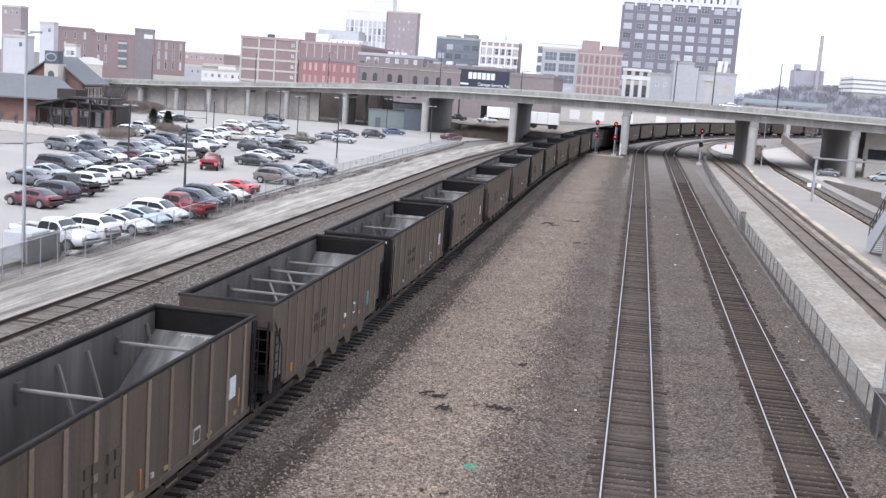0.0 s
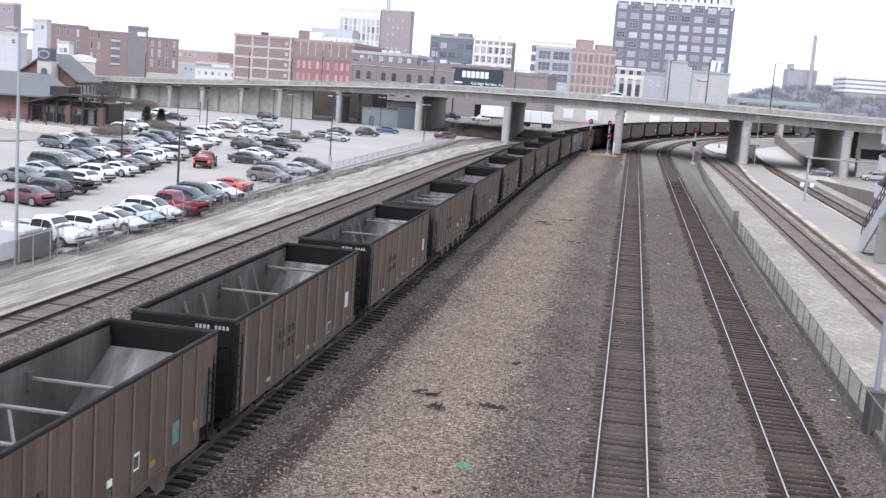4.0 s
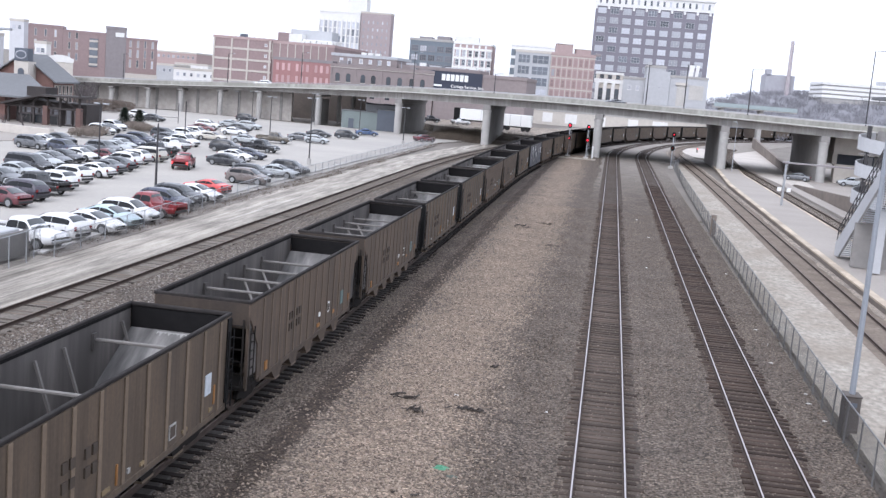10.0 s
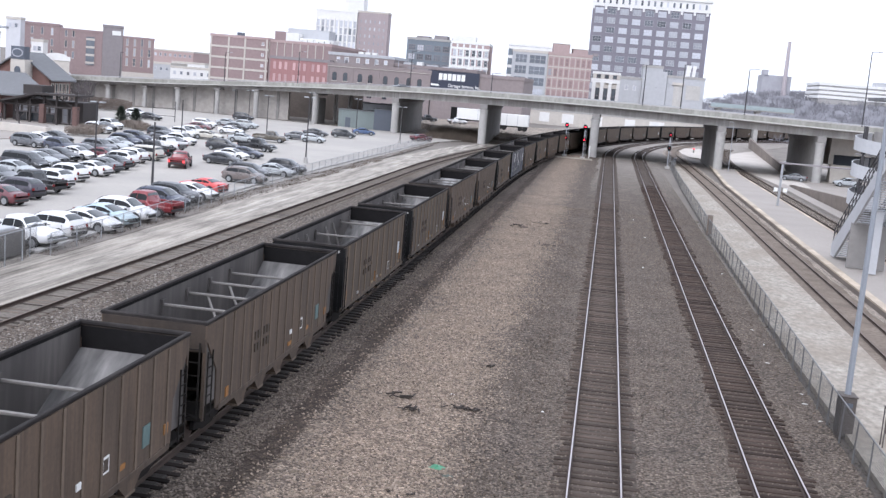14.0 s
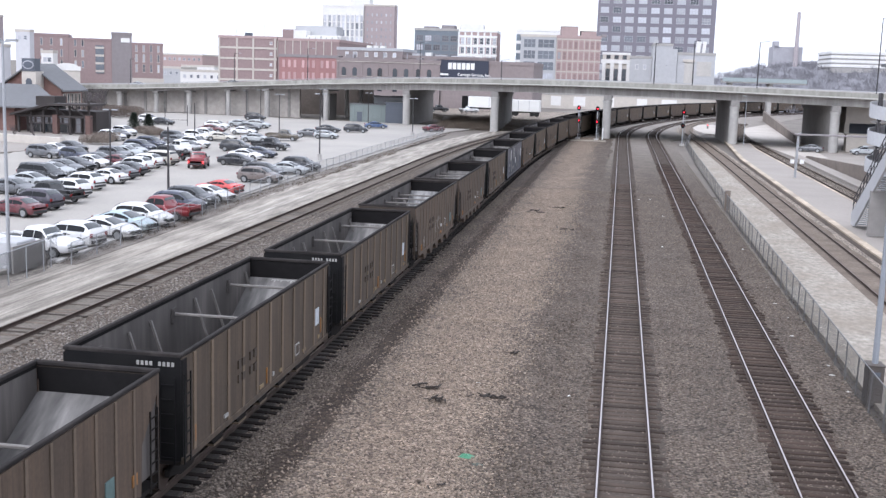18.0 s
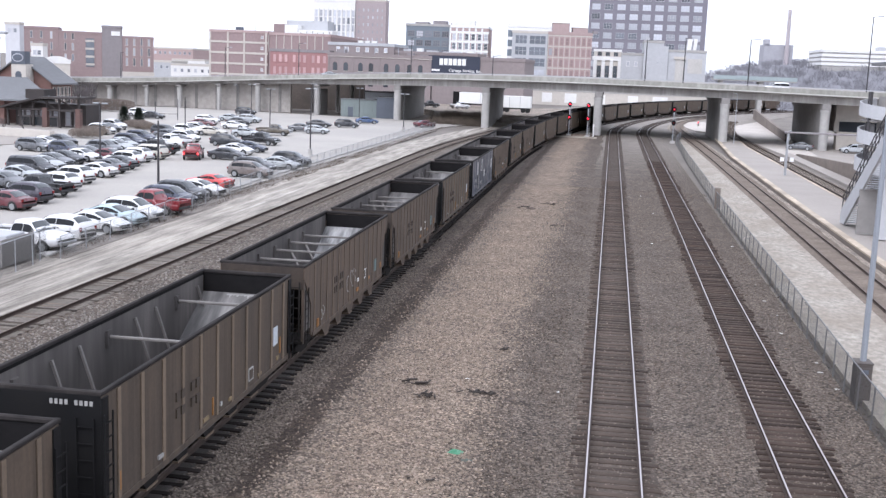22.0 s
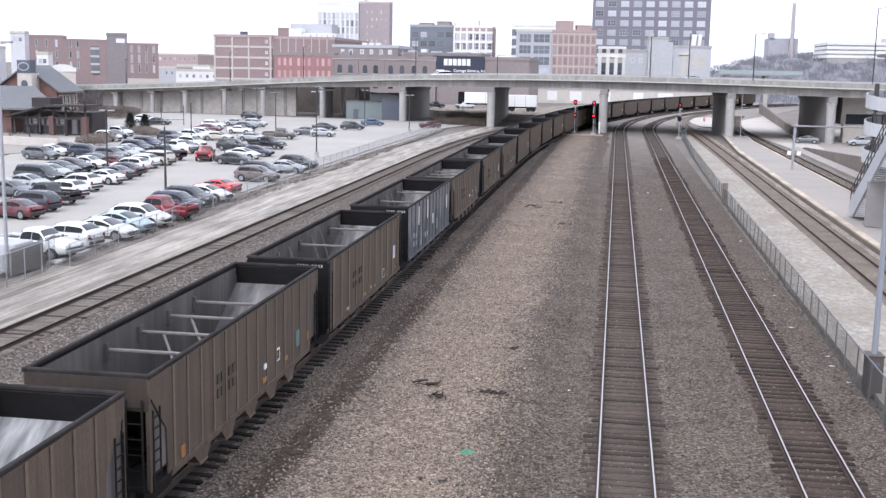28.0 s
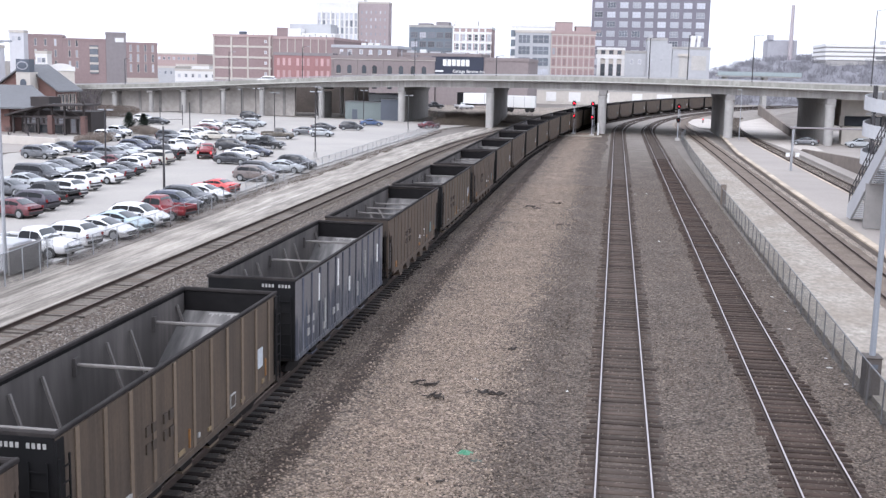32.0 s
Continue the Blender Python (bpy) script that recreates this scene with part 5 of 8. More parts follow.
# cartage warehouse with its painted billboard
store, sw = block("long dark brown brick warehouse with arched windows", -77.4, 300, 28.6, 40, 13.2, BRICK_DARK, 1.0, BRICK_DARK)
windows(sw, [2.0, 5.0, 9.1, 12.0, 16.2, 19.3, 22.6, 25.6], 9.0, 1, 3, 1.25, 2.3, BRICK, GLASS, "arched")
windows(sw, [2.0, 5.0, 9.1, 12.0, 16.2, 19.3, 22.6, 25.6], 5.0, 1, 3, 1.25, 2.3, BRICK, GLASS, "arched")
band(store, 28.6, 12.75, 0.14, STONE, 0.18)
for c in (0.2, 7.0, 14.2, 21.0, 28.3):
    part("pilaster", Shape().box(c - 0.25, c + 0.25, -0.15, 0.0, 0, 12.8), BRICK_DARK, sw)
# Flush black panels paint the dark inside of open dock doors.
for c, wdt in ((24.5, 5.0), (10.5, 3.6), (17.0, 3.0)):
    part("dock_door", Shape().box(c - wdt / 2, c + wdt / 2, -0.1, 0.0, 0.6, 3.9), BLACK, sw, "black panel painting an open dock door's shade")
store_b, sw2 = block("dark brown brick warehouse wing", -48.6, 301, 25.0, 36, 13.4, BRICK_DARK, 0, BRICK_DARK)
part("dock_door", Shape().box(6.0, 11.0, -0.1, 0.0, 0.9, 4.6), BLACK, sw2, "black panel painting an open dock door's shade")
back_hall, bw = block("brown brick upper hall with small windows", -89, 345, 21, 24, 16.9, BRICK_DARK, 0, GREY_WALL)
back_b, _w = block("brown brick upper hall with a low roof", -67.9, 346, 26, 24, 14.9, BRICK_DARK, 0, BRICK_DARK)
windows(bw, [3.2, 6, 9.5, 12.5, 15.5, 18.4], 14.8, 1, 3, 1.1, 1.3, TERRACOTTA, GLASS_PALE)
for k in range(3):
    part("roof_vent", Shape().box(9 + k * 2.2, 10.6 + k * 2.2, 2, 4, 16.9, 18.2), TERRACOTTA, back_hall, "white roof vent")

board = thing("billboard", "navy billboard with white lettering on a warehouse wall", "billboard", at=pose(-49.7, 300.6, 7.9))
part("panel", Shape().box(0, 14.1, 0, 0.3, 0, 6.1), SIGN_BLUE, board, "navy painted panel")


def words(text, size, x, z, parent, mat, y=-0.06, turn=0.0, tag="white lettering", depth=0.03, bold=0.022):
    cu = bpy.data.curves.new("lettering", "FONT")
    cu.body, cu.size, cu.extrude, cu.offset = text, size, depth, size * bold
    tmp = bpy.data.objects.new("lettering", cu)
    me = bpy.data.meshes.new_from_object(tmp)
    bpy.data.objects.remove(tmp)
    me.materials.clear()
    me.materials.append(mat)
    ob = new("lettering", me)
    ob.parent = parent
    ob.matrix_basis = pose(x, y, z, 90, 0, turn)
    return tagged(ob, tag)


for k in range(6):
    part("lettering", Shape().box(3.05 + k * 1.24, 4.05 + k * 1.24, -0.06, 0.0, 3.65, 5.4), WHITE_PAINT, board, "large white lettering bar")
words("Cartage Service, Inc.", 1.08, 5.7, 1.95, board, WHITE_PAINT, bold=0.012)
part("lettering", Shape().box(1.0, 3.2, -0.06, 0.0, 2.0, 2.5), WHITE_PAINT, board, "small white lettering bar")

# red painted building and the large banded warehouse behind it
red, rw = block("haze-tinted red painted brick building with pink windows", -105.6, 338, 18.6, 30, 14.1, BRICK_PINK, 1.5, CORE)
PINK = surface("pink_boarded_window", (0.55, 0.37, 0.365), 0.8, grain=(2, 0.1), stain=(0.3, 0.15), vary=0.15)
windows(rw, [1.4, 3.2, 5.0, 7.6, 9.2, 10.9, 13.6, 15.3, 17.2], 7.0, 2, 3.7, 1.15, 2.4, BRICK_PINK, PINK, "plain")
big, bgw = block("red brick warehouse with white storey bands", -140.2, 378, 21.0, 60, 20.4, BRICK, 1.0, BRICK_TAN)
for k in range(5):
    band(big, 21, 5.4 + k * 3.7, 0.7, STONE, 0.12)
for c in (0.3, 6.7, 12.6, 20.4):
    part("pilaster", Shape().box(c - 0.3, c + 0.3, -0.2, 0.0, 0, 20.2), STONE, bgw, "pale stone pilaster")
windows(bgw, [19.0], 7.2, 4, 3.7, 0.9, 0.9, TERRACOTTA, GLASS_PALE)
big2, bgw2 = block("red brick warehouse wing with pale pilasters", -119.1, 379, 22.0, 58, 20.0, BRICK, 1.0, BRICK_TAN)
for c in spread(0, 22, 8):
    part("pilaster", Shape().box(c - 1.5, c - 1.2, -0.2, 0.0, 14, 19.8), STONE, bgw2, "pale stone pilaster")
for a, b, z, mat in ((0, 4.0, 23.8, BRICK), (4.0, 8.6, 23.6, TERRACOTTA), (9, 21, 22.0, TERRACOTTA), (3, 18, 25.4, GREY_WALL)):
    part("rooftop_hut", Shape().box(a, b, 6 if z < 25 else 12, 14 if z < 25 else 22, 20, z), mat, big2)
part("roof_vent", Shape().box(-13.4, -11.2, 5, 7, 20.4, 22.2), CHARCOAL, big2, "dark rooftop machine")
for x in (-8.5, -6.6, -5.0):
    part("roof_mast", Shape().tube((x, 6, 20), (x, 6, 25.5), 0.07, 6), STEEL, big2)

# white tower with a brick flank
wt, wtw = block("tall white terracotta tower with brick side", -152.4, 560, 21.4, 30, 42.0, TERRACOTTA, 0, TERRACOTTA)
for c in spread(0, 21.4, 9):
    part("pilaster", Shape().box(c - 1.25, c - 0.55, -0.35, 0.0, 0, 38), TERRACOTTA, wtw)
windows(wtw, [c + 0.3 for c in spread(0, 21.4, 9)], 12.6, 7, 3.6, 1.5, 3.3, TERRACOTTA, GLASS_FAR, "plain", pale=0.85)
for a, b, c, z0, z in ((13, 23, 6, 42.1, 50), (15, 20, 8, 50.0, 55)):
    part("rooftop_hut", Shape().box(a, b, c, 15, z0, z), TERRACOTTA, wt, "white rooftop stage")
wb, wbw = block("tall haze-tinted brick tower flank", -130.9, 561, 15.6, 8, 42.6, BRICK_FLANK, 0, STONE)
windows(wbw, spread(0.6, 15.0, 6), 12, 8, 3.6, 0.9, 1.6, BRICK_FLANK, GLASS_PALE, "plain")

# brick offices by the depot, all on one street line
def street_line(u):
    return -216.7 + u * math.cos(radians(24)), 390 + u * math.sin(radians(24))


off, ow = block("red brick office block with narrow windows", *street_line(0), 12.5, 20, 19.6, BRICK, 24, BRICK)
windows(ow, [3.0, 6.5, 10.0], 8.0, 3, 4.0, 0.9, 2.6, STONE, GLASS_FAR, "plain", pale=0.3)
offm, om = block("red brick office wing with a glazed stair", *street_line(12.55), 15.4, 20, 18.4, BRICK, 24, BRICK)
windows(om, [2.4, 5.0], 8.0, 3, 4.0, 0.9, 2.6, STONE, GLASS_FAR, "plain", pale=0.3)
part("stair_glazing", Shape().box(9.6, 12.6, -0.2, 0.0, 6, 16.5), GLASS_FAR, om, "tall glazed stair window")
for k in range(4):
    part("mullion", Shape().box(9.5, 12.7, -0.3, -0.2, 6.5 + k * 2.9, 7.3 + k * 2.9), STONE, om)
core, cw = block("dark grey stair tower with a white sign", *street_line(28.0), 7.3, 12, 21.0, CORE, 24, CORE)
part("sign", Shape().box(3.4, 6.6, -0.15, 0.0, 17.9, 19.5), WHITE_PAINT, core, "small white sign")
off2, ow2 = block("red brick hotel wing with rows of narrow windows", *street_line(35.4), 11.4, 18, 17.4, BRICK, 24, BRICK)
windows(ow2, [1.6, 4.3, 7.0, 9.7], 7.0, 3, 3.8, 0.9, 2.9, STONE, GLASS_FAR, "sash", pale=0.5)
band(off2, 11.6, 0.5, 4.2, STONE, 0.1)


# clutter on the warehouse roofs
for x, w, h, mat, lab in ((2.0, 2.6, 1.3, GREY_WALL, "grey rooftop machine"), (6.2, 1.8, 1.7, TERRACOTTA, "white rooftop machine"), (9.4, 3.4, 1.1, GREY_WALL, "grey rooftop duct"), (14.5, 6.0, 0.9, PALE_FAR, "pale rooftop duct"),
                          (22.0, 2.2, 1.5, TERRACOTTA, "white rooftop machine")):
    part("roof_vent", Shape().box(x, x + w, 4, 7, 14.9, 14.9 + h), mat, back_b, lab)
for x, w, h in ((1.0, 2.4, 1.6), (4.0, 4.4, 0.8), (21.0, 1.6, 1.2), (24.2, 2.8, 0.9)):
    part("roof_vent", Shape().box(x, x + w, 6, 9, 13.2, 13.2 + h), CORE, store, "grey rooftop machine")
for x in (3.4, 12.0, 18.6):
    part("vent_pipe", Shape().tube((x, 5, 13.2), (x, 5, 15.6), 0.12, 8), STEEL, store)
for k in range(6):
    part("duct", Shape().box(8.8 + k * 2.0, 10.5 + k * 2.0, 3.0, 5.5, 20.1, 21.2 + 0.25 * (k % 3)), TERRACOTTA, big2, "white rooftop duct")
for x in (-17.5, -15.8, -14.6):
    part("roof_mast", Shape().tube((x, 8, 20), (x, 8, 24.0), 0.06, 6), STEEL, big2)
for k in range(5):
    part("roof_vent", Shape().box(2.5 + k * 3.4, 4.2 + k * 3.4, 4, 7, 24.6, 25.6 + 0.4 * (k % 2)), CORE, loft_b, "grey rooftop machine")
for c in (2.0, 5.0, 9.1, 12.0, 16.2, 19.3, 22.6, 25.6):
    part("sill", Shape().box(c - 0.75, c + 0.75, -0.18, 0.0, 8.82, 8.98), STONE, sw, "pale stone sill")
for k in range(3):
    part("rooftop_hut", Shape().box(3 + 7 * k, 8 + 7 * k, 3, 10, 26.6, 28.0 + 0.6 * (k % 2)), CORE, dark, "grey rooftop plant room")


# ---- vehicles ----
def car_paint(name, c, rough=0.28):
    mat, nt, bsdf = nodes_of(name)
    vec = coords(nt, "Object")
    dust = tex(nt, vec, 1.4, 4, 0.6)
    col = mix(nt, c, tuple(0.75 * v + 0.25 * 0.22 for v in c), ramp(nt, dust, [(0.4, (0, 0, 0)), (0.7, (0.6, 0.6, 0.6))]))
    nt.links.new(col, bsdf.inputs["Base Color"])
    nt.links.new(ramp(nt, dust, [(0.3, (rough - 0.08,) * 3), (0.75, (rough + 0.2,) * 3)]), bsdf.inputs["Roughness"])
    bsdf.inputs["Coat Weight"].default_value, bsdf.inputs["Coat Roughness"].default_value = 0.4, 0.1
    return mat


PAINTS = {"bronze": (0.15, 0.125, 0.115), "white": (0.72, 0.72, 0.72), "silver": (0.38, 0.40, 0.41), "paleblue": (0.42, 0.52, 0.56), "grey": (0.12, 0.125, 0.135), "dark": (0.028, 0.030, 0.036),
          "navy": (0.03, 0.037, 0.065), "blue": (0.06, 0.10, 0.20), "red": (0.21, 0.022, 0.028), "bright_red": (0.58, 0.055, 0.05), "maroon": (0.12, 0.022, 0.03), "green": (0.03, 0.05, 0.045),
          "beige": (0.50, 0.47, 0.41), "black": (0.012, 0.012, 0.014), "brown": (0.10, 0.085, 0.065), "purple": (0.035, 0.028, 0.045)}
PAINT = {k: car_paint(k + "_car_paint", v) for k, v in PAINTS.items()}

# length, width, low edge, belt, roof, bonnet nose and tail heights; glasshouse: rear and front at the belt, rear and front at the roof
MAKES = {
    "sedan": (4.32, 1.66, 0.22, 0.88, 1.33, 0.67, 0.90, (-1.68, 1.11, -0.77, 0.11)),
    "coupe": (4.37, 1.73, 0.20, 0.88, 1.24, 0.66, 0.90, (-1.59, 0.73, -0.82, -0.05)),
    "hatch": (3.87, 1.62, 0.22, 0.89, 1.36, 0.67, 0.87, (-1.80, 1.09, -1.09, 0.18)),
    "suv": (4.23, 1.69, 0.25, 0.98, 1.53, 0.80, 0.95, (-2.00, 1.16, -1.36, 0.27)),
    "van": (4.60, 1.78, 0.24, 0.93, 1.59, 0.69, 0.91, (-2.20, 1.51, -1.91, 0.55)),
    "pickup": (5.19, 1.80, 0.36, 1.02, 1.69, 0.91, 0.89, (-0.71, 1.24, -0.46, 0.60)),
}
MESHES = {}


def shared(key, make):
    if key not in MESHES:
        MESHES[key] = make()
    return MESHES[key]


def tyre_mesh():
    return Shape().tube((-0.11, 0, 0), (0.11, 0, 0), 0.325, 16).mesh("tyre", TYRE, 0.03)


def rim_mesh():
    s = Shape().tube((-0.12, 0, 0), (0.122, 0, 0), 0.225, 12)
    for k in range(5):
        a = 2 * math.pi * k / 5
        s.bar((0.126, 0, 0), (0.126, 0.2 * math.cos(a), 0.2 * math.sin(a)), 0.05, 0.012, (1, 0, 0))
    return s.mesh("rim", RIM)


def smooth_through(ys, table, y):
    """Values at y on a smooth line through a table's rows, without overshoot."""
    t = np.asarray(table, float)
    d = np.diff(t, axis=0) / np.diff(ys)[:, None]
    m = np.zeros_like(t)
    m[1:-1] = np.where(d[1:] * d[:-1] > 0, 2 * d[1:] * d[:-1] / np.where(d[1:] + d[:-1] == 0, 1, d[1:] + d[:-1]), 0)
    m[0], m[-1] = d[0], d[-1]
    k = int(np.clip(np.searchsorted(ys, y) - 1, 0, len(ys) - 2))
    h = ys[k + 1] - ys[k]
    u = (y - ys[k]) / h
    return ((1 + 2 * u) * (1 - u) ** 2 * t[k] + u * (1 - u) ** 2 * h * m[k] + u * u * (3 - 2 * u) * t[k + 1] + u * u * (u - 1) * h * m[k + 1])


def car_section(make):
    """A function that gives half a cross-section of the body at y, from the sill to the middle of the roof."""
    length, width, low, belt, roof, nose, tail, (br, bf, tr, tf) = MAKES[make]
    h, w = length / 2, width / 2
    bed = make == "pickup"
    back = 0.92 if bed else tail
    # y, half width, low edge, belt height, top height, half width of the top
    st = [(-h, w - 0.26, low + 0.22, back - 0.24, back - 0.20, w - 0.38), (-h + 0.10, w - 0.07, low + 0.05, back - 0.06, back, w - 0.20)]
    if bed:
        st += [(br - 0.10, w, low, 0.88, 0.92, w - 0.14), (br, w, low, belt, belt + 0.03, w - 0.12)]
    elif br > -h + 0.35:
        st += [(br - 0.12, w - 0.01, low, belt, belt + 0.03, w - 0.16), (br + 0.1, w - 0.01, low, belt, belt + 0.09, w - 0.16)]
    else:
        st += [(br + 0.05, w - 0.02, low, belt, belt + 0.14, w - 0.16)]
    st += [(tr, w, low, belt, roof - 0.05, w - 0.27), ((tr + tf) / 2, w, low, belt - 0.01, roof, w - 0.24), (tf, w, low, belt - 0.01, roof - 0.05, w - 0.27),
           (bf - 0.10, w, low, belt - 0.01, belt + 0.09, w - 0.17), (bf + 0.12, w, low, belt - 0.02, belt + 0.01, w - 0.14), (h - 0.50, w - 0.03, low, nose + 0.05, nose + 0.11, w - 0.20),
           (h - 0.14, w - 0.11, low + 0.03, nose - 0.09, nose - 0.01, w - 0.28), (h, w - 0.32, low + 0.12, nose - 0.24, nose - 0.18, w - 0.46)]
    ys = np.array([q[0] for q in st])
    rows = [q[1:] for q in st]

    def at(y):
        a, z0, zb, zt, t = smooth_through(ys, rows, y)
        tall = min(1.0, max(0.0, (zt - zb) * 4))
        return [(a * 0.88, z0), (a * 0.985, z0 + 0.10), (a + 0.01, z0 + 0.28), (a + 0.012, (z0 + 2 * zb) / 3), (a - 0.02, zb), (t + (a - t) * (0.30 - 0.16 * tall), zt - 0.03 - 0.06 * tall),
                (t * 0.90, zt), (t * 0.45, zt + 0.022), (0.0, zt + 0.03)]
    return at, ys


def body_mesh(make, paint):
    """A closed painted shell, skinned over cross-sections from tail to nose."""
    at, ys = car_section(make)
    h, w = MAKES[make][0] / 2, MAKES[make][1] / 2
    cuts = sorted(set(list(ys) + list(np.linspace(ys[0], ys[-1], 22))))
    rings = []
    for y in cuts:
        half = at(y)
        rings.append([(x, y, z) for x, z in half] + [(-x, y, z) for x, z in reversed(half[:-1])])
    me = Shape().loft(rings).mesh("body", paint, 0.0, True)
    arch = Shape()
    # dark half discs on the closed body paint the shaded wheel wells
    for sx in (-1, 1):
        for sy in (-1, 1):
            arc = [(sy * MAKES[make][0] * 0.305 + 0.39 * math.cos(a), 0.33 + 0.39 * math.sin(a)) for a in np.linspace(-0.15, math.pi + 0.15, 12)]
            arch.prism(arc, sx * (w - 0.14), sx * (w + 0.016), "x")
    belt, bf, br = MAKES[make][3], MAKES[make][7][1], MAKES[make][7][0]
    mid = (br + bf) / 2 + (0.05 if make in ("suv", "van") else -0.05)
    for sx in (-1, 1):
        arch.box(min(sx * (w + 0.02), sx * (w + 0.17)), max(sx * (w + 0.02), sx * (w + 0.17)), bf - 0.42, bf - 0.30, belt + 0.02, belt + 0.16)
        arch.box(min(sx * (w - 0.10), sx * (w + 0.002)), max(sx * (w - 0.10), sx * (w + 0.002)), -h * 0.52, h * 0.52, MAKES[make][2] - 0.02, MAKES[make][2] + 0.10)
        for y in (mid, bf - 0.34, br + 0.55):
            arch.box(min(sx * (w - 0.03), sx * (w + 0.017)), max(sx * (w - 0.03), sx * (w + 0.017)), y - 0.008, y + 0.008, MAKES[make][2] + 0.16, belt - 0.06)
        for y in (mid - 0.18, bf - 1.25):
            arch.box(min(sx * (w - 0.01), sx * (w + 0.028)), max(sx * (w - 0.01), sx * (w + 0.028)), y - 0.09, y + 0.09, belt - 0.16, belt - 0.12)
    bm = bmesh.new()
    bm.from_mesh(me)
    n = len(bm.faces)
    bm.from_mesh(arch.mesh("arch", PLASTIC))
    bm.faces.ensure_lookup_table()
    for f in bm.faces[n:]:
        f.material_index, f.smooth = 1, False
    bm.to_mesh(me)
    bm.free()
    me.materials.append(PLASTIC)
    if make == "pickup":
        br = MAKES[make][7][0]
        b = Shape()
        for x in (-w + 0.04, w - 0.15):
            b.box(x, x + 0.11, -h + 0.06, br - 0.02, 0.84, 1.10)
        b.box(-w + 0.05, w - 0.05, -h + 0.03, -h + 0.12, 0.84, 1.08)
        bm = bmesh.new()
        bm.from_mesh(me)
        bm.from_mesh(b.mesh("bed", paint, 0.02))
        bm.to_mesh(me)
        bm.free()
    return me


def patch(grid, name, mat=CAR_GLASS):
    """A curved pane from rows of points, with thickness."""
    n, m = len(grid), len(grid[0])
    verts = [p for row in grid for p in row]
    faces = [(i * m + j, i * m + j + 1, (i + 1) * m + j + 1, (i + 1) * m + j) for i in range(n - 1) for j in range(m - 1)]
    return Shape().add(verts, faces).mesh(name, mat, 0.0, True)


def pane_meshes(make):
    """Panes that follow the body's skin, a finger proud of it."""
    at, ys = car_section(make)
    length, width, low, belt, roof, nose, tail, (br, bf, tr, tf) = MAKES[make]
    out = []
    lift = 0.014
    for name, y0, y1 in (("windscreen", tf + 0.09, bf - 0.06), ("rear_window", tr - 0.07, br + 0.12)):
        rows = []
        for y in np.linspace(y0, y1, 6):
            c = at(y)
            right = [(c[k][0], y, c[k][1] + lift) for k in (6, 7, 8)]
            edge = [((c[5][0] * 0.55 + c[6][0] * 0.45), y, c[5][1] * 0.55 + c[6][1] * 0.45 + lift)]
            line = edge + right
            rows.append([(-x, a, z) for x, a, z in line[:-1]] + list(reversed(line)))
        out.append((name, patch(rows, name, WINDSCREEN)))
    mid = (br + bf) / 2 - 0.05
    rear = br + 0.16 if make == "pickup" else tr - 0.42 * (tr - br)
    if make in ("van", "suv"):
        mid += 0.10
    spans = [(rear, mid - 0.02), (mid + 0.02, bf - 0.28)]
    for s in (1, -1):
        for a, b in spans:
            rows = []
            for y in np.linspace(a, b, 7):
                c = at(y)
                lo, hi = Vector((c[4][0], 0, c[4][1])), Vector((c[5][0], 0, c[5][1]))
                rows.append([(s * (lo.lerp(hi, f).x + lift), y, lo.lerp(hi, f).z) for f in (0.14, 0.5, 0.86)])
            out.append(("side_window", patch(rows, "side_window")))
    return out


def light_mesh(mat, w, h):
    return Shape().box(-w / 2, w / 2, -0.06, 0.04, -h / 2, h / 2).mesh("light", mat, 0.02)


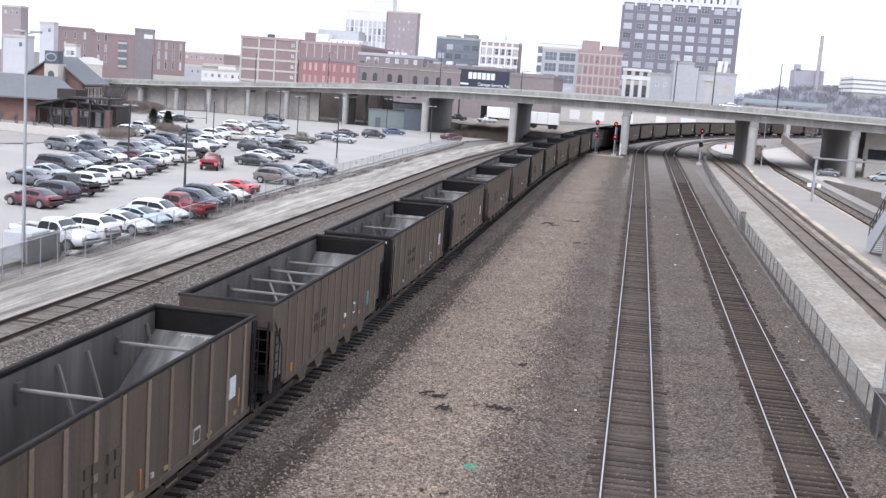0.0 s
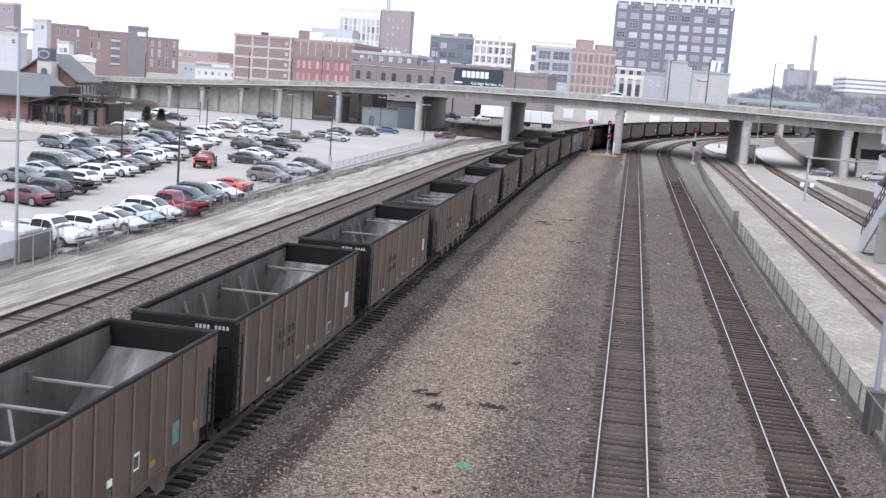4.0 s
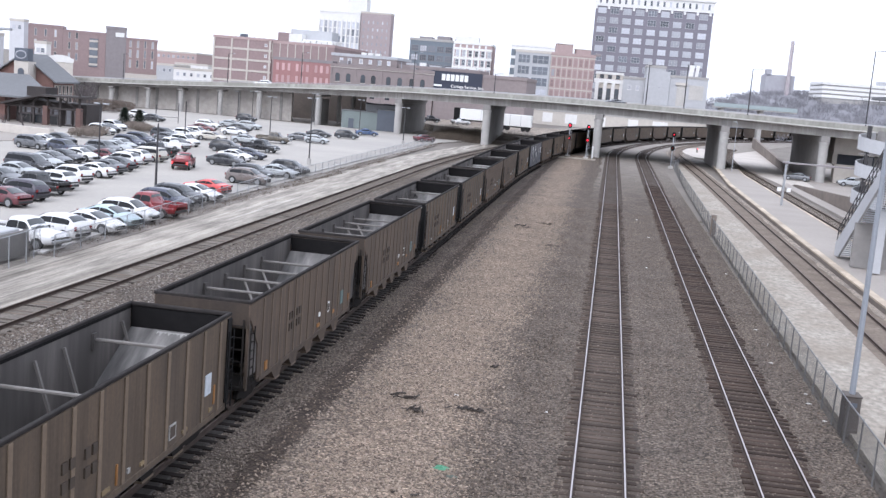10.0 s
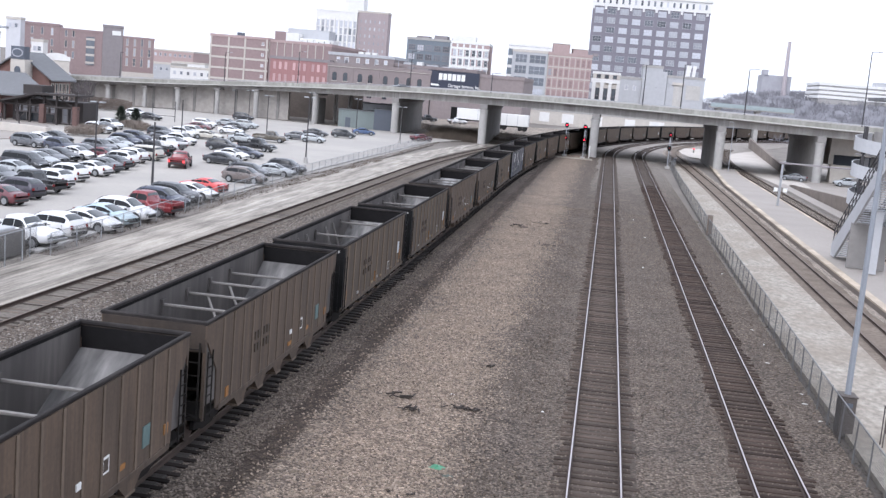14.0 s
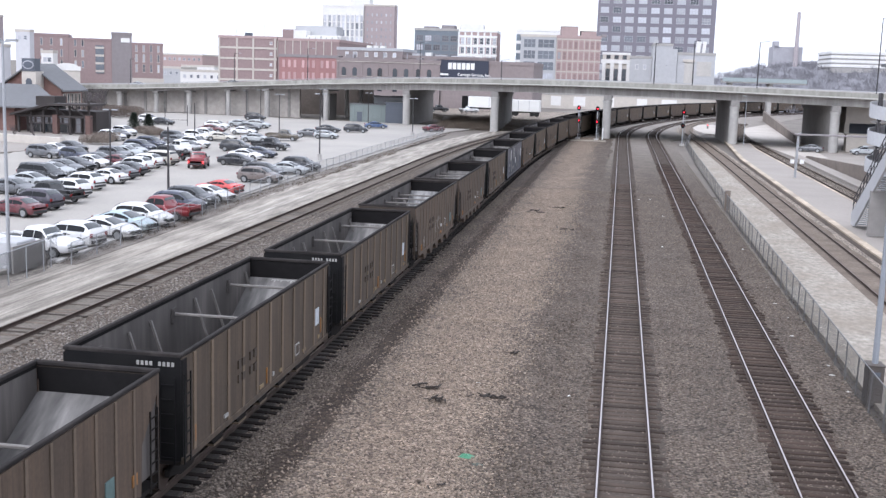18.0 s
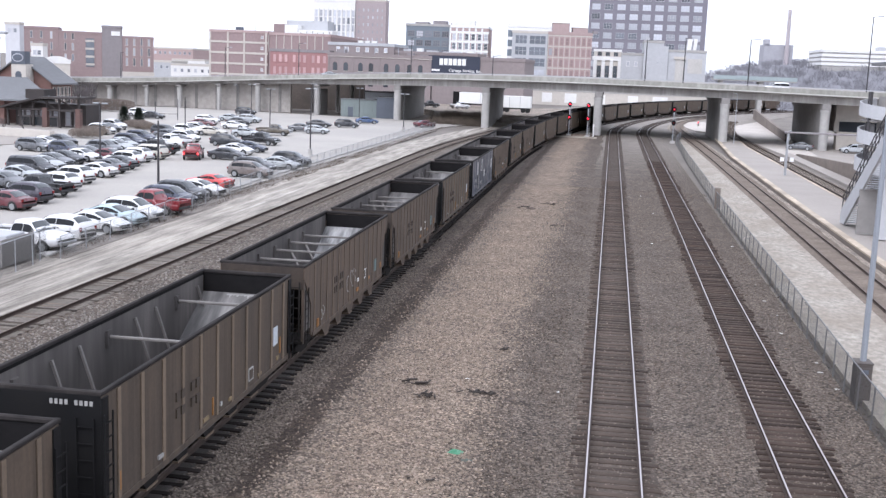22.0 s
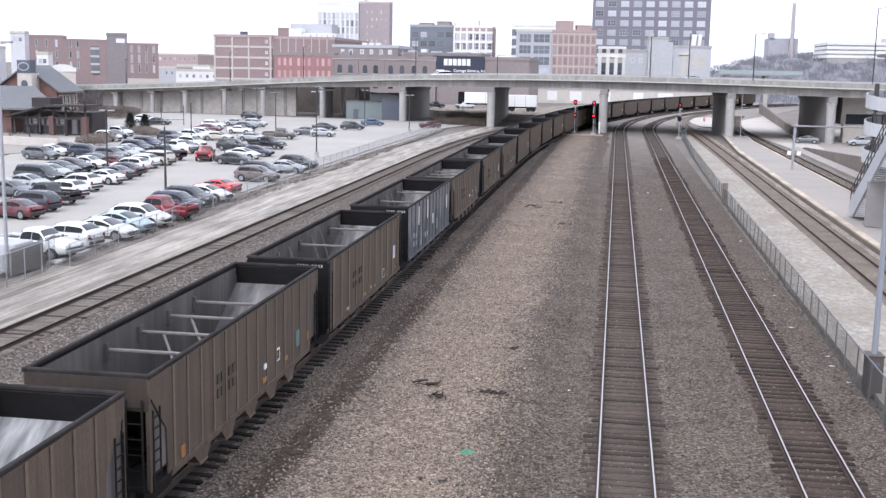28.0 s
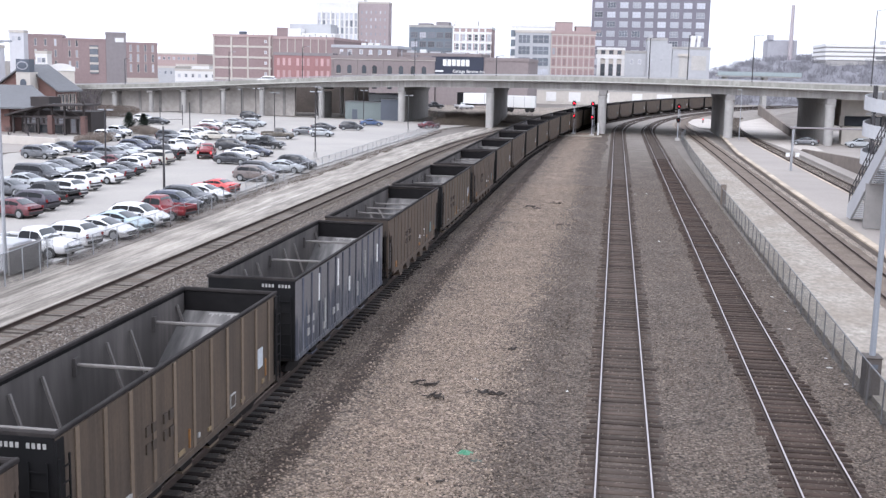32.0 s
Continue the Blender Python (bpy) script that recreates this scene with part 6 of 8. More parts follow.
def vehicle(make, colour, x, y, turn, z=-0.10, label="", group="parked vehicles", lit=False):
    """A road vehicle: its front points along +y before it is turned."""
    length, width, low, belt, roof, nose, tail, house = MAKES[make]
    word = {"sedan": "saloon car", "coupe": "two-door sports car", "hatch": "hatchback", "suv": "sport utility vehicle", "van": "minivan", "pickup": "pickup truck"}[make]
    name = {"sedan": "sedan", "coupe": "coupe", "hatch": "hatchback", "suv": "suv", "van": "minivan", "pickup": "pickup_truck"}[make]
    tone = {"paleblue": "pale blue", "dark": "dark charcoal", "bright_red": "bright red", "purple": "dark plum"}.get(colour, colour)
    root = thing(name, label or tone + " " + word + " parked on worn asphalt", "pickup" if make == "pickup" else "car", group, at=pose(x, y, z, 0, 0, turn))
    paint = PAINT[colour]
    body = part("body", shared((make, colour, "body"), lambda: body_mesh(make, paint)), paint, root)
    for pane_name, me in shared((make, "panes"), lambda: pane_meshes(make)):
        part(pane_name, me, CAR_GLASS, body, "dark tinted glass")
    if make == "pickup":
        part("bed_liner", shared("liner", lambda: Shape().box(-width / 2 + 0.16, width / 2 - 0.16, -length / 2 + 0.14, house[0] - 0.04, 0.93, 0.95).mesh("bed_liner", PLASTIC)), PLASTIC, body, "black load bed")
    axle = length * 0.305
    for sx in (-1, 1):
        for sy in (-1, 1):
            t = part("tyre", shared("tyre", tyre_mesh), TYRE, root, at=pose(sx * (width / 2 - 0.075), sy * axle, 0.325, 0, 0, 0 if sx > 0 else 180))
            part("rim", shared("rim", rim_mesh), RIM, t)
        part("headlight", shared("head", lambda: light_mesh(LENS, 0.34, 0.15)), LENS, body, at=pose(sx * (width / 2 - 0.30), length / 2 - 0.09, nose - 0.10, 0, 0, -sx * 22))
        part("tail_light", shared("tail_lit" if lit else "tail", lambda: light_mesh(BRAKE if lit else TAIL_RED, 0.18, 0.22)), TAIL_RED, body,
             at=pose(sx * (width / 2 - 0.16), -length / 2 + 0.06, (0.88 if make == "pickup" else tail) - 0.12))
    part("bumper", shared((make, "rear"), lambda: Shape().box(-width / 2 + 0.16, width / 2 - 0.16, -length / 2 - 0.02, -length / 2 + 0.12, low + 0.10, low + 0.30).mesh("bumper", PLASTIC, 0.03)), PLASTIC, body)
    if make == "pickup":
        part("front_bumper", shared("chrome", lambda: Shape().box(-width / 2 + 0.10, width / 2 - 0.10, length / 2 - 0.10, length / 2 + 0.06, 0.46, 0.64).mesh("front_bumper", RIM, 0.04)), RIM, body, "chrome front bumper")
    part("grille", shared((make, "front"), lambda: Shape().box(-width / 2 + 0.36, width / 2 - 0.36, length / 2 - 0.12, length / 2 + 0.015, low + 0.12, nose - 0.22).mesh("grille", PLASTIC, 0.03)), PLASTIC, body)
    return root


STALL = -7.0


def bay(rows, turn, jitter=3.0):
    """A row of parked vehicles: make, colour, x, y and, where one stands the other way round, a turn of its own."""
    rnd = random.Random(len(rows))
    for make, colour, x, y, *own in rows:
        way = own[0] if own else turn
        # most stalls are painted at a slant to the fence
        slant = STALL if 75 < abs(way) < 101 else 0.0
        vehicle(make, colour, x, y, way + slant + rnd.uniform(-jitter, jitter))


bay([("pickup", "white", -32.2, 58.2), ("suv", "white", -32.2, 61.7, 86), ("sedan", "white", -31.6, 65.4), ("sedan", "paleblue", -31.9, 68.6),
     ("suv", "white", -31.8, 71.2), ("pickup", "red", -31.9, 74.8, 86), ("suv", "navy", -32.4, 79.0), ("suv", "dark", -32.9, 82.7),
     ("sedan", "white", -32.7, 86.0), ("coupe", "bright_red", -33.9, 91.4, 82)], -94)
bay([("suv", "bronze", -33.6, 101.8), ("suv", "dark", -34.8, 106.6), ("sedan", "silver", -33.5, 111.0), ("suv", "dark", -33.6, 115.6)], -88)
bay([("sedan", "maroon", -41.9, 72.6), ("suv", "purple", -42.6, 76.4), ("pickup", "black", -43.6, 80.6), ("suv", "white", -44.2, 84.2), ("suv", "white", -45.6, 89.6),
     ("sedan", "white", -46.2, 95.4), ("sedan", "grey", -47.0, 99.4), ("sedan", "dark", -47.6, 102.8), ("suv", "white", -48.6, 106.6), ("suv", "white", -49.4, 110.8),
     ("van", "beige", -49.6, 115.0), ("pickup", "black", -51.2, 121.4)], 84)
bay([("sedan", "grey", -48.6, 84.0), ("sedan", "silver", -50.0, 89.2), ("van", "dark", -52.2, 95.0), ("sedan", "silver", -53.0, 98.8), ("sedan", "grey", -53.8, 102.2),
     ("sedan", "dark", -54.2, 105.4), ("sedan", "white", -54.0, 108.6), ("sedan", "grey", -55.0, 112.0), ("sedan", "maroon", -52.4, 110.4, 84), ("suv", "grey", -56.2, 118.4),
     ("sedan", "silver", -56.6, 122.4), ("suv", "navy", -58.6, 130.6), ("suv", "navy", -60.0, 137.0)], -96)
bay([("sedan", "silver", -57.6, 126.2), ("pickup", "white", -53.4, 131.0, 70), ("sedan", "dark", -54.8, 135.6, 68), ("suv", "white", -55.4, 140.6, -98)], -112)
bay([("sedan", "dark", -41.8, 118.6, -88), ("sedan", "white", -43.2, 125.8, -96), ("sedan", "navy", -43.0, 130.0), ("suv", "dark", -48.6, 137.6, -86), ("pickup", "black", -45.6, 142.4, -94),
     ("sedan", "silver", -52.0, 155.6, -84), ("pickup", "brown", -49.8, 161.8, -78), ("sedan", "grey", -48.8, 173.4, -80), ("hatch", "silver", -45.4, 170.0, -84),
     ("sedan", "dark", -49.6, 187.0, -76), ("suv", "dark", -45.4, 190.0, -76), ("sedan", "blue", -45.3, 205.6, -70), ("sedan", "maroon", -33.8, 203.0, -40)], -90)
bay([("sedan", "beige", -56.9, 154.7, -86), ("sedan", "white", -59.3, 171.4, -88), ("sedan", "dark", -62.4, 182.6, -84), ("suv", "silver", -63.5, 191.4, -82), ("suv", "dark", -73.4, 219.0, -82),
     ("sedan", "silver", -67.5, 193.0, -86), ("suv", "white", -61.2, 160.2, -96), ("sedan", "maroon", -65.4, 173.4, -86), ("suv", "white", -68.0, 182.6, -84),
     ("suv", "white", -60.6, 154.6, -104), ("suv", "dark", -62.4, 150.6, -110), ("sedan", "grey", -59.4, 144.6, -112)], -90)
bay([("suv", "grey", -63.8, 116.8, -92), ("sedan", "white", -65.2, 122.0, -96), ("sedan", "dark", -65.4, 126.2, -100), ("suv", "white", -70.2, 147.2, -110), ("sedan", "dark", -71.8, 152.4, -112),
     ("suv", "white", -73.2, 157.6, -112), ("suv", "white", -85.4, 194.4, -88), ("sedan", "dark", -80.8, 189.6, -84)], -100)
vehicle("suv", "silver", 39.0, 187.4, 92, -0.25, "silver sport utility vehicle parked under the viaduct")
vehicle("sedan", "grey", 31.0, 190.0, 75, -0.25, "grey saloon car parked in the viaduct's shade")
vehicle("sedan", "silver", 36.2, 232, 15, -0.25, "silver saloon car parked behind a low brown wall")
CREEPER = vehicle("pickup", "red", -43.6, 110.6, 14, -0.10, "red pickup truck with lit brake lights", "moving vehicles", True)
BACKER = vehicle("suv", "navy", -58.6, 114.6, -114, -0.10, "dark blue sport utility vehicle leaving its bay", "moving vehicles")
TRAFFIC = [vehicle(make, colour, 0, 0, 0, 9.0, label, "road traffic") for make, colour, label in (
    ("sedan", "white", "white saloon car driving on the viaduct"), ("suv", "white", "white sport utility vehicle driving on the viaduct"),
    ("sedan", "dark", "dark saloon car driving on the viaduct"), ("van", "white", "white minivan driving on the viaduct"),
    ("sedan", "silver", "silver saloon car driving on the viaduct"))]


def on_road(x, lane, way):
    """The pose of a vehicle on the viaduct's deck at x, lane metres behind its near edge."""
    xs = [-p.x for p in LINE]
    ys, zs = [p.y for p in LINE], [p.z for p in LINE]
    y, z = np.interp(-x, xs, ys) + lane, np.interp(-x, xs, zs) - 0.9
    dy = np.interp(-x - 1, xs, ys) - np.interp(-x + 1, xs, ys)
    return pose(x, y, z, 0, 0, -90 * way + math.degrees(math.atan2(-dy, 2.0)))


def car_motion():
    walk(CREEPER, [(0, pose(-43.6, 110.6, -0.10, 0, 0, 12)), (14.5, pose(-43.7, 110.9, -0.10, 0, 0, 12)), (17, pose(-44.3, 113.1, -0.10, 0, 0, 14)),
                   (20, pose(-44.9, 115.7, -0.10, 0, 0, 14)), (23, pose(-45.6, 118.4, -0.10, 0, 0, 14)), (25, pose(-46.0, 119.7, -0.10, 0, 0, 14)),
                   (28, pose(-46.6, 122.4, -0.10, 0, 0, 14)), (30, pose(-47.1, 124.3, -0.10, 0, 0, 14)), (32, pose(-47.4, 125.4, -0.10, 0, 0, 14))])
    walk(BACKER, [(0, pose(-59.0, 114.8, -0.10, 0, 0, -114)), (24, pose(-59.0, 114.8, -0.10, 0, 0, -114)), (26, pose(-60.2, 117.6, -0.10, 0, 0, -106)),
                  (28, pose(-60.8, 121.6, -0.10, 0, 0, -97)), (30, pose(-61.4, 123.4, -0.10, 0, 0, -95)), (32, pose(-62.0, 125.9, -0.10, 0, 0, -92))])
    # way 1 drives towards +x in the near lane, way -1 towards -x further back
    for ob, lane, way, x0, speed in ((TRAFFIC[0], 4.0, 1, 15.4, 12.5), (TRAFFIC[1], 11.0, -1, 46.0, 12.6), (TRAFFIC[2], 11.5, -1, 112.0, 11.2), (TRAFFIC[3], 11.0, -1, 266.0, 10.8),
                                     (TRAFFIC[4], 4.0, 1, -330.0, 12.25)):
        rows = []
        for t in range(0, 33, 2):
            x = max(-430.0, min(325.0, x0 + way * speed * t))
            rows.append((t, on_road(x, lane, way)))
        walk(ob, rows)


# ---- fences, lamps and signals ----
def wire_mesh(name, wire=0.13, size=0.16, tone=(0.30, 0.30, 0.30)):
    """Chain link: thin crossing wires with open gaps."""
    mat, nt, bsdf = nodes_of(name)
    vec = coords(nt, "Object")
    sep = nt.nodes.new("ShaderNodeSeparateXYZ")
    nt.links.new(vec, sep.inputs["Vector"])

    def op(kind, a, b=None):
        m = nt.nodes.new("ShaderNodeMath")
        m.operation = kind
        for k, v in enumerate((a, b)):
            if v is None:
                continue
            if isinstance(v, (int, float)):
                m.inputs[k].default_value = v
            else:
                nt.links.new(v, m.inputs[k])
        return m.outputs[0]
    lines = None
    for sign in (1, -1):
        d = op("ADD", sep.outputs["Y"], op("MULTIPLY", sep.outputs["Z"], sign))
        hit = op("LESS_THAN", op("FRACT", op("MULTIPLY", d, 1 / size)), wire)
        lines = hit if lines is None else op("MAXIMUM", lines, hit)
    clear = nt.nodes.new("ShaderNodeBsdfTransparent")
    mixer = nt.nodes.new("ShaderNodeMixShader")
    nt.links.new(lines, mixer.inputs[0])
    nt.links.new(clear.outputs[0], mixer.inputs[1])
    nt.links.new(bsdf.outputs[0], mixer.inputs[2])
    nt.links.new(mixer.outputs[0], nt.nodes["Material Output"].inputs["Surface"])
    bsdf.inputs["Base Color"].default_value = (*tone, 1)
    bsdf.inputs["Metallic"].default_value, bsdf.inputs["Roughness"].default_value = 0.5, 0.5
    return mat


LINK = wire_mesh("galvanised_chain_link")
LINK_DENSE = wire_mesh("dirty_dense_chain_link", 0.24, 0.12, (0.10, 0.10, 0.10))


def fence(line, height, step, label, mesh_mat, z=-0.2, lean=0.0, r=0.035, metal=STEEL):
    """Posts, a top rail and chain link along a line of (x, y)."""
    root = thing("chain_link_fence", label, "fence", "fences")
    pts = [Vector((x, y, z)) for x, y in line]
    post = Shape().tube((0, 0, 0), (0, 0, height), r, 6).mesh("post", metal)
    rnd = random.Random(len(line))
    for a, b in zip(pts, pts[1:]):
        n = max(1, round((b - a).length / step))
        for k in range(n):
            p = a.lerp(b, k / n)
            part("post", post, metal, root, at=pose(p.x, p.y, p.z, rnd.uniform(-lean, lean), rnd.uniform(-lean, lean), 0))
        part("rail", Shape().tube(a + Vector((0, 0, height - 0.02)), b + Vector((0, 0, height - 0.02)), 0.025, 6), metal, root)
        part("chain_link", Shape().add([a + Vector((0, 0, 0.03)), b + Vector((0, 0, 0.03)), b + Vector((0, 0, height - 0.04)), a + Vector((0, 0, height - 0.04))], [(0, 1, 2, 3)]), mesh_mat, root)
    return root


fence([(-29.2, 56), (-29.6, 66), (-30.2, 78), (-31.2, 100), (-31.6, 150), (-31.4, 200)], 1.25, 3.0, "sagging galvanised chain link fence beside the car park", LINK, -0.15, 3.0)
fence([(-28.6, 40), (-29.5, 53.6), (-30.2, 56.4)], 1.7, 1.9, "tall chain link enclosure with a grey cabinet", LINK_DENSE, -0.15, 1.0)
fence([(8.98, 30.0), (9.0, 41.0), (9.2, 60), (9.4, 98), (10.1, 150), (10.9, 188)], 1.5, 2.1, "long grey chain link fence along the tracks", LINK_DENSE, -0.2, 2.5, 0.028, DULL_STEEL)
fence([(10.9, 188), (12.6, 203)], 1.5, 3.0, "end of the grey chain link fence", LINK_DENSE, -0.2, 1.0)
solid("utility_box", Shape().box(-32.6, -30.9, 53.5, 55.4, -0.15, 1.35), GREY_WALL, "square grey utility box inside the fence", "utility box", bevel=0.06)
solid("kerb", strip([(-30.6, 56), (-29.9, 56), (-30.6, 66), (-32.0, 100), (-32.2, 150), (-32.0, 200), (-32.6, 200), (-32.9, 150), (-32.6, 100), (-31.2, 66)], -0.28, 0.02), CONCRETE,
      "rough concrete kerb along the car park", "kerb", kind="structure")


def lamp_post(x, y, height, label, mat=POLE_DARK, heads=2, r=0.09, base=True, z=-0.1):
    root = thing("lamp_post", label, "lamp post", "lamp posts", at=pose(x, y, z))
    part("pole", Shape().tube((0, 0, 0.5 if base else 0), (0, 0, height), r, 10, r * 0.6), mat, root)
    if base:
        part("footing", Shape().tube((0, 0, -0.1), (0, 0, 0.75), 0.26, 12), CONCRETE, root, "round concrete footing", bevel=0.03)
    for k in range(heads):
        s = 1 if k else -1
        arm = part("arm", Shape().bar((0, 0, height - 0.1), (s * 0.6, 0, height), 0.06, 0.06), mat, root)
        part("lamp_head", Shape().box(s * 0.45 - 0.2, s * 0.45 + 0.35 * 1, -0.16, 0.16, height - 0.05, height + 0.08), STEEL, arm, bevel=0.03)
    return root


lamp_post(-36.2, 86, 5.9, "dark steel lamp pole without a head", heads=0, r=0.11)
lamp_post(-35.5, 130, 7.9, "dark steel lamp post on a concrete footing")
lamp_post(-34.8, 187, 6.3, "dark steel lamp post on a concrete footing")
lamp_post(-53.2, 170.5, 6.6, "dark steel lamp post in the car park")
lamp_post(-48.2, 100.6, 6.4, "dark steel lamp post among parked cars")
lamp_post(-56.0, 142.0, 5.8, "dark steel lamp post in the car park", heads=0)
lamp_post(-66.0, 200.0, 6.5, "dark steel lamp post in the car park")
lamp_post(-70.5, 205.0, 6.2, "dark steel lamp post in the car park", heads=1)
lamp_post(-48.5, 213.0, 6.4, "dark steel lamp post by the sheds", heads=2)
lamp_post(-61.0, 225.0, 6.6, "dark steel lamp post beside the viaduct", heads=2)
lamp_post(-38.8, 60.0, 5.6, "dark steel lamp pole near the fence", heads=0)
lamp_post(-31.0, 52.8, 11.9, "tall galvanised lamp post with round floodlights", STEEL, 2, 0.11, False)
lamp_post(20.4, 190, 8.2, "tall slim grey platform lamp post", STEEL, 1, 0.07, False, 0.3)
screen = solid("fence_screen", Shape().box(-30.75, -30.65, 52.6, 55.9, -0.15, 1.25), CONCRETE_DARK, "dark screen panel beside the utility box", "screen")
POLE_BLUE = surface("pale_blue_grey_pole", (0.30, 0.32, 0.35), 0.5, metal=0.3, grain=(12, 0.1), stain=(1, 0.12))
lamp = lamp_post(9.35, 40.0, 14.5, "tall pale grey lamp post behind the fence", POLE_BLUE, 0, 0.115, False, -0.2)
CABINET = surface("weathered_grey_cabinet", (0.115, 0.098, 0.088), 0.8, grain=(4, 0.2), stain=(0.8, 0.3))
cab = thing("signal_cabinet", "brown-grey weathered cabinet at the foot of a lamp post", "cabinet", at=pose(9.35, 40.0, -0.2))
part("body", Shape().box(-0.27, 0.27, -0.36, 0.34, 0, 1.42), CABINET, cab, bevel=0.02)
part("lid", Shape().box(-0.30, 0.30, -0.39, 0.37, 1.42, 1.48), CABINET, cab, bevel=0.02)
part("door", Shape().box(-0.22, 0.22, -0.375, -0.36, 0.12, 1.3), CABINET, cab, "dull metal door")
part("vent", Shape().box(-0.14, 0.14, -0.385, -0.375, 1.08, 1.24), CHARCOAL, cab, "dark louvred vent")
box = thing("electric_box", "small open-sided meter cage on posts over a concrete slab", "electric box", at=pose(10.6, 38.6, -0.2))
part("back_plate", Shape().box(-0.2, 0.2, 0.1, 0.13, 0.55, 1.5), CABINET, box, "dull grey back plate")
part("meter", Shape().box(-0.12, 0.12, -0.06, 0.1, 0.75, 1.2), STEEL, box, "small grey meter", bevel=0.02)
part("conduit", Shape().tube((0.0, 0.02, 0.05), (0.0, 0.02, 0.75), 0.04, 8), STEEL, box)
part("roof", Shape().box(-0.30, 0.30, -0.22, 0.2, 1.5, 1.53), CABINET, box)
for x in (-0.26, 0.26):
    for y in (-0.18, 0.16):
        part("leg", Shape().tube((x, y, 0.05), (x, y, 1.5), 0.022, 6), CABINET, box)
part("slab", Shape().box(-0.8, 0.8, -0.6, 0.6, -0.05, 0.08), CONCRETE_PALE, box, "pale concrete slab", bevel=0.02)
post = thing("marker_post", "short weathered brown box on the fence line", "marker post", at=pose(9.5, 97.8, -0.2))
part("body", Shape().box(-0.22, 0.22, -0.2, 0.2, 0, 1.75), BANK_BROWN, post, bevel=0.03)
part("lid", Shape().box(-0.25, 0.25, -0.23, 0.23, 1.75, 1.80), BANK_BROWN, post)


def signal(x, y, height, top_lit, low_lit, label, dim=False):
    root = thing("railway_signal", label, "railway signal", "railway signals", at=pose(x, y, -0.2))
    part("mast", Shape().tube((0, 0, 0), (0, 0, height), 0.085, 10), STEEL, root, "grey steel mast")
    part("footing", Shape().box(-0.4, 0.4, -0.4, 0.4, -0.1, 0.35), CONCRETE, root, bevel=0.03)
    for z, lit in ((height - 0.35, top_lit), (height - 2.6, low_lit)):
        head = part("signal_head", Shape().tube((0, -0.22, z), (0, -0.12, z), 0.36, 20).box(-0.22, 0.22, -0.12, 0.15, z - 0.45, z + 0.40), BLACK, root, "black round signal head")
        part("lens", Shape().tube((0, -0.26, z), (0, -0.22, z), 0.125, 14), (DIM_RED if dim else LIGHT_RED) if lit else TAIL_RED, head, "glowing red lens" if lit else "dark red lens")
        part("hood", Shape().prism([(0.19 * math.cos(a), z + 0.19 * math.sin(a)) for a in np.linspace(0, math.pi, 8)] +
                                   [(0.16 * math.cos(a), z + 0.16 * math.sin(a)) for a in np.linspace(math.pi, 0, 8)], -0.5, -0.22, "y"), BLACK, head)
    part("ladder", Shape().bar((0.25, 0.1, 0.2), (0.12, 0.1, height - 0.8), 0.04, 0.03).bar((0.45, 0.1, 0.2), (0.30, 0.1, height - 0.8), 0.04, 0.03), STEEL, root)
    return root


signal(-7.25, 199, 5.9, True, True, "railway signal mast showing two red lights")
signal(-3.95, 197, 5.9, True, True, "railway signal mast showing two red lights")
signal(10.5, 192, 6.0, True, False, "railway signal mast with one dim red light", dim=True)
low = thing("dwarf_signal", "low ground signal showing a red light", "railway signal", "railway signals", at=pose(19.7, 259.6, -0.2))
part("body", Shape().box(-0.2, 0.2, -0.15, 0.15, 0.0, 1.12), CONCRETE_DARK, low, bevel=0.03)
part("lens", Shape().tube((0, -0.24, 1.0), (0, -0.2, 1.0), 0.10, 12), LIGHT_RED, low, "glowing red lens")
solid("concrete_slab", Shape().box(-9.6, -2.2, 192.5, 196.0, -0.25, -0.06), BROKEN, "dirty pale concrete slab beside the signals", "slab", kind="structure")
for x, y in ((-2.9, 199), (-9.7, 192)):
    solid("bollard", Shape().tube((x, y, -0.2), (x, y, 2.0 if x > -5 else 0.9), 0.14, 10), WHITE_PAINT, "short white post beside the signals", "bollard", "bollards")

# ---- station platform and stair ----
solid("broken_pavement", strip([(9.35, 20), (13.3, 20), (13.3, 150), (12.9, 205), (12.2, 206), (10.2, 150), (9.6, 98), (9.4, 60)], -0.28, -0.06), BROKEN,
      "broken pale concrete pavement between fence and track", "pavement", kind="structure")
solid("station_platform", strip([(17.0, 30), (21.7, 30), (21.7, 185), (22.4, 200), (19.0, 206), (17.2, 160), (17.0, 110)], -0.28, 0.20), PLATFORM, "grey asphalt station platform", "platform", kind="structure")
for name, poly in (("near", [(16.7, 30), (17.25, 30), (17.25, 110), (17.45, 160), (19.25, 206), (18.7, 206), (16.9, 160), (16.7, 110)]), ("far", [(21.7, 30), (22.0, 30), (22.0, 185), (22.7, 200), (22.4, 200), (21.7, 185)])):
    solid("platform_edge", strip([(x + (0.03 if name == "near" else -0.03) * 0, y) for x, y in poly], 0.10, 0.22), YELLOW, "worn yellow concrete platform edge", "platform edge", "platform edges", "structure")
    # the wall below the edge is brown to paint its shadowed face
    solid("platform_wall", strip([(x + (0.06 if name == "near" else -0.06), y) for x, y in poly], -0.28, 0.10), BANK_BROWN, "brown platform wall with shade in its colour", "platform wall", "platform walls", "structure")
solid("gravel_island", strip([(16.6, 262), (16.4, 250), (17.4, 236), (21.5, 232), (24.5, 250), (23.0, 285), (19.0, 280)], -0.28, -0.05), PALE_SAND, "pale bare patch between the tracks", "ground patch", kind="structure")
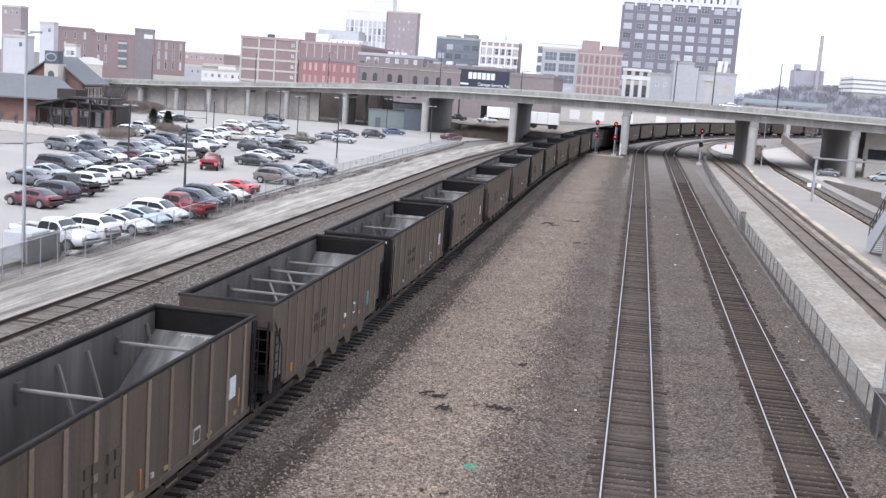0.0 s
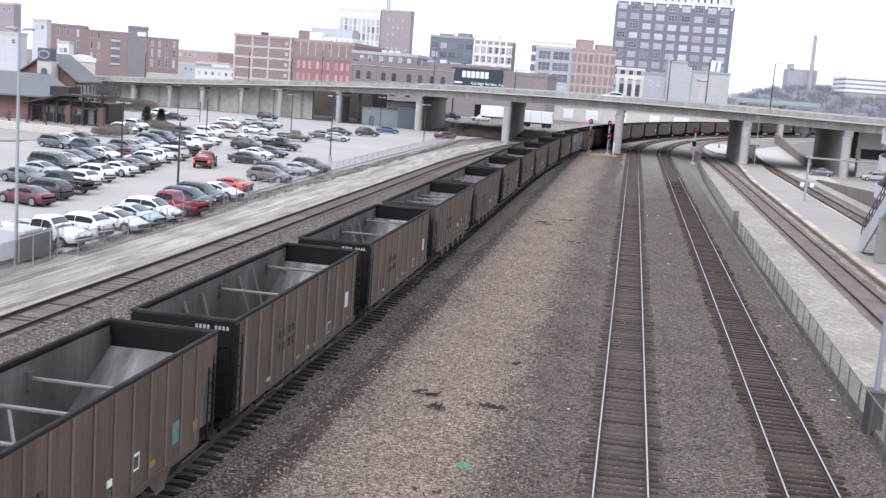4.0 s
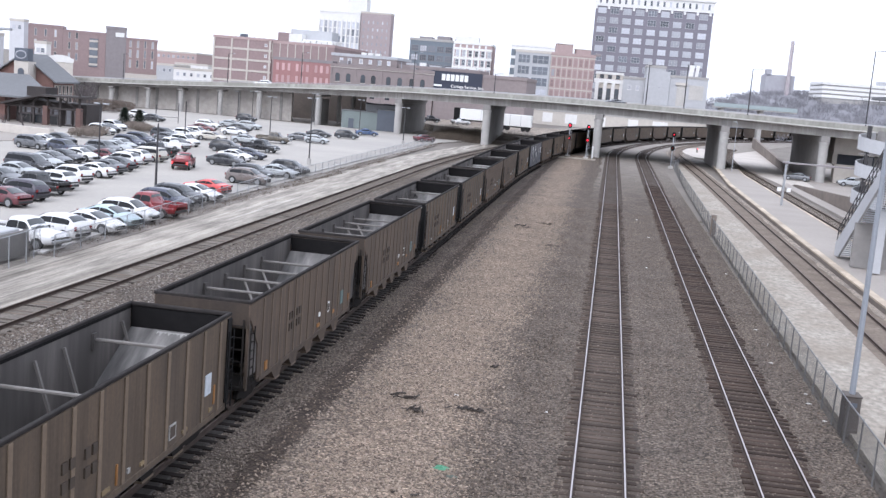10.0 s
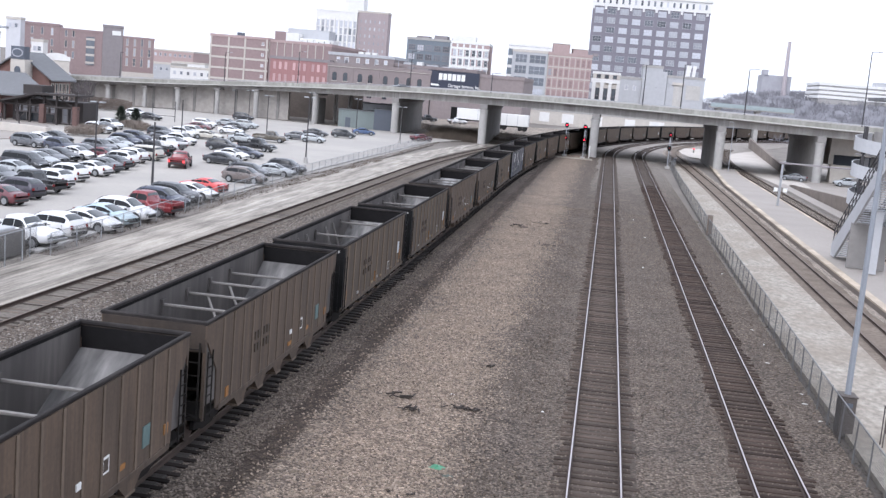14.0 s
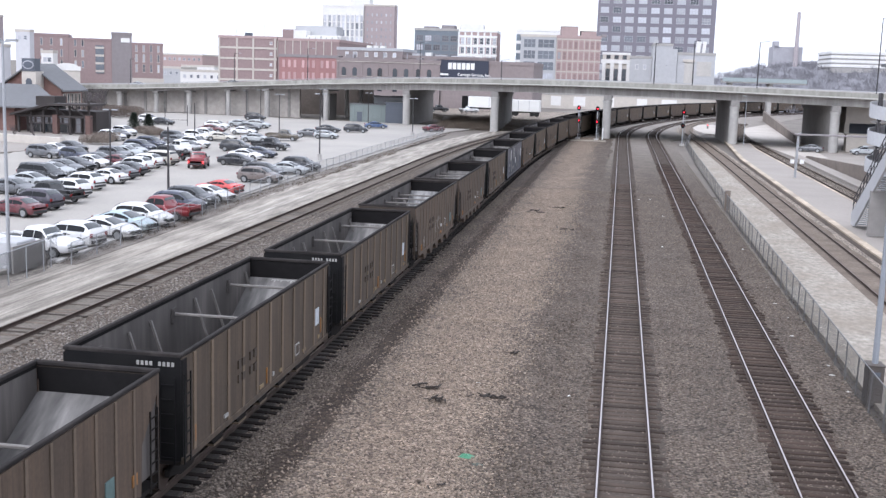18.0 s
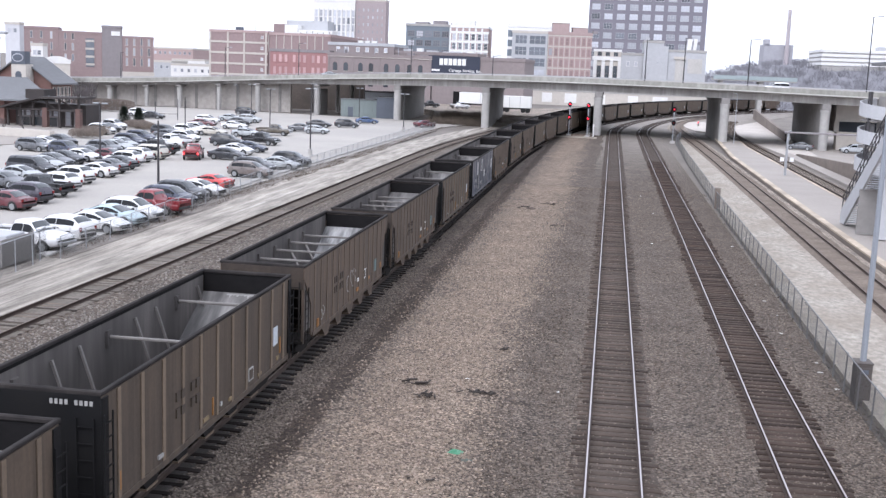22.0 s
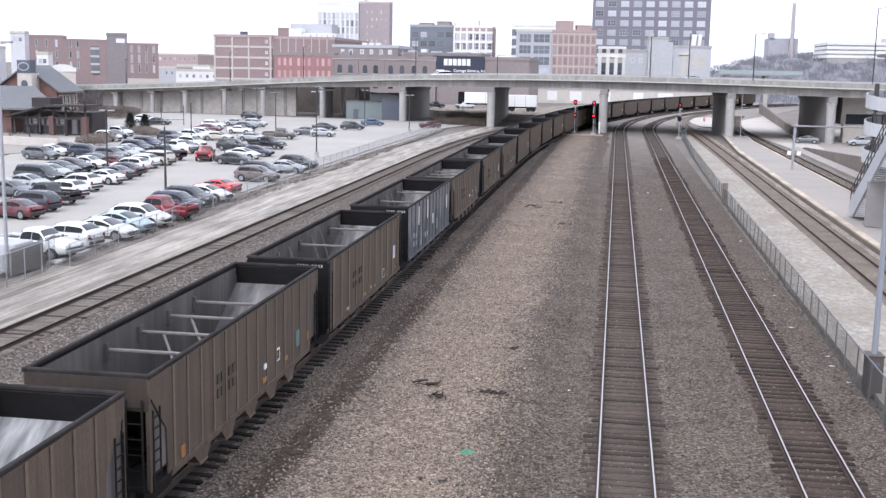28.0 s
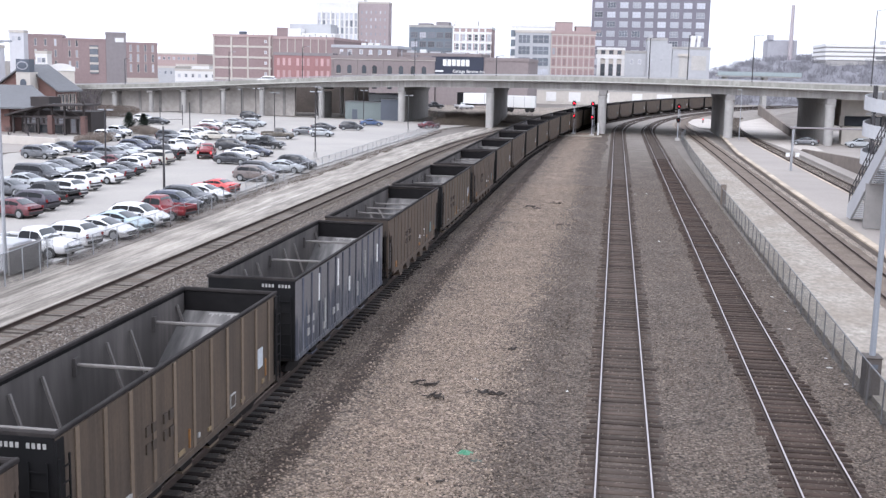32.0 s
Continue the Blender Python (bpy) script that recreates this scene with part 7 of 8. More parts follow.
solid("side_street", strip([(29, 80), (80, 50), (140, 110), (70, 200), (34, 262), (26, 240), (29.5, 180)], -0.28, -0.24), PLATFORM, "worn asphalt street beyond the tracks", "road", kind="structure")
solid("dirt_verge", strip([(26.6, 172), (31.5, 176), (33.5, 215), (40, 300), (52, 380), (30, 330), (25.4, 240), (25.6, 195)], -0.28, -0.22), PALE_SAND, "pale bare dirt beside the station track", "ground patch", kind="structure")
frame_gate = thing("platform_canopy", "grey steel canopy frame over the platform", "canopy", at=pose(0, 0, 0.3))
part("beam", Shape().box(19.6, 31.2, 130.6, 131.2, 4.78, 4.95), CORE, frame_gate, bevel=0.02)
for x in (20.0, 28.6):
    part("post", Shape().box(x - 0.11, x + 0.11, 130.7, 131.1, -0.5 if x > 24 else 0.0, 4.7), STEEL, frame_gate)
for x in (19.5, 20.55):
    part("sign", Shape().box(x - 0.22, x + 0.22, 130.4, 130.5, 1.6, 2.05), WHITE_PAINT, frame_gate, "small white sign")

STAIR_PALE = surface("pale_grey_steel", (0.46, 0.465, 0.48), 0.6, grain=(4, 0.08), stain=(0.5, 0.15))
stair = thing("footbridge_stair", "pale grey steel stair with dark railings on the platform", "stairs", at=pose(0, 0, 0.3))
x0, y0, rise, run = 18.0, 89.0, 8.2, 13.5
for dx, nm in ((0.0, "stringer"), (2.2, "stringer")):
    part(nm, Shape().prism([(y0 - 0.1, 0.0), (y0 - 1.4, 0.0), (y0 - run, rise - 0.7), (y0 - run, rise + 0.35), (y0, 0.9)], x0 + dx, x0 + dx + 0.16, "x"), STAIR_PALE, stair, "deep pale grey stringer")
for k in range(44):
    a = k / 44
    part("tread", Shape().box(x0 + 0.16, x0 + 2.2, y0 - 0.3 - run * a - 0.3, y0 - 0.3 - run * a, rise * a + 0.05, rise * a + 0.11), STEEL, stair)
for dx in (0.05, 2.25):
    for k in range(15):
        a = k / 14
        part("baluster", Shape().box(x0 + dx, x0 + dx + 0.06, y0 - 0.2 - run * a, y0 - 0.12 - run * a, rise * a + 0.6, rise * a + 2.0), POLE_DARK, stair)
    for o in (1.0, 1.5, 2.0):
        part("handrail", Shape().bar((x0 + dx + 0.03, y0 - 0.1, o), (x0 + dx + 0.03, y0 - run, rise + o), 0.05, 0.06), POLE_DARK, stair)
part("landing_wall", Shape().box(x0 - 0.1, x0 + 2.5, y0 - 6.5, y0 - 6.2, 0, 3.2), CONCRETE_DARK, stair)
part("support", Shape().box(x0 + 0.9, x0 + 1.4, y0 - 9.0, y0 - 8.4, 0, 4.4), STAIR_PALE, stair)

turret = thing("stair_tower", "open spiral ramp tower with pale curved parapets", "stair tower", at=pose(25.9, 112, -0.2))
for z0 in (3.5, 6.2, 8.7):
    rings = []
    for a in np.linspace(math.pi * 1.5, math.pi * 0.55, 12):
        c, s_ = math.cos(a), math.sin(a)
        drop = 0.9 * (a - math.pi * 1.5) / math.pi
        rings.append([(2.4 * c, 2.4 * s_, z0 - drop - 1.0), (2.28 * c, 2.28 * s_, z0 - drop - 1.0), (2.28 * c, 2.28 * s_, z0 - drop + 0.25), (2.4 * c, 2.4 * s_, z0 - drop + 0.25)])
    part("parapet", Shape().loft(rings), STAIR_PALE, turret, "pale curved parapet")
    part("ramp", Shape().tube((0, 0, z0 - 1.1), (0, 0, z0 - 0.95), 2.2, 16), CONCRETE_DARK, turret)
part("core", Shape().tube((0, 0, 0), (0, 0, 10.0), 0.7, 12), CONCRETE_DARK, turret, "dark concrete core")
for x, y in ((-1.7, -1.2), (1.8, 0.6), (-1.2, 1.6)):
    part("post", Shape().box(x - 0.14, x + 0.14, y - 0.14, y + 0.14, 0, 10.4), POLE_DARK, turret)
part("roof", Shape().box(-1.0, 9.0, -3.0, 3.4, 12.9, 13.2), ROOF_GREY, turret)
for x in (0.2, 4.6, 8.4):
    part("roof_post", Shape().box(x, x + 0.2, -1.0, -0.8, 0, 12.9), STEEL, turret)
part("screen", Shape().box(2.6, 9.0, -1.4, -1.3, 8.0, 12.6), CHARCOAL, turret, "dark glazed screen")
solid("walkway", strip([(26.0, 96), (28.0, 96), (27.6, 178), (26.0, 171)], -0.28, -0.02), PLATFORM, "grey concrete walkway beside the station track", "walkway", kind="structure")
solid("boundary_wall", Shape().prism([(96, -0.25), (176, -0.25), (174, 0.1), (128, 1.9), (96, 2.3)], 28.1, 28.6, "x"), BANK_BROWN, "brown weathered sloping wall behind the walkway", "wall", kind="structure")
solid("abutment", Shape().box(37.6, 62, 195, 197, -0.3, 2.75).box(37.4, 62, 196, 206, 4.5, 7.3).box(37.4, 38.2, 196.6, 206, 2.7, 4.6), STONE, "rough pale stone abutment with a dark slot", "abutment", kind="structure")
solid("screen_wall", Shape().box(38.2, 62, 201, 201.4, 2.6, 4.6), CHARCOAL, "dark panel set back in the abutment's slot", "wall", kind="structure")


# ---- the old depot, sheds and trailers ----
depot = thing("railway_depot", "old brick depot with grey gabled roofs and a porch", "station building", at=pose(0, 0, -0.1))


def gable(x0, x1, y0, y1, eave, ridge, wall_mat, name):
    """A hall with its gable towards the car park."""
    xm = (x0 + x1) / 2
    w = part("wall", Shape().prism([(x0, -0.2), (x1, -0.2), (x1, eave), (xm, ridge - 0.15), (x0, eave)], y0, y1, "y"), wall_mat, depot)
    for s, xe in ((-1, x0), (1, x1)):
        part("roof", Shape().hexa([(xm, y0 - 0.6, ridge - 0.12), (xe + s * 0.8, y0 - 0.6, eave - 0.5), (xe + s * 0.8, y1 + 0.6, eave - 0.5), (xm, y1 + 0.6, ridge - 0.12),
                                   (xm, y0 - 0.6, ridge + 0.12), (xe + s * 0.8, y0 - 0.6, eave - 0.26), (xe + s * 0.8, y1 + 0.6, eave - 0.26), (xm, y1 + 0.6, ridge + 0.12)]),
             ROOF_GREY, depot, "grey shingled roof")
    return w


hall = gable(-98.4, -88.2, 167, 174, 6.4, 10.1, DEPOT_BRICK, "hall")
windows(hall, spread(167.4, 173.6, 5), 2.9, 1, 3, 0.8, 2.7, STONE, GLASS, "sash", x=-88.2, side="right")
wing = part("wall", Shape().prism([(157.2, -0.2), (163, -0.2), (163, 6.5), (157.2, 3.9)], -114, -90.6, "x"), DEPOT_BRICK, depot)
part("roof", Shape().hexa([(-114.4, 155.4, 3.35), (-81.4, 155.4, 3.7), (-90.2, 163.4, 6.7), (-114.4, 163.4, 6.7), (-114.4, 155.4, 3.6), (-81.4, 155.4, 3.95), (-90.2, 163.4, 7.0), (-114.4, 163.4, 7.0)]),
     ROOF_GREY, depot, "grey shingled lean-to roof")
part("dormer", Shape().box(-86.4, -83.4, 155.9, 159.5, 4.0, 5.5), PORCH, depot, "dark slatted dormer")
porch = part("porch_roof", Shape().prism([(-89.4, 2.9), (-83.4, 4.5), (-76.6, 4.65), (-76.6, 4.4), (-83.4, 4.2), (-89.4, 2.6)], 153.6, 158.6, "y"), PORCH, depot, "dark porch roof")
for x in (-88.6, -86.6, -84.6, -82.4, -80.4, -77.4):
    part("porch_post", Shape().box(x - 0.14, x + 0.14, 154.6, 154.9, -0.2, 2.75 + (x + 89) * 0.2), PORCH, depot, "dark timber post")
part("porch_beam", Shape().box(-89.0, -77.0, 154.55, 154.95, 2.45, 2.75), PORCH, depot)
for a, b in (((-88.5, 2.7), (-84.5, 3.9)), ((-85.5, 2.7), (-83.6, 4.1)), ((-81.0, 2.7), (-83.0, 4.1)), ((-78, 2.8), (-80.5, 4.2))):
    part("truss", Shape().bar((a[0], 154.75, a[1]), (b[0], 154.75, b[1]), 0.16, 0.18), PORCH, depot)
shop = part("shop_front", Shape().box(-88.6, -77.4, 157.0, 162, -0.2, 3.4), PORCH, depot)
windows(shop, spread(-88.2, -81.6, 6), 1.55, 1, 2, 0.9, 0.95, CORE, GLASS_PALE, "sash", y=157.0)
windows(shop, spread(-88.2, -81.6, 3), 0.1, 1, 2, 1.7, 1.35, CORE, GLASS, "plain", y=157.0)
windows(shop, [-80.2, -78.8], 0.3, 1, 2, 0.9, 2.2, CORE, GLASS, "sash", y=157.0, pale=0.3)
for x in (-82.6, -77.4):
    part("brick_pier", Shape().box(x - 0.38, x + 0.38, 154.3, 155.1, -0.2, 2.9), BRICK_PIER, depot, "dark red brick pier")
belfry = part("clock_tower", Shape().box(-93.5, -91.1, 164.6, 167, 0, 9.0), STONE, depot, "tan stone clock tower")
part("arch", Shape().prism([(-92.8, 5.6), (-91.8, 5.6)] + [(-92.3 + 0.5 * math.cos(a), 7.4 + 0.5 * math.sin(a)) for a in np.linspace(0, math.pi, 8)], 164.5, 164.62, "y"), CHARCOAL, belfry)
sign = part("sign", Shape().box(-93.4, -91.2, 164.5, 166.2, 9.0, 11.0), CHARCOAL, depot, "dark sign box with a pale oval")
part("sign_face", Shape().prism([(-92.3 + 0.95 * math.cos(a), 10.0 + 0.68 * math.sin(a)) for a in np.linspace(0, 2 * math.pi, 20)[:-1]], 164.42, 164.5, "y"), GLASS_PALE, sign)
part("sign_face", Shape().prism([(-92.3 + 0.78 * math.cos(a), 10.0 + 0.5 * math.sin(a)) for a in np.linspace(0, 2 * math.pi, 20)[:-1]], 164.38, 164.42, "y"), CHARCOAL, sign)
part("parapet_wall", strip([(-98, 141), (-70.5, 133), (-70.2, 133.6), (-97.7, 141.8)], -0.2, 1.1), STONE, depot, "low tan stone wall")

arch_hall, aw = block("tan brick hall with a white curved gable", -124.2, 232, 5.6, 4, 8.8, STONE, 27, TERRACOTTA)
part("curved_gable", Shape().prism([(2.8 + 2.5 * math.cos(a), 9.2 + 0.9 * math.sin(a)) for a in np.linspace(0, math.pi, 12)], -0.2, 0.2, "y"), TERRACOTTA, arch_hall)
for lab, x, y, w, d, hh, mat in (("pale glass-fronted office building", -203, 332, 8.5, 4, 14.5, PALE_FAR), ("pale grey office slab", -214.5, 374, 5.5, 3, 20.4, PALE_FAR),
                                 ("haze-tinted brown tower block far away", -276, 450, 9.0, 6, 28.4, BRICK_FLANK), ("white flat-roofed hall behind the depot", -185, 338, 4.0, 3, 13.0, TERRACOTTA),
                                 ("haze-tinted brick factory far away", -256, 600, 24, 30, 15.4, BRICK_TAN), ("pale low warehouse far away", -228, 560, 18, 20, 9.5, TERRACOTTA),
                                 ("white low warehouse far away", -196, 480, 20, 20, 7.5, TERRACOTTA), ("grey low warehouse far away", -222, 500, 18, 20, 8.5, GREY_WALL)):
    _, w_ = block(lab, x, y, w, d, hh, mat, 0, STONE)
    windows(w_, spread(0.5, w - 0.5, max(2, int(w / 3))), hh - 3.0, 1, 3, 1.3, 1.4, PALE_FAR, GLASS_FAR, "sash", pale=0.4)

def shed(x, y, w, d, h, mat, label, z=-0.2):
    root = thing("shed", label, "shed", "sheds", at=pose(x, y, z))
    wl_ = part("wall", Shape().box(0, w, 0, d, 0, h), mat, root)
    part("roof", Shape().box(-0.2, w + 0.2, -0.2, d + 0.2, h, h + 0.15), ROOF_GREY, root)
    n = int(w / 0.9)
    for k in range(n):
        part("seam", Shape().box(w * k / n, w * k / n + 0.06, -0.04, 0.0, 0, h), mat, wl_)
    part("door", Shape().box(w * 0.2, w * 0.2 + 1.1, -0.06, -0.03, 0, min(2.1, h - 0.2)), CHARCOAL, root)
    return root


SHED_GREEN = surface("grey_green_metal_siding", (0.20, 0.235, 0.23), 0.7, grain=(3, 0.15), stain=(0.4, 0.2))
shed(-56.6, 231.0, 7.8, 4.0, 3.7, SHED_GREEN, "grey-green metal shed under the viaduct")
shed(-53.0, 238.0, 9.0, 5.0, 5.2, GREY_WALL, "pale grey metal shed under the viaduct")
shed(-48.6, 229.6, 4.6, 4.4, 4.4, CHARCOAL, "dark metal shed under the viaduct")


def trailer(x, y, z, n_doors, label, turn=0.0, length=7.6):
    root = thing("box_trailer", label, "trailer", "box trailers", at=pose(x, y, z, 0, 0, turn))
    body = part("box", Shape().box(0, length, 0, 2.5, 1.1, 3.8), WHITE_PAINT, root, "white box body", bevel=0.04)
    for k in range(n_doors):
        part("post", Shape().box(length * (k + 0.97) / n_doors, length * (k + 0.97) / n_doors + 0.1, -0.03, 0.0, 1.15, 3.75), GREY_WALL, body)
    part("chassis", Shape().box(0.2, length - 0.2, 0.7, 1.8, 0.8, 1.1), BLACK, root)
    for xx in (0.8, 1.9, length - 1.9, length - 0.8):
        for yy in (0.15, 2.35):
            part("tyre", shared("truck_tyre", lambda: Shape().tube((0, -0.12, 0), (0, 0.12, 0), 0.5, 14).mesh("tyre", TYRE, 0.03)), TYRE, root, at=pose(xx, yy, 0.5))
    return root


solid("loading_yard", strip([(-40, 252), (-14.6, 240), (-12.4, 246), (-4.5, 300), (-60, 300)], -0.28, 1.1), FILL, "raised pale concrete loading yard", "yard", kind="structure")
trailer(-26.2, 262, 1.1, 3, "white box trailer parked on the loading yard")
trailer(-38.2, 281, 1.1, 2, "white box trailer parked behind the viaduct", 0, 11.0)
vehicle("pickup", "black", -44.2, 271.0, -60, 1.1, "black pickup parked behind the viaduct")
vehicle("pickup", "white", -36.6, 271.4, -42, 1.1, "white pickup parked behind the viaduct")
lowhall, lhw = block("low tan warehouse beyond the tracks", -30, 384, 62.0, 10, 4.6, STONE, 0, CONCRETE)
for c, wdt in ((8.0, 3.4), (16.0, 4.0), (26.0, 3.4), (37, 3.4), (46, 5.0)):
    part("loading_door", Shape().box(c - wdt / 2, c + wdt / 2, -0.1, 0.0, 0.6, 3.8), TERRACOTTA, lhw, "white loading door")

# ---- street lights on the viaduct and poles beyond ----
def road_lamp(x, y, z0, z1, label, lean=0.0):
    root = thing("street_lamp", label, "street lamp", "street lamps", at=pose(x, y, z0))
    part("pole", Shape().tube((0, 0, 0), (lean, 0, z1 - z0), 0.12, 8, 0.07), POLE_DARK, root)
    arm = part("arm", Shape().bar((lean, 0, z1 - z0 - 0.1), (lean + 1.2, 0, z1 - z0 + 0.1), 0.07, 0.07), POLE_DARK, root)
    part("lamp_head", Shape().box(lean + 1.0, lean + 1.6, -0.15, 0.15, z1 - z0, z1 - z0 + 0.14), STEEL, arm, bevel=0.03)
    return root


for px, top in ((40.3, 21.5), (44.6, 20.6), (22.5, 17.5), (12.0, 17.5), (5.5, 17.0), (-23.5, 13.5), (-42.0, 16.8), (-70.0, 15.0), (-88.0, 13.5), (-114.0, 11.5)):
    zz = float(np.interp(-px, [-p.x for p in LINE], [p.z for p in LINE])) - 0.9
    yy = float(np.interp(-px, [-p.x for p in LINE], [p.y for p in LINE]))
    road_lamp(px, yy + (1.0 if px > -20 else 9.0), zz, top, "dark street lamp on the viaduct")

# ---- hills, stack and car park deck in the distance ----
def hill(name, x0, x1, y0, y1, n, m, top, label, mat, seed):
    xs, ys = np.meshgrid(np.linspace(x0, x1, n), np.linspace(y0, y1, m))
    u, v = (xs - x0) / (x1 - x0), (ys - y0) / (y1 - y0)
    rough = np.array([[noise.fractal(Vector((a * 0.02, b * 0.02, seed)), 1.0, 2.0, 4) for a in xs[0]] for b in ys[:, 0]])
    shape = np.clip(u * 9, 0, 1) ** 0.7 * np.clip((1 - u) * 6, 0, 1) * np.sin(np.clip(v * 1.15, 0, 1) * math.pi / 2)
    zz = -0.6 + shape * (top * (0.55 + 0.45 * np.clip(u * 2.2, 0, 1)) + rough * 2.0)
    i = np.arange((m - 1) * (n - 1))
    a = i // (n - 1) * n + i % (n - 1)
    ob = tagged(new(name, raw_mesh(name, np.stack([xs, ys, zz], -1).reshape(-1, 3), np.stack([a, a + 1, a + n + 1, a + n], -1), mat)), label, "hill", kind="structure")
    return xs, ys, zz, ob


# Paler and bluer than near twigs: distance haze sits in both colours.
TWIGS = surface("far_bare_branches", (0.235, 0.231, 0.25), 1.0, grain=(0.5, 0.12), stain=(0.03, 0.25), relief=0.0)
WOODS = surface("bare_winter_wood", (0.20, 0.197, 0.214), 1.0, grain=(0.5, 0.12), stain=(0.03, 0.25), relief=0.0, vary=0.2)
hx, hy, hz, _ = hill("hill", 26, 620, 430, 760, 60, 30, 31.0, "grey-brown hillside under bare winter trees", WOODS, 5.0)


# The wooded hill wears the haze-pale colour instead of a wood's own.
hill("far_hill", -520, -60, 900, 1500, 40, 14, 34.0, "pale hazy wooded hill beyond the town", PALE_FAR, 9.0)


def thicket(name, label, spots, size, mat, seed, blades=5):
    """Bare woods: many thin upright twig clumps, one mesh."""
    rnd = np.random.RandomState(seed)
    n = len(spots)
    verts, faces = [], []
    base = np.repeat(spots, blades, axis=0)
    k = len(base)
    ang, tilt = rnd.uniform(0, 2 * np.pi, k), rnd.normal(0, 0.35, k)
    hgt = size * rnd.uniform(0.5, 1.2, k)
    wid = size * rnd.uniform(0.012, 0.05, k)
    off = rnd.normal(0, size * 0.35, (k, 2))
    c, s = np.cos(ang), np.sin(ang)
    bx, by, bz = base[:, 0] + off[:, 0], base[:, 1] + off[:, 1], base[:, 2]
    lo = rnd.uniform(0.0, 0.6, k) * hgt
    p0 = np.stack([bx - c * wid, by - s * wid, bz + lo], -1)
    p1 = np.stack([bx + c * wid, by + s * wid, bz + lo], -1)
    p2 = np.stack([bx + np.sin(tilt) * hgt + c * wid * 0.5, by + s * wid * 0.5, bz + hgt], -1)
    p3 = np.stack([bx + np.sin(tilt) * hgt - c * wid * 0.5, by - s * wid * 0.5, bz + hgt], -1)
    v = np.stack([p0, p1, p2, p3], 1).reshape(-1, 3)
    f = np.arange(4 * k).reshape(-1, 4)
    return tagged(new(name, raw_mesh(name, v, f, mat)), label, "woods", kind="stuff")


rs = np.random.RandomState(3)
pick = rs.randint(0, hx.size, 5200)
spots = np.stack([hx.ravel()[pick] + rs.uniform(-6, 6, 5200), hy.ravel()[pick] + rs.uniform(-7, 7, 5200), hz.ravel()[pick] - 0.5], -1)
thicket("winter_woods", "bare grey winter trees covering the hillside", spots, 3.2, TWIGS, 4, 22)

deck = thing("parking_garage", "white concrete parking garage on the hill", "parking garage", at=pose(104, 596, 10))
part("wall", Shape().box(0.5, 60, 0.4, 40, -12, 16.3), CONCRETE, deck, "shaded grey parking decks")
for k in range(4):
    part("parapet", Shape().box(0, 60.5, 0, 40.5, 9.4 + k * 2.2, 10.8 + k * 2.2), TERRACOTTA, deck, "white concrete parapet")
part("stair_head", Shape().box(27.5, 33.5, 1, 8, 17, 19.4), GREY_WALL, deck)
POWER = surface("grey_power_house_wall", (0.40, 0.395, 0.42), 0.9, grain=(0.6, 0.12), stain=(0.08, 0.2), relief=0.1)
STACK = surface("grey_pink_brick", (0.43, 0.385, 0.395), 0.9, grain=(0.6, 0.12), stain=(0.08, 0.15), relief=0.1)
stack = thing("chimney_stack", "tall grey brick chimney on a power house", "chimney", at=pose(101.8, 700, 10))
part("shaft", Shape().tube((0, 0, 0), (0, 0, 42.5), 1.5, 16, 1.0), STACK, stack, "grey-pink brick shaft")
part("power_house", Shape().box(-13, 4, 2, 24, -8, 22), POWER, stack, "pale grey power house")
part("annex", Shape().box(-13, -10, 1, 10, 22, 25), POWER, stack)
TEAL = surface("teal_painted_steel", (0.33, 0.385, 0.39), 0.6, grain=(1, 0.1), stain=(0.1, 0.15))
span = thing("steel_bridge", "distant teal steel road bridge", "bridge", at=pose(33, 384, 0))
part("deck", Shape().box(0, 27, 0, 8, 10.2, 11.0), CONCRETE, span)
part("girder", Shape().box(0, 27, -0.2, 0, 10.6, 11.9), TEAL, span, "teal steel girder")
for k in range(2):
    part("pier", Shape().box(2 + k * 13, 3.4 + k * 13, 1, 7, -0.5, 10.6), CONCRETE, span)
solid("boundary_wall", Shape().hexa([(32.2, 214, -0.3), (32.8, 214, -0.3), (40.8, 330, -0.3), (40.2, 330, -0.3), (32.2, 214, 1.2), (32.8, 214, 1.2), (40.8, 330, 2.6), (40.2, 330, 2.6)]), BANK_BROWN,
      "low brown wall running back under the viaduct", "wall", kind="structure")
backdrop_wall = Shape().box(46, 120, 236, 237, -0.3, 5.2)
solid("retaining_wall", backdrop_wall, CONCRETE_PALE, "pale stone retaining wall beyond the street", "wall", kind="structure")

# ---- planting by the depot ----
def pine(x, y, h, label):
    root = thing("pine_tree", label, "pine tree", "pine trees", at=pose(x, y, -0.1))
    part("trunk", Shape().tube((0, 0, 0), (0, 0, h * 0.9), 0.12, 8, 0.03), BRICK_DARK, root)
    rnd = np.random.RandomState(int(abs(x * 10)))
    k = 1700
    zz = rnd.uniform(0.12, 1.0, k) ** 0.9 * h
    rad = (1 - zz / h) ** 0.75 * h * 0.42 * rnd.uniform(0.35, 1.1, k) + 0.08
    a = rnd.uniform(0, 2 * np.pi, k)
    p = np.stack([rad * np.cos(a), rad * np.sin(a), zz], -1)
    d = np.stack([np.cos(a), np.sin(a), rnd.uniform(-0.3, 0.5, k)], -1) * 0.32
    side = np.stack([-np.sin(a), np.cos(a), np.zeros(k)], -1) * 0.15
    v = np.stack([p - side, p + side, p + d], 1).reshape(-1, 3)
    ob = new("crown", raw_mesh("crown", v, np.arange(3 * k).reshape(-1, 3), PINE))
    ob.parent = root
    return root


pine(-76.4, 168, 3.0, "small dark pine beside the car park")
pine(-74.2, 168.6, 2.8, "small dark pine beside the car park")


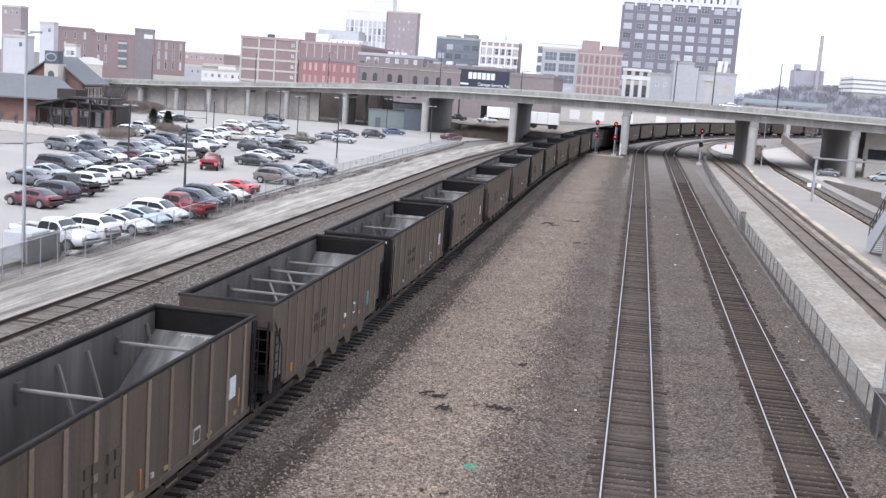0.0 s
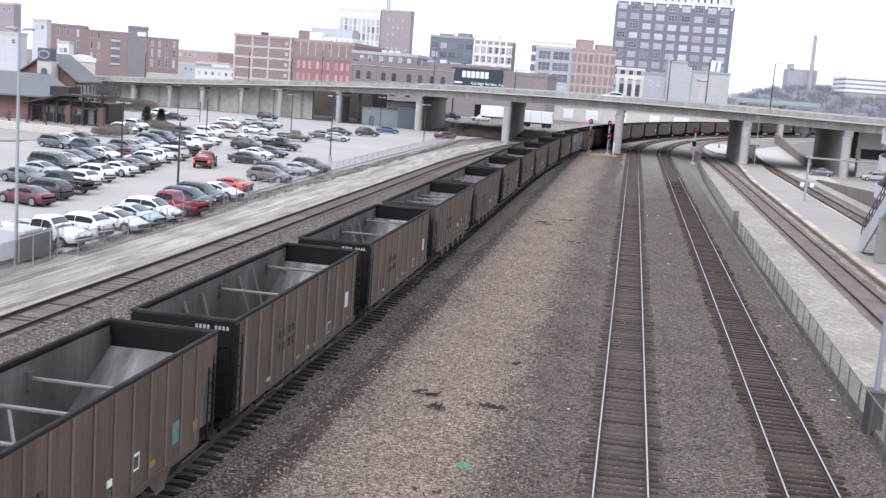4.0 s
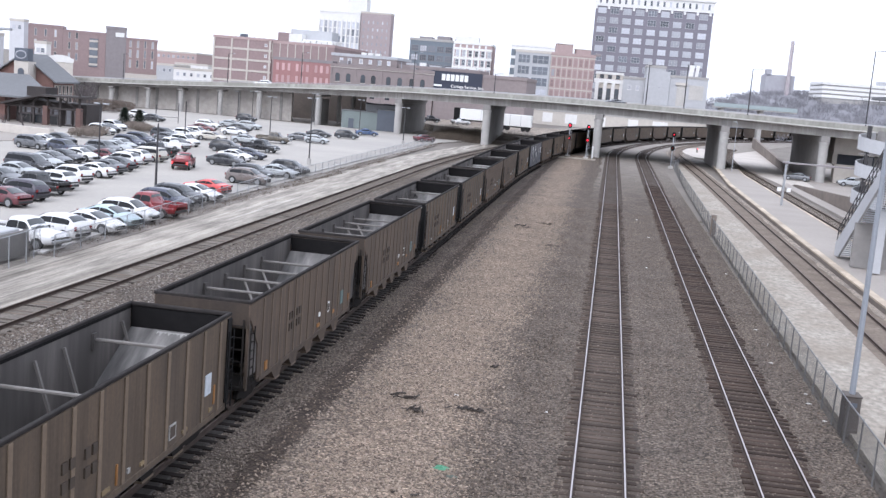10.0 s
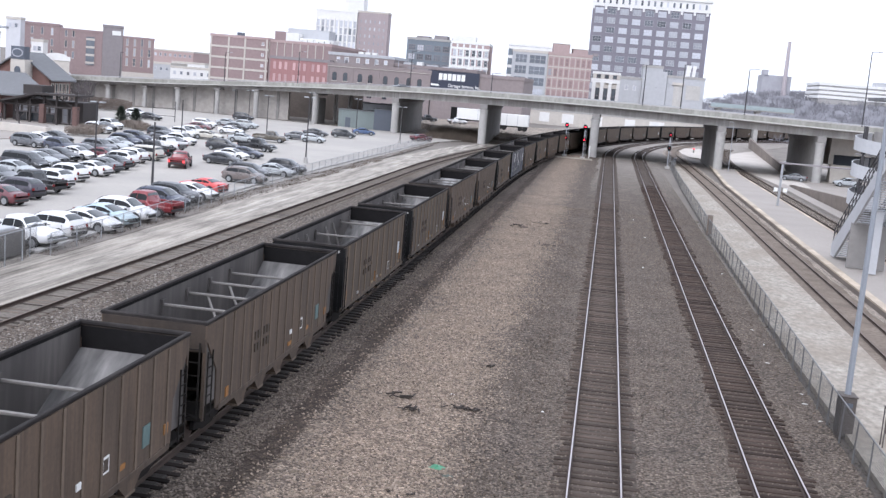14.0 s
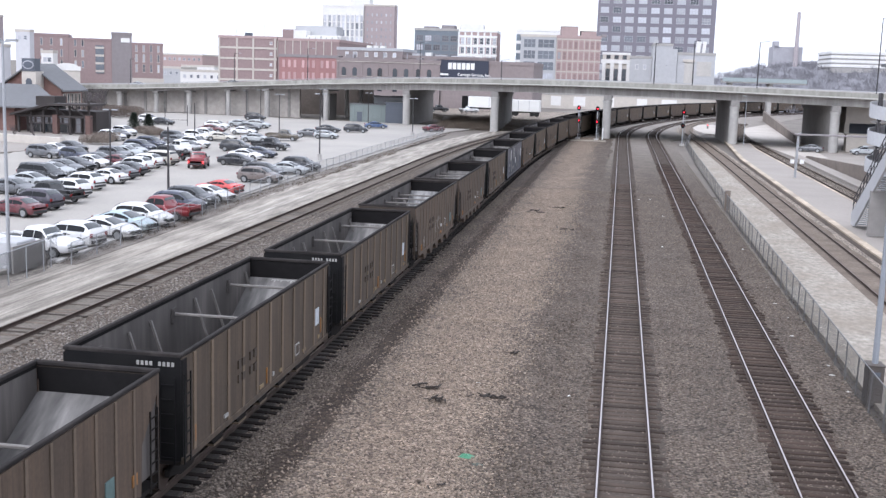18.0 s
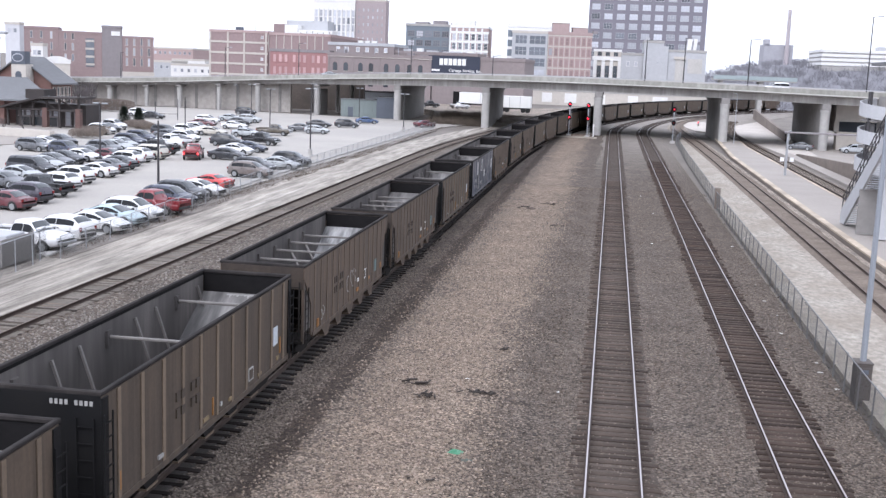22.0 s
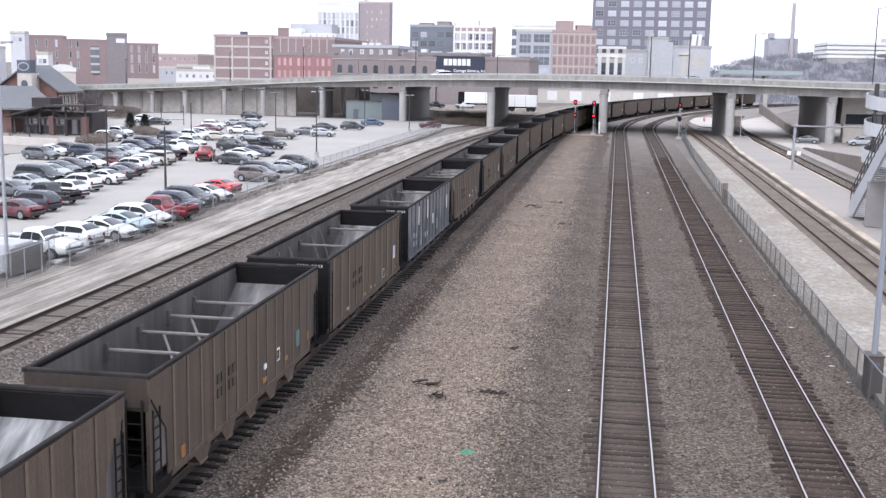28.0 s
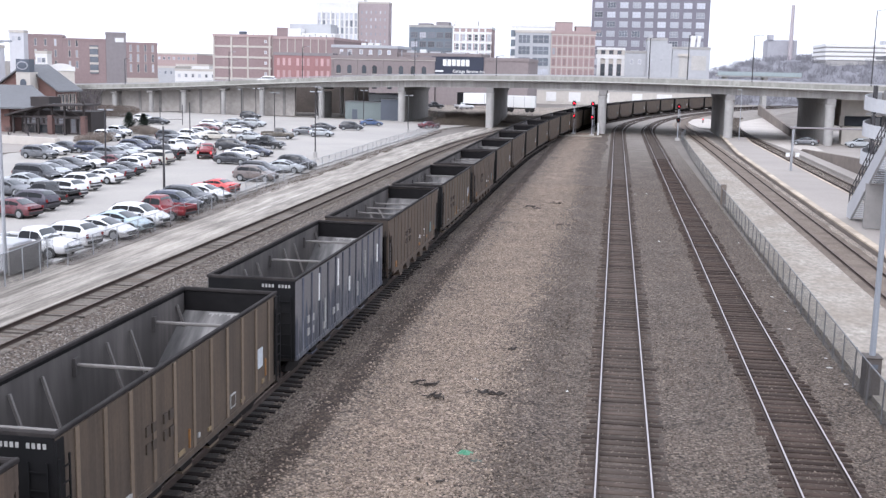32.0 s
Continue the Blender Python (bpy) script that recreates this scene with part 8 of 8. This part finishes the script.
def tree(x, y, h, label, mat=None, seed=1, spread_=0.45):
    """A bare tree: forked tapering limbs down to twigs."""
    root = thing("bare_tree", label, "tree", "bare trees", at=pose(x, y, -0.1))
    rnd = random.Random(seed)
    limbs, twigs = Shape(), []

    def grow(p, d, length, r, depth):
        q = p + d * length
        limbs.tube(p, q, r, 6 if depth < 2 else 4, r * 0.65)
        if depth >= 4:
            return
        for _ in range(3 if depth < 3 else 2):
            e = (d + Vector((rnd.uniform(-1, 1), rnd.uniform(-1, 1), rnd.uniform(-0.1, 0.7))) * spread_ * 1.5).normalized()
            grow(p + d * length * rnd.uniform(0.6, 1.0), e, length * rnd.uniform(0.6, 0.8), r * 0.55, depth + 1)
    grow(Vector((0, 0, 0)), Vector((0, 0, 1)), h * 0.32, h * 0.03, 0)
    trunk = part("trunk", limbs, mat or HEDGE, root)
    return root


for k, (x, y, h) in enumerate(((-88.6, 178, 6.4), (-90.0, 182, 7.0), (-92.2, 186, 6.6), (-95, 192, 7.0), (-98, 200, 7.5), (-84.6, 170, 4.6), (-86.4, 175, 6.0), (-91.0, 180, 7.2), (-93.6, 188, 6.2), (-96.5, 195, 7.4), (-100.5, 206, 7.0), (-87.6, 172, 5.4))):
    tree(x, y, h, "bare brown tree beside the depot", seed=k + 5)


for k, (x, y) in enumerate(((-84.5, 137.5), (-81.5, 136.8), (-78.6, 136.2), (-75.4, 135.4))):
    tree(x, y, 3.6, "small bare street tree beside a low stone wall", seed=k + 40)


def bush(x, y, w, d, h, mat, label, seed, n=700, name="hedge", fine=0.7):
    rnd = np.random.RandomState(seed)
    a = rnd.uniform(-1, 1, (n, 3))
    a = a[(a ** 4).sum(1) < 1.0]
    p = a * np.array([w / 2, d / 2, h / 2]) + np.array([x, y, h * 0.5])
    k = len(p)
    ang = rnd.uniform(0, 2 * np.pi, k)
    s = np.stack([np.cos(ang), np.sin(ang), np.zeros(k)], -1) * 0.07 * fine
    u = np.stack([rnd.normal(0, 0.15, k), rnd.normal(0, 0.15, k), rnd.uniform(0.2, 0.5, k) * fine], -1)
    v = np.stack([p - s, p + s, p + u], 1).reshape(-1, 3)
    return tagged(new(name, raw_mesh(name, v, np.arange(3 * k).reshape(-1, 3), mat)), label, "shrub", "shrubs")


bush(-98.5, 207, 13, 3.2, 2.3, CLIPPED, "long clipped brown hedge in winter leaf", 1, 16000, fine=0.55)
bush(-72.0, 163, 3.5, 3, 1.0, DRY_GRASS, "tuft of dry tan ornamental grass", 2, 2600, "ornamental_grass")
bush(-69.5, 160, 3.0, 2.5, 0.9, DRY_GRASS, "tuft of dry tan ornamental grass", 3, 2200, "ornamental_grass")
bush(-68.6, 139, 4.5, 2.5, 1.0, DRY_GRASS, "tuft of dry tan ornamental grass", 4, 2600, "ornamental_grass")
bush(-70.4, 146, 4.0, 3.0, 1.0, DRY_GRASS, "tuft of dry tan ornamental grass", 5, 2600, "ornamental_grass")
solid("pavement", strip([(-112, 120), (-72, 118), (-69.5, 126), (-69, 136), (-77, 146), (-89, 168), (-108, 226), (-125, 226)], -0.28, -0.02), PLATFORM,
                 "worn grey pavement before the depot", "pavement", kind="structure")
frame_sign = thing("sign_frame", "dark steel sign frame beside parked cars", "sign frame", at=pose(-80.5, 190, -0.1))
for x in (0.0, 4.2):
    part("post", Shape().tube((x, 0, 0), (x, 0, 3.0 + (x > 1) * 0.6), 0.07, 8), POLE_DARK, frame_sign)
part("rail", Shape().bar((0, 0, 2.2), (4.2, 0, 2.4), 0.06, 0.08), POLE_DARK, frame_sign)
part("rail", Shape().bar((0, 0, 0.9), (4.2, 0, 1.0), 0.06, 0.08), POLE_DARK, frame_sign)


# ---- dead weeds on the verges ----
def weeds(name, label, x0, x1, y0, y1, n, h, seed, z=-0.2, slope=0.0):
    """Thin dry blades and stalks, uneven in height and gathered in drifts."""
    rnd = np.random.RandomState(seed)
    u, v = rnd.uniform(0, 1, 4 * n), rnd.uniform(0, 1, 4 * n)
    keep = [noise.noise(Vector((a * 3.1 + seed, b * abs(y1 - y0) * 0.22, 0))) > rnd.normal(0, 0.22) for a, b in zip(u, v)]
    u, v = u[keep][:n], v[keep][:n]
    k = len(u)
    p = np.stack([x0 + (x1 - x0) * u, y0 + (y1 - y0) * v, np.full(k, z) + slope * v], -1)
    a = rnd.uniform(0, 2 * np.pi, k)
    side = np.stack([np.cos(a), np.sin(a), np.zeros(k)], -1) * rnd.uniform(0.008, 0.03, (k, 1))
    tip = np.stack([rnd.normal(0, 0.25, k) * h, rnd.normal(0, 0.25, k) * h, h * rnd.uniform(0.25, 1.1, k)], -1)
    vv = np.stack([p - side, p + side, p + tip], 1).reshape(-1, 3)
    return tagged(new(name, raw_mesh(name, vv, np.arange(3 * k).reshape(-1, 3), WEEDS)), label, "weeds", kind="stuff")


solid("dirt_verge", strip([(-30.4, 56), (-28.9, 56), (-29.3, 78), (-30.3, 110), (-30.4, 196), (-31.2, 196), (-31.4, 150), (-31.2, 100), (-30.6, 70)], -0.27, -0.10), VERGE,
      "dirt verge under the car park fence", "verge", kind="structure")
weeds("verge_weeds", "dead brown weeds along the car park fence", -29.4, -31.3, 56, 150, 6000, 0.22, 3, -0.12)
weeds("verge_weeds", "dead brown weeds along the car park fence", -30.2, -31.4, 150, 204, 1200, 0.22, 4, -0.12)
weeds("bank_weeds", "tall brown dead weeds below the loading yard", -36, -24.6, 217, 244, 9000, 1.7, 5, -0.25, 0.9)
weeds("bank_weeds", "tall brown dead weeds below the loading yard", -26, -14.5, 226, 243, 5000, 1.2, 6, -0.25, 0.9)
solid("weedy_bank", Shape().hexa([(-36, 222, -0.3), (-22, 218, -0.3), (-14.6, 240.5, -0.3), (-40, 252.5, -0.3), (-35.9, 222, -0.26), (-22, 218.1, -0.26), (-14.6, 240.4, 1.0), (-40, 252.4, 1.0)]), WEEDS,
      "brown weedy bank below the loading yard", "bank", kind="structure")


# ---- litter and loose stone on the ground ----
CLOTH = surface("wet_grey_green_cloth", (0.10, 0.12, 0.10), 0.8, grain=(6, 0.3), stain=(2, 0.3))
TARP = surface("green_plastic_sheet", (0.06, 0.235, 0.13), 0.4, grain=(6, 0.2), stain=(2, 0.2))
WOOD_DARK = surface("wet_dark_timber", (0.05, 0.04, 0.034), 0.9, grain=(8, 0.3), stain=(1.5, 0.3), stretch=(0.3, 1, 1))


TAN_CARD = surface("wet_tan_cardboard", (0.24, 0.18, 0.13), 0.9)


def crumple(x, y, z, r, h, mat, name, label, category, seed):
    rnd = random.Random(seed)
    s = Shape()
    rings = []
    for k in range(4):
        f = 1 - k / 4
        rings.append([(x + r * f * math.cos(a) * rnd.uniform(0.6, 1.2), y + 0.6 * r * f * math.sin(a) * rnd.uniform(0.6, 1.2), z + h * (1 - f) * rnd.uniform(0.6, 1.2))
                      for a in np.linspace(0, 2 * math.pi, 11)[:-1]])
    s.loft(rings)
    return solid(name, s, mat, label, category)


def hump(x, y):
    return -0.20 + (0.085 if -9 < x < -2.5 else 0.0)


crumple(-3.88, 30.8, hump(-3.9, 32.6) - 0.03, 0.36, 0.16, TARP, "plastic_sheet", "crumpled green plastic sheet on the gravel", "litter", 2)
crumple(-3.48, 30.2, hump(-3.4, 32.6) - 0.03, 0.30, 0.10, CLOTH, "cloth_scrap", "dark grey-green rag beside the plastic sheet", "litter", 4)
for k, (x, y) in enumerate(((-1.23, 38.15), (3.28, 75.1), (3.21, 104.7), (2.15, 104.2), (8.6, 76.0), (-4.54, 38.6), (8.5, 54.1), (3.9, 92.0), (-2.5, 47.0))):
    crumple(x, y, hump(x, y) - 0.02, 0.10 + 0.03 * (k % 3), 0.055, WHITE_PAINT, "paper_scrap", "white scrap of litter on the ballast", "litter", k + 10)


def heap(x, y, n, r, seed, label):
    """A heap of dark broken timber lying on the gravel."""
    root = thing("timber_heap", label, "debris", "debris heaps", at=pose(x, y, hump(x, y)))
    rnd = random.Random(seed)
    for _ in range(n):
        a, l = rnd.uniform(-1.5, 1.5), rnd.uniform(0.2, 0.8) * r
        px, py = rnd.gauss(0, r * 0.5), rnd.gauss(0, r * 0.28)
        z0, z1 = rnd.uniform(0.02, 0.10), rnd.uniform(0.02, 0.16)
        part("timber", Shape().bar((px - l / 2 * math.cos(a), py - l / 2 * math.sin(a), z0), (px + l / 2 * math.cos(a), py + l / 2 * math.sin(a), z1), rnd.uniform(0.025, 0.075), rnd.uniform(0.02, 0.06)),
             WOOD_DARK, root)
    return root


heap(-5.6, 36.0, 14, 0.42, 1, "broken dark timber in a hollow of the gravel")
heap(-5.9, 37.4, 8, 0.6, 2, "scattered dark sticks on the gravel")
heap(-3.7, 36.9, 14, 0.48, 3, "broken dark timber and scrap on the gravel")
heap(-3.6, 43.2, 3, 0.4, 4, "a few dark sticks on the gravel")
heap(-3.9, 80.3, 4, 0.9, 5, "dark broken plank on the gravel")
heap(-6.4, 90.0, 7, 1.1, 6, "scattered dark sticks on the gravel")
heap(-4.6, 93.4, 6, 1.1, 7, "scattered dark sticks on the gravel")
heap(-1.9, 33.0, 4, 0.3, 8, "small dark scraps on the ballast")
heap(-4.4, 28.2, 4, 0.35, 9, "small dark scraps on the gravel")
for k, (x, y) in enumerate(((8.75, 46.6), (8.8, 45.2), (8.65, 43.7), (8.8, 42.4), (8.85, 41.4), (8.1, 50.2), (7.9, 47.3), (8.5, 62.0), (8.3, 57.5), (8.7, 40.6))):
    crumple(x, y, hump(x, y) - 0.02, 0.09 + 0.05 * (k % 3), 0.05, CONCRETE_PALE if k % 3 else TAN_CARD, "windblown_scrap", "dirty paper scrap caught at the fence's foot", "litter", k + 40)


def stone_mat(name, tones):
    mat, nt, bsdf = nodes_of(name)
    geo = nt.nodes.new("ShaderNodeNewGeometry")
    col = ramp(nt, geo.outputs["Random Per Island"], [(k / (len(tones) - 1), c) for k, c in enumerate(tones)])
    nt.links.new(col, bsdf.inputs["Base Color"])
    bsdf.inputs["Roughness"].default_value = 0.95
    bsdf.inputs["Specular IOR Level"].default_value = 0.25
    return mat


def stones(name, label, n, x0, x1, y0, y1, height, size, mat, seed, skip=(), fray=0.0):
    """Loose broken stones, thinning out with distance: six-cornered lumps in one mesh."""
    rnd = np.random.RandomState(seed)
    x = rnd.uniform(x0, x1, n) + rnd.normal(0, fray, n)
    y = y0 + (y1 - y0) * rnd.uniform(0, 1, n) ** 1.7
    keep = np.ones(n, bool)
    for a, b in skip:
        keep &= ~((x > a) & (x < b))
    drift = np.array([noise.fractal(Vector((a * 0.22, b * 0.16, seed)), 1.0, 2.0, 3) for a, b in zip(x[keep], y[keep])])
    some = drift + rnd.normal(0, 0.45, len(drift)) > -0.35
    x, y = x[keep][some], y[keep][some]
    n = len(x)
    z = height(x, y)
    r = size * rnd.uniform(0.5, 1.35, n)
    base = np.array([[1, 0, 0], [-1, 0, 0], [0, 1, 0], [0, -1, 0], [0, 0, 0.75], [0, 0, -0.6]])
    a = rnd.uniform(0, 2 * np.pi, n)
    sx, sy = rnd.uniform(0.6, 1.3, n), rnd.uniform(0.6, 1.3, n)
    v = np.repeat(base[None], n, 0) + rnd.uniform(-0.28, 0.28, (n, 6, 3))
    v[:, :, 0] *= sx[:, None]
    v[:, :, 1] *= sy[:, None]
    c, s = np.cos(a)[:, None], np.sin(a)[:, None]
    vx, vy = v[:, :, 0] * c - v[:, :, 1] * s, v[:, :, 0] * s + v[:, :, 1] * c
    verts = np.stack([vx * r[:, None] + x[:, None], vy * r[:, None] + y[:, None], v[:, :, 2] * r[:, None] + z[:, None]], -1).reshape(-1, 3)
    tri = np.array([[0, 2, 4], [2, 1, 4], [1, 3, 4], [3, 0, 4], [2, 0, 5], [1, 2, 5], [3, 1, 5], [0, 3, 5]])
    faces = (tri[None] + 6 * np.arange(n)[:, None, None]).reshape(-1, 3)
    return tagged(new(name, raw_mesh(name, verts, faces, mat)), label, "stones", kind="stuff")


GREY_STONE = stone_mat("grey_broken_stone", [(0.052, 0.041, 0.033), (0.112, 0.089, 0.072), (0.16, 0.13, 0.107), (0.115, 0.096, 0.081), (0.23, 0.19, 0.156), (0.138, 0.107, 0.084)])
TAN_STONE = stone_mat("tan_broken_stone", [(0.09, 0.071, 0.055), (0.195, 0.154, 0.12), (0.295, 0.238, 0.186), (0.17, 0.138, 0.112), (0.385, 0.316, 0.254), (0.225, 0.175, 0.133)])
def bed(x, y):
    """The height of the gravel between the coal train and the main line."""
    return -0.21 + 0.095 * np.clip(np.minimum(x + 10.6, -0.75 - x) / 4.925 * 3.0 - 0.25, 0, 1)


CINDER_STONE = stone_mat("dark_broken_stone", [(0.045, 0.036, 0.03), (0.085, 0.068, 0.056), (0.12, 0.098, 0.08), (0.07, 0.058, 0.048), (0.15, 0.125, 0.105)])
PALE_STONE = stone_mat("pale_grey_broken_stone", [(0.085, 0.075, 0.067), (0.165, 0.148, 0.132), (0.24, 0.218, 0.196), (0.14, 0.124, 0.11), (0.33, 0.305, 0.28), (0.185, 0.165, 0.147)])
BROWN_STONE = stone_mat("brown_broken_stone", [(0.06, 0.049, 0.041), (0.14, 0.114, 0.094), (0.21, 0.174, 0.145), (0.12, 0.10, 0.084), (0.28, 0.235, 0.196), (0.16, 0.128, 0.102)])
stones("ballast_stones", "grey broken ballast stones between the tracks", 84000, -3.4, 9.0, 18, 110, bed, 0.044, GREY_STONE, 1, fray=0.8)
stones("shoulder_stones", "brown ballast stones beside the coal train's track", 16000, -10.8, -9.3, 18, 110, bed, 0.045, BROWN_STONE, 6, fray=0.12)
stones("cinder_stones", "dark stones along the ditch beside the coal train", 4000, -9.4, -8.3, 18, 110, bed, 0.035, CINDER_STONE, 4)
stones("bank_stones", "tan broken stones on the gravel bank", 62000, -8.2, -3.2, 18, 110, bed, 0.044, TAN_STONE, 2, fray=0.6)
stones("side_stones", "tan ballast stones beside the side track", 26000, -22.6, -14.6, 34, 110, lambda x, y: np.full(len(x), -0.21), 0.052, PALE_STONE, 3)


def motions():
    train_motion()
    car_motion()


motions()
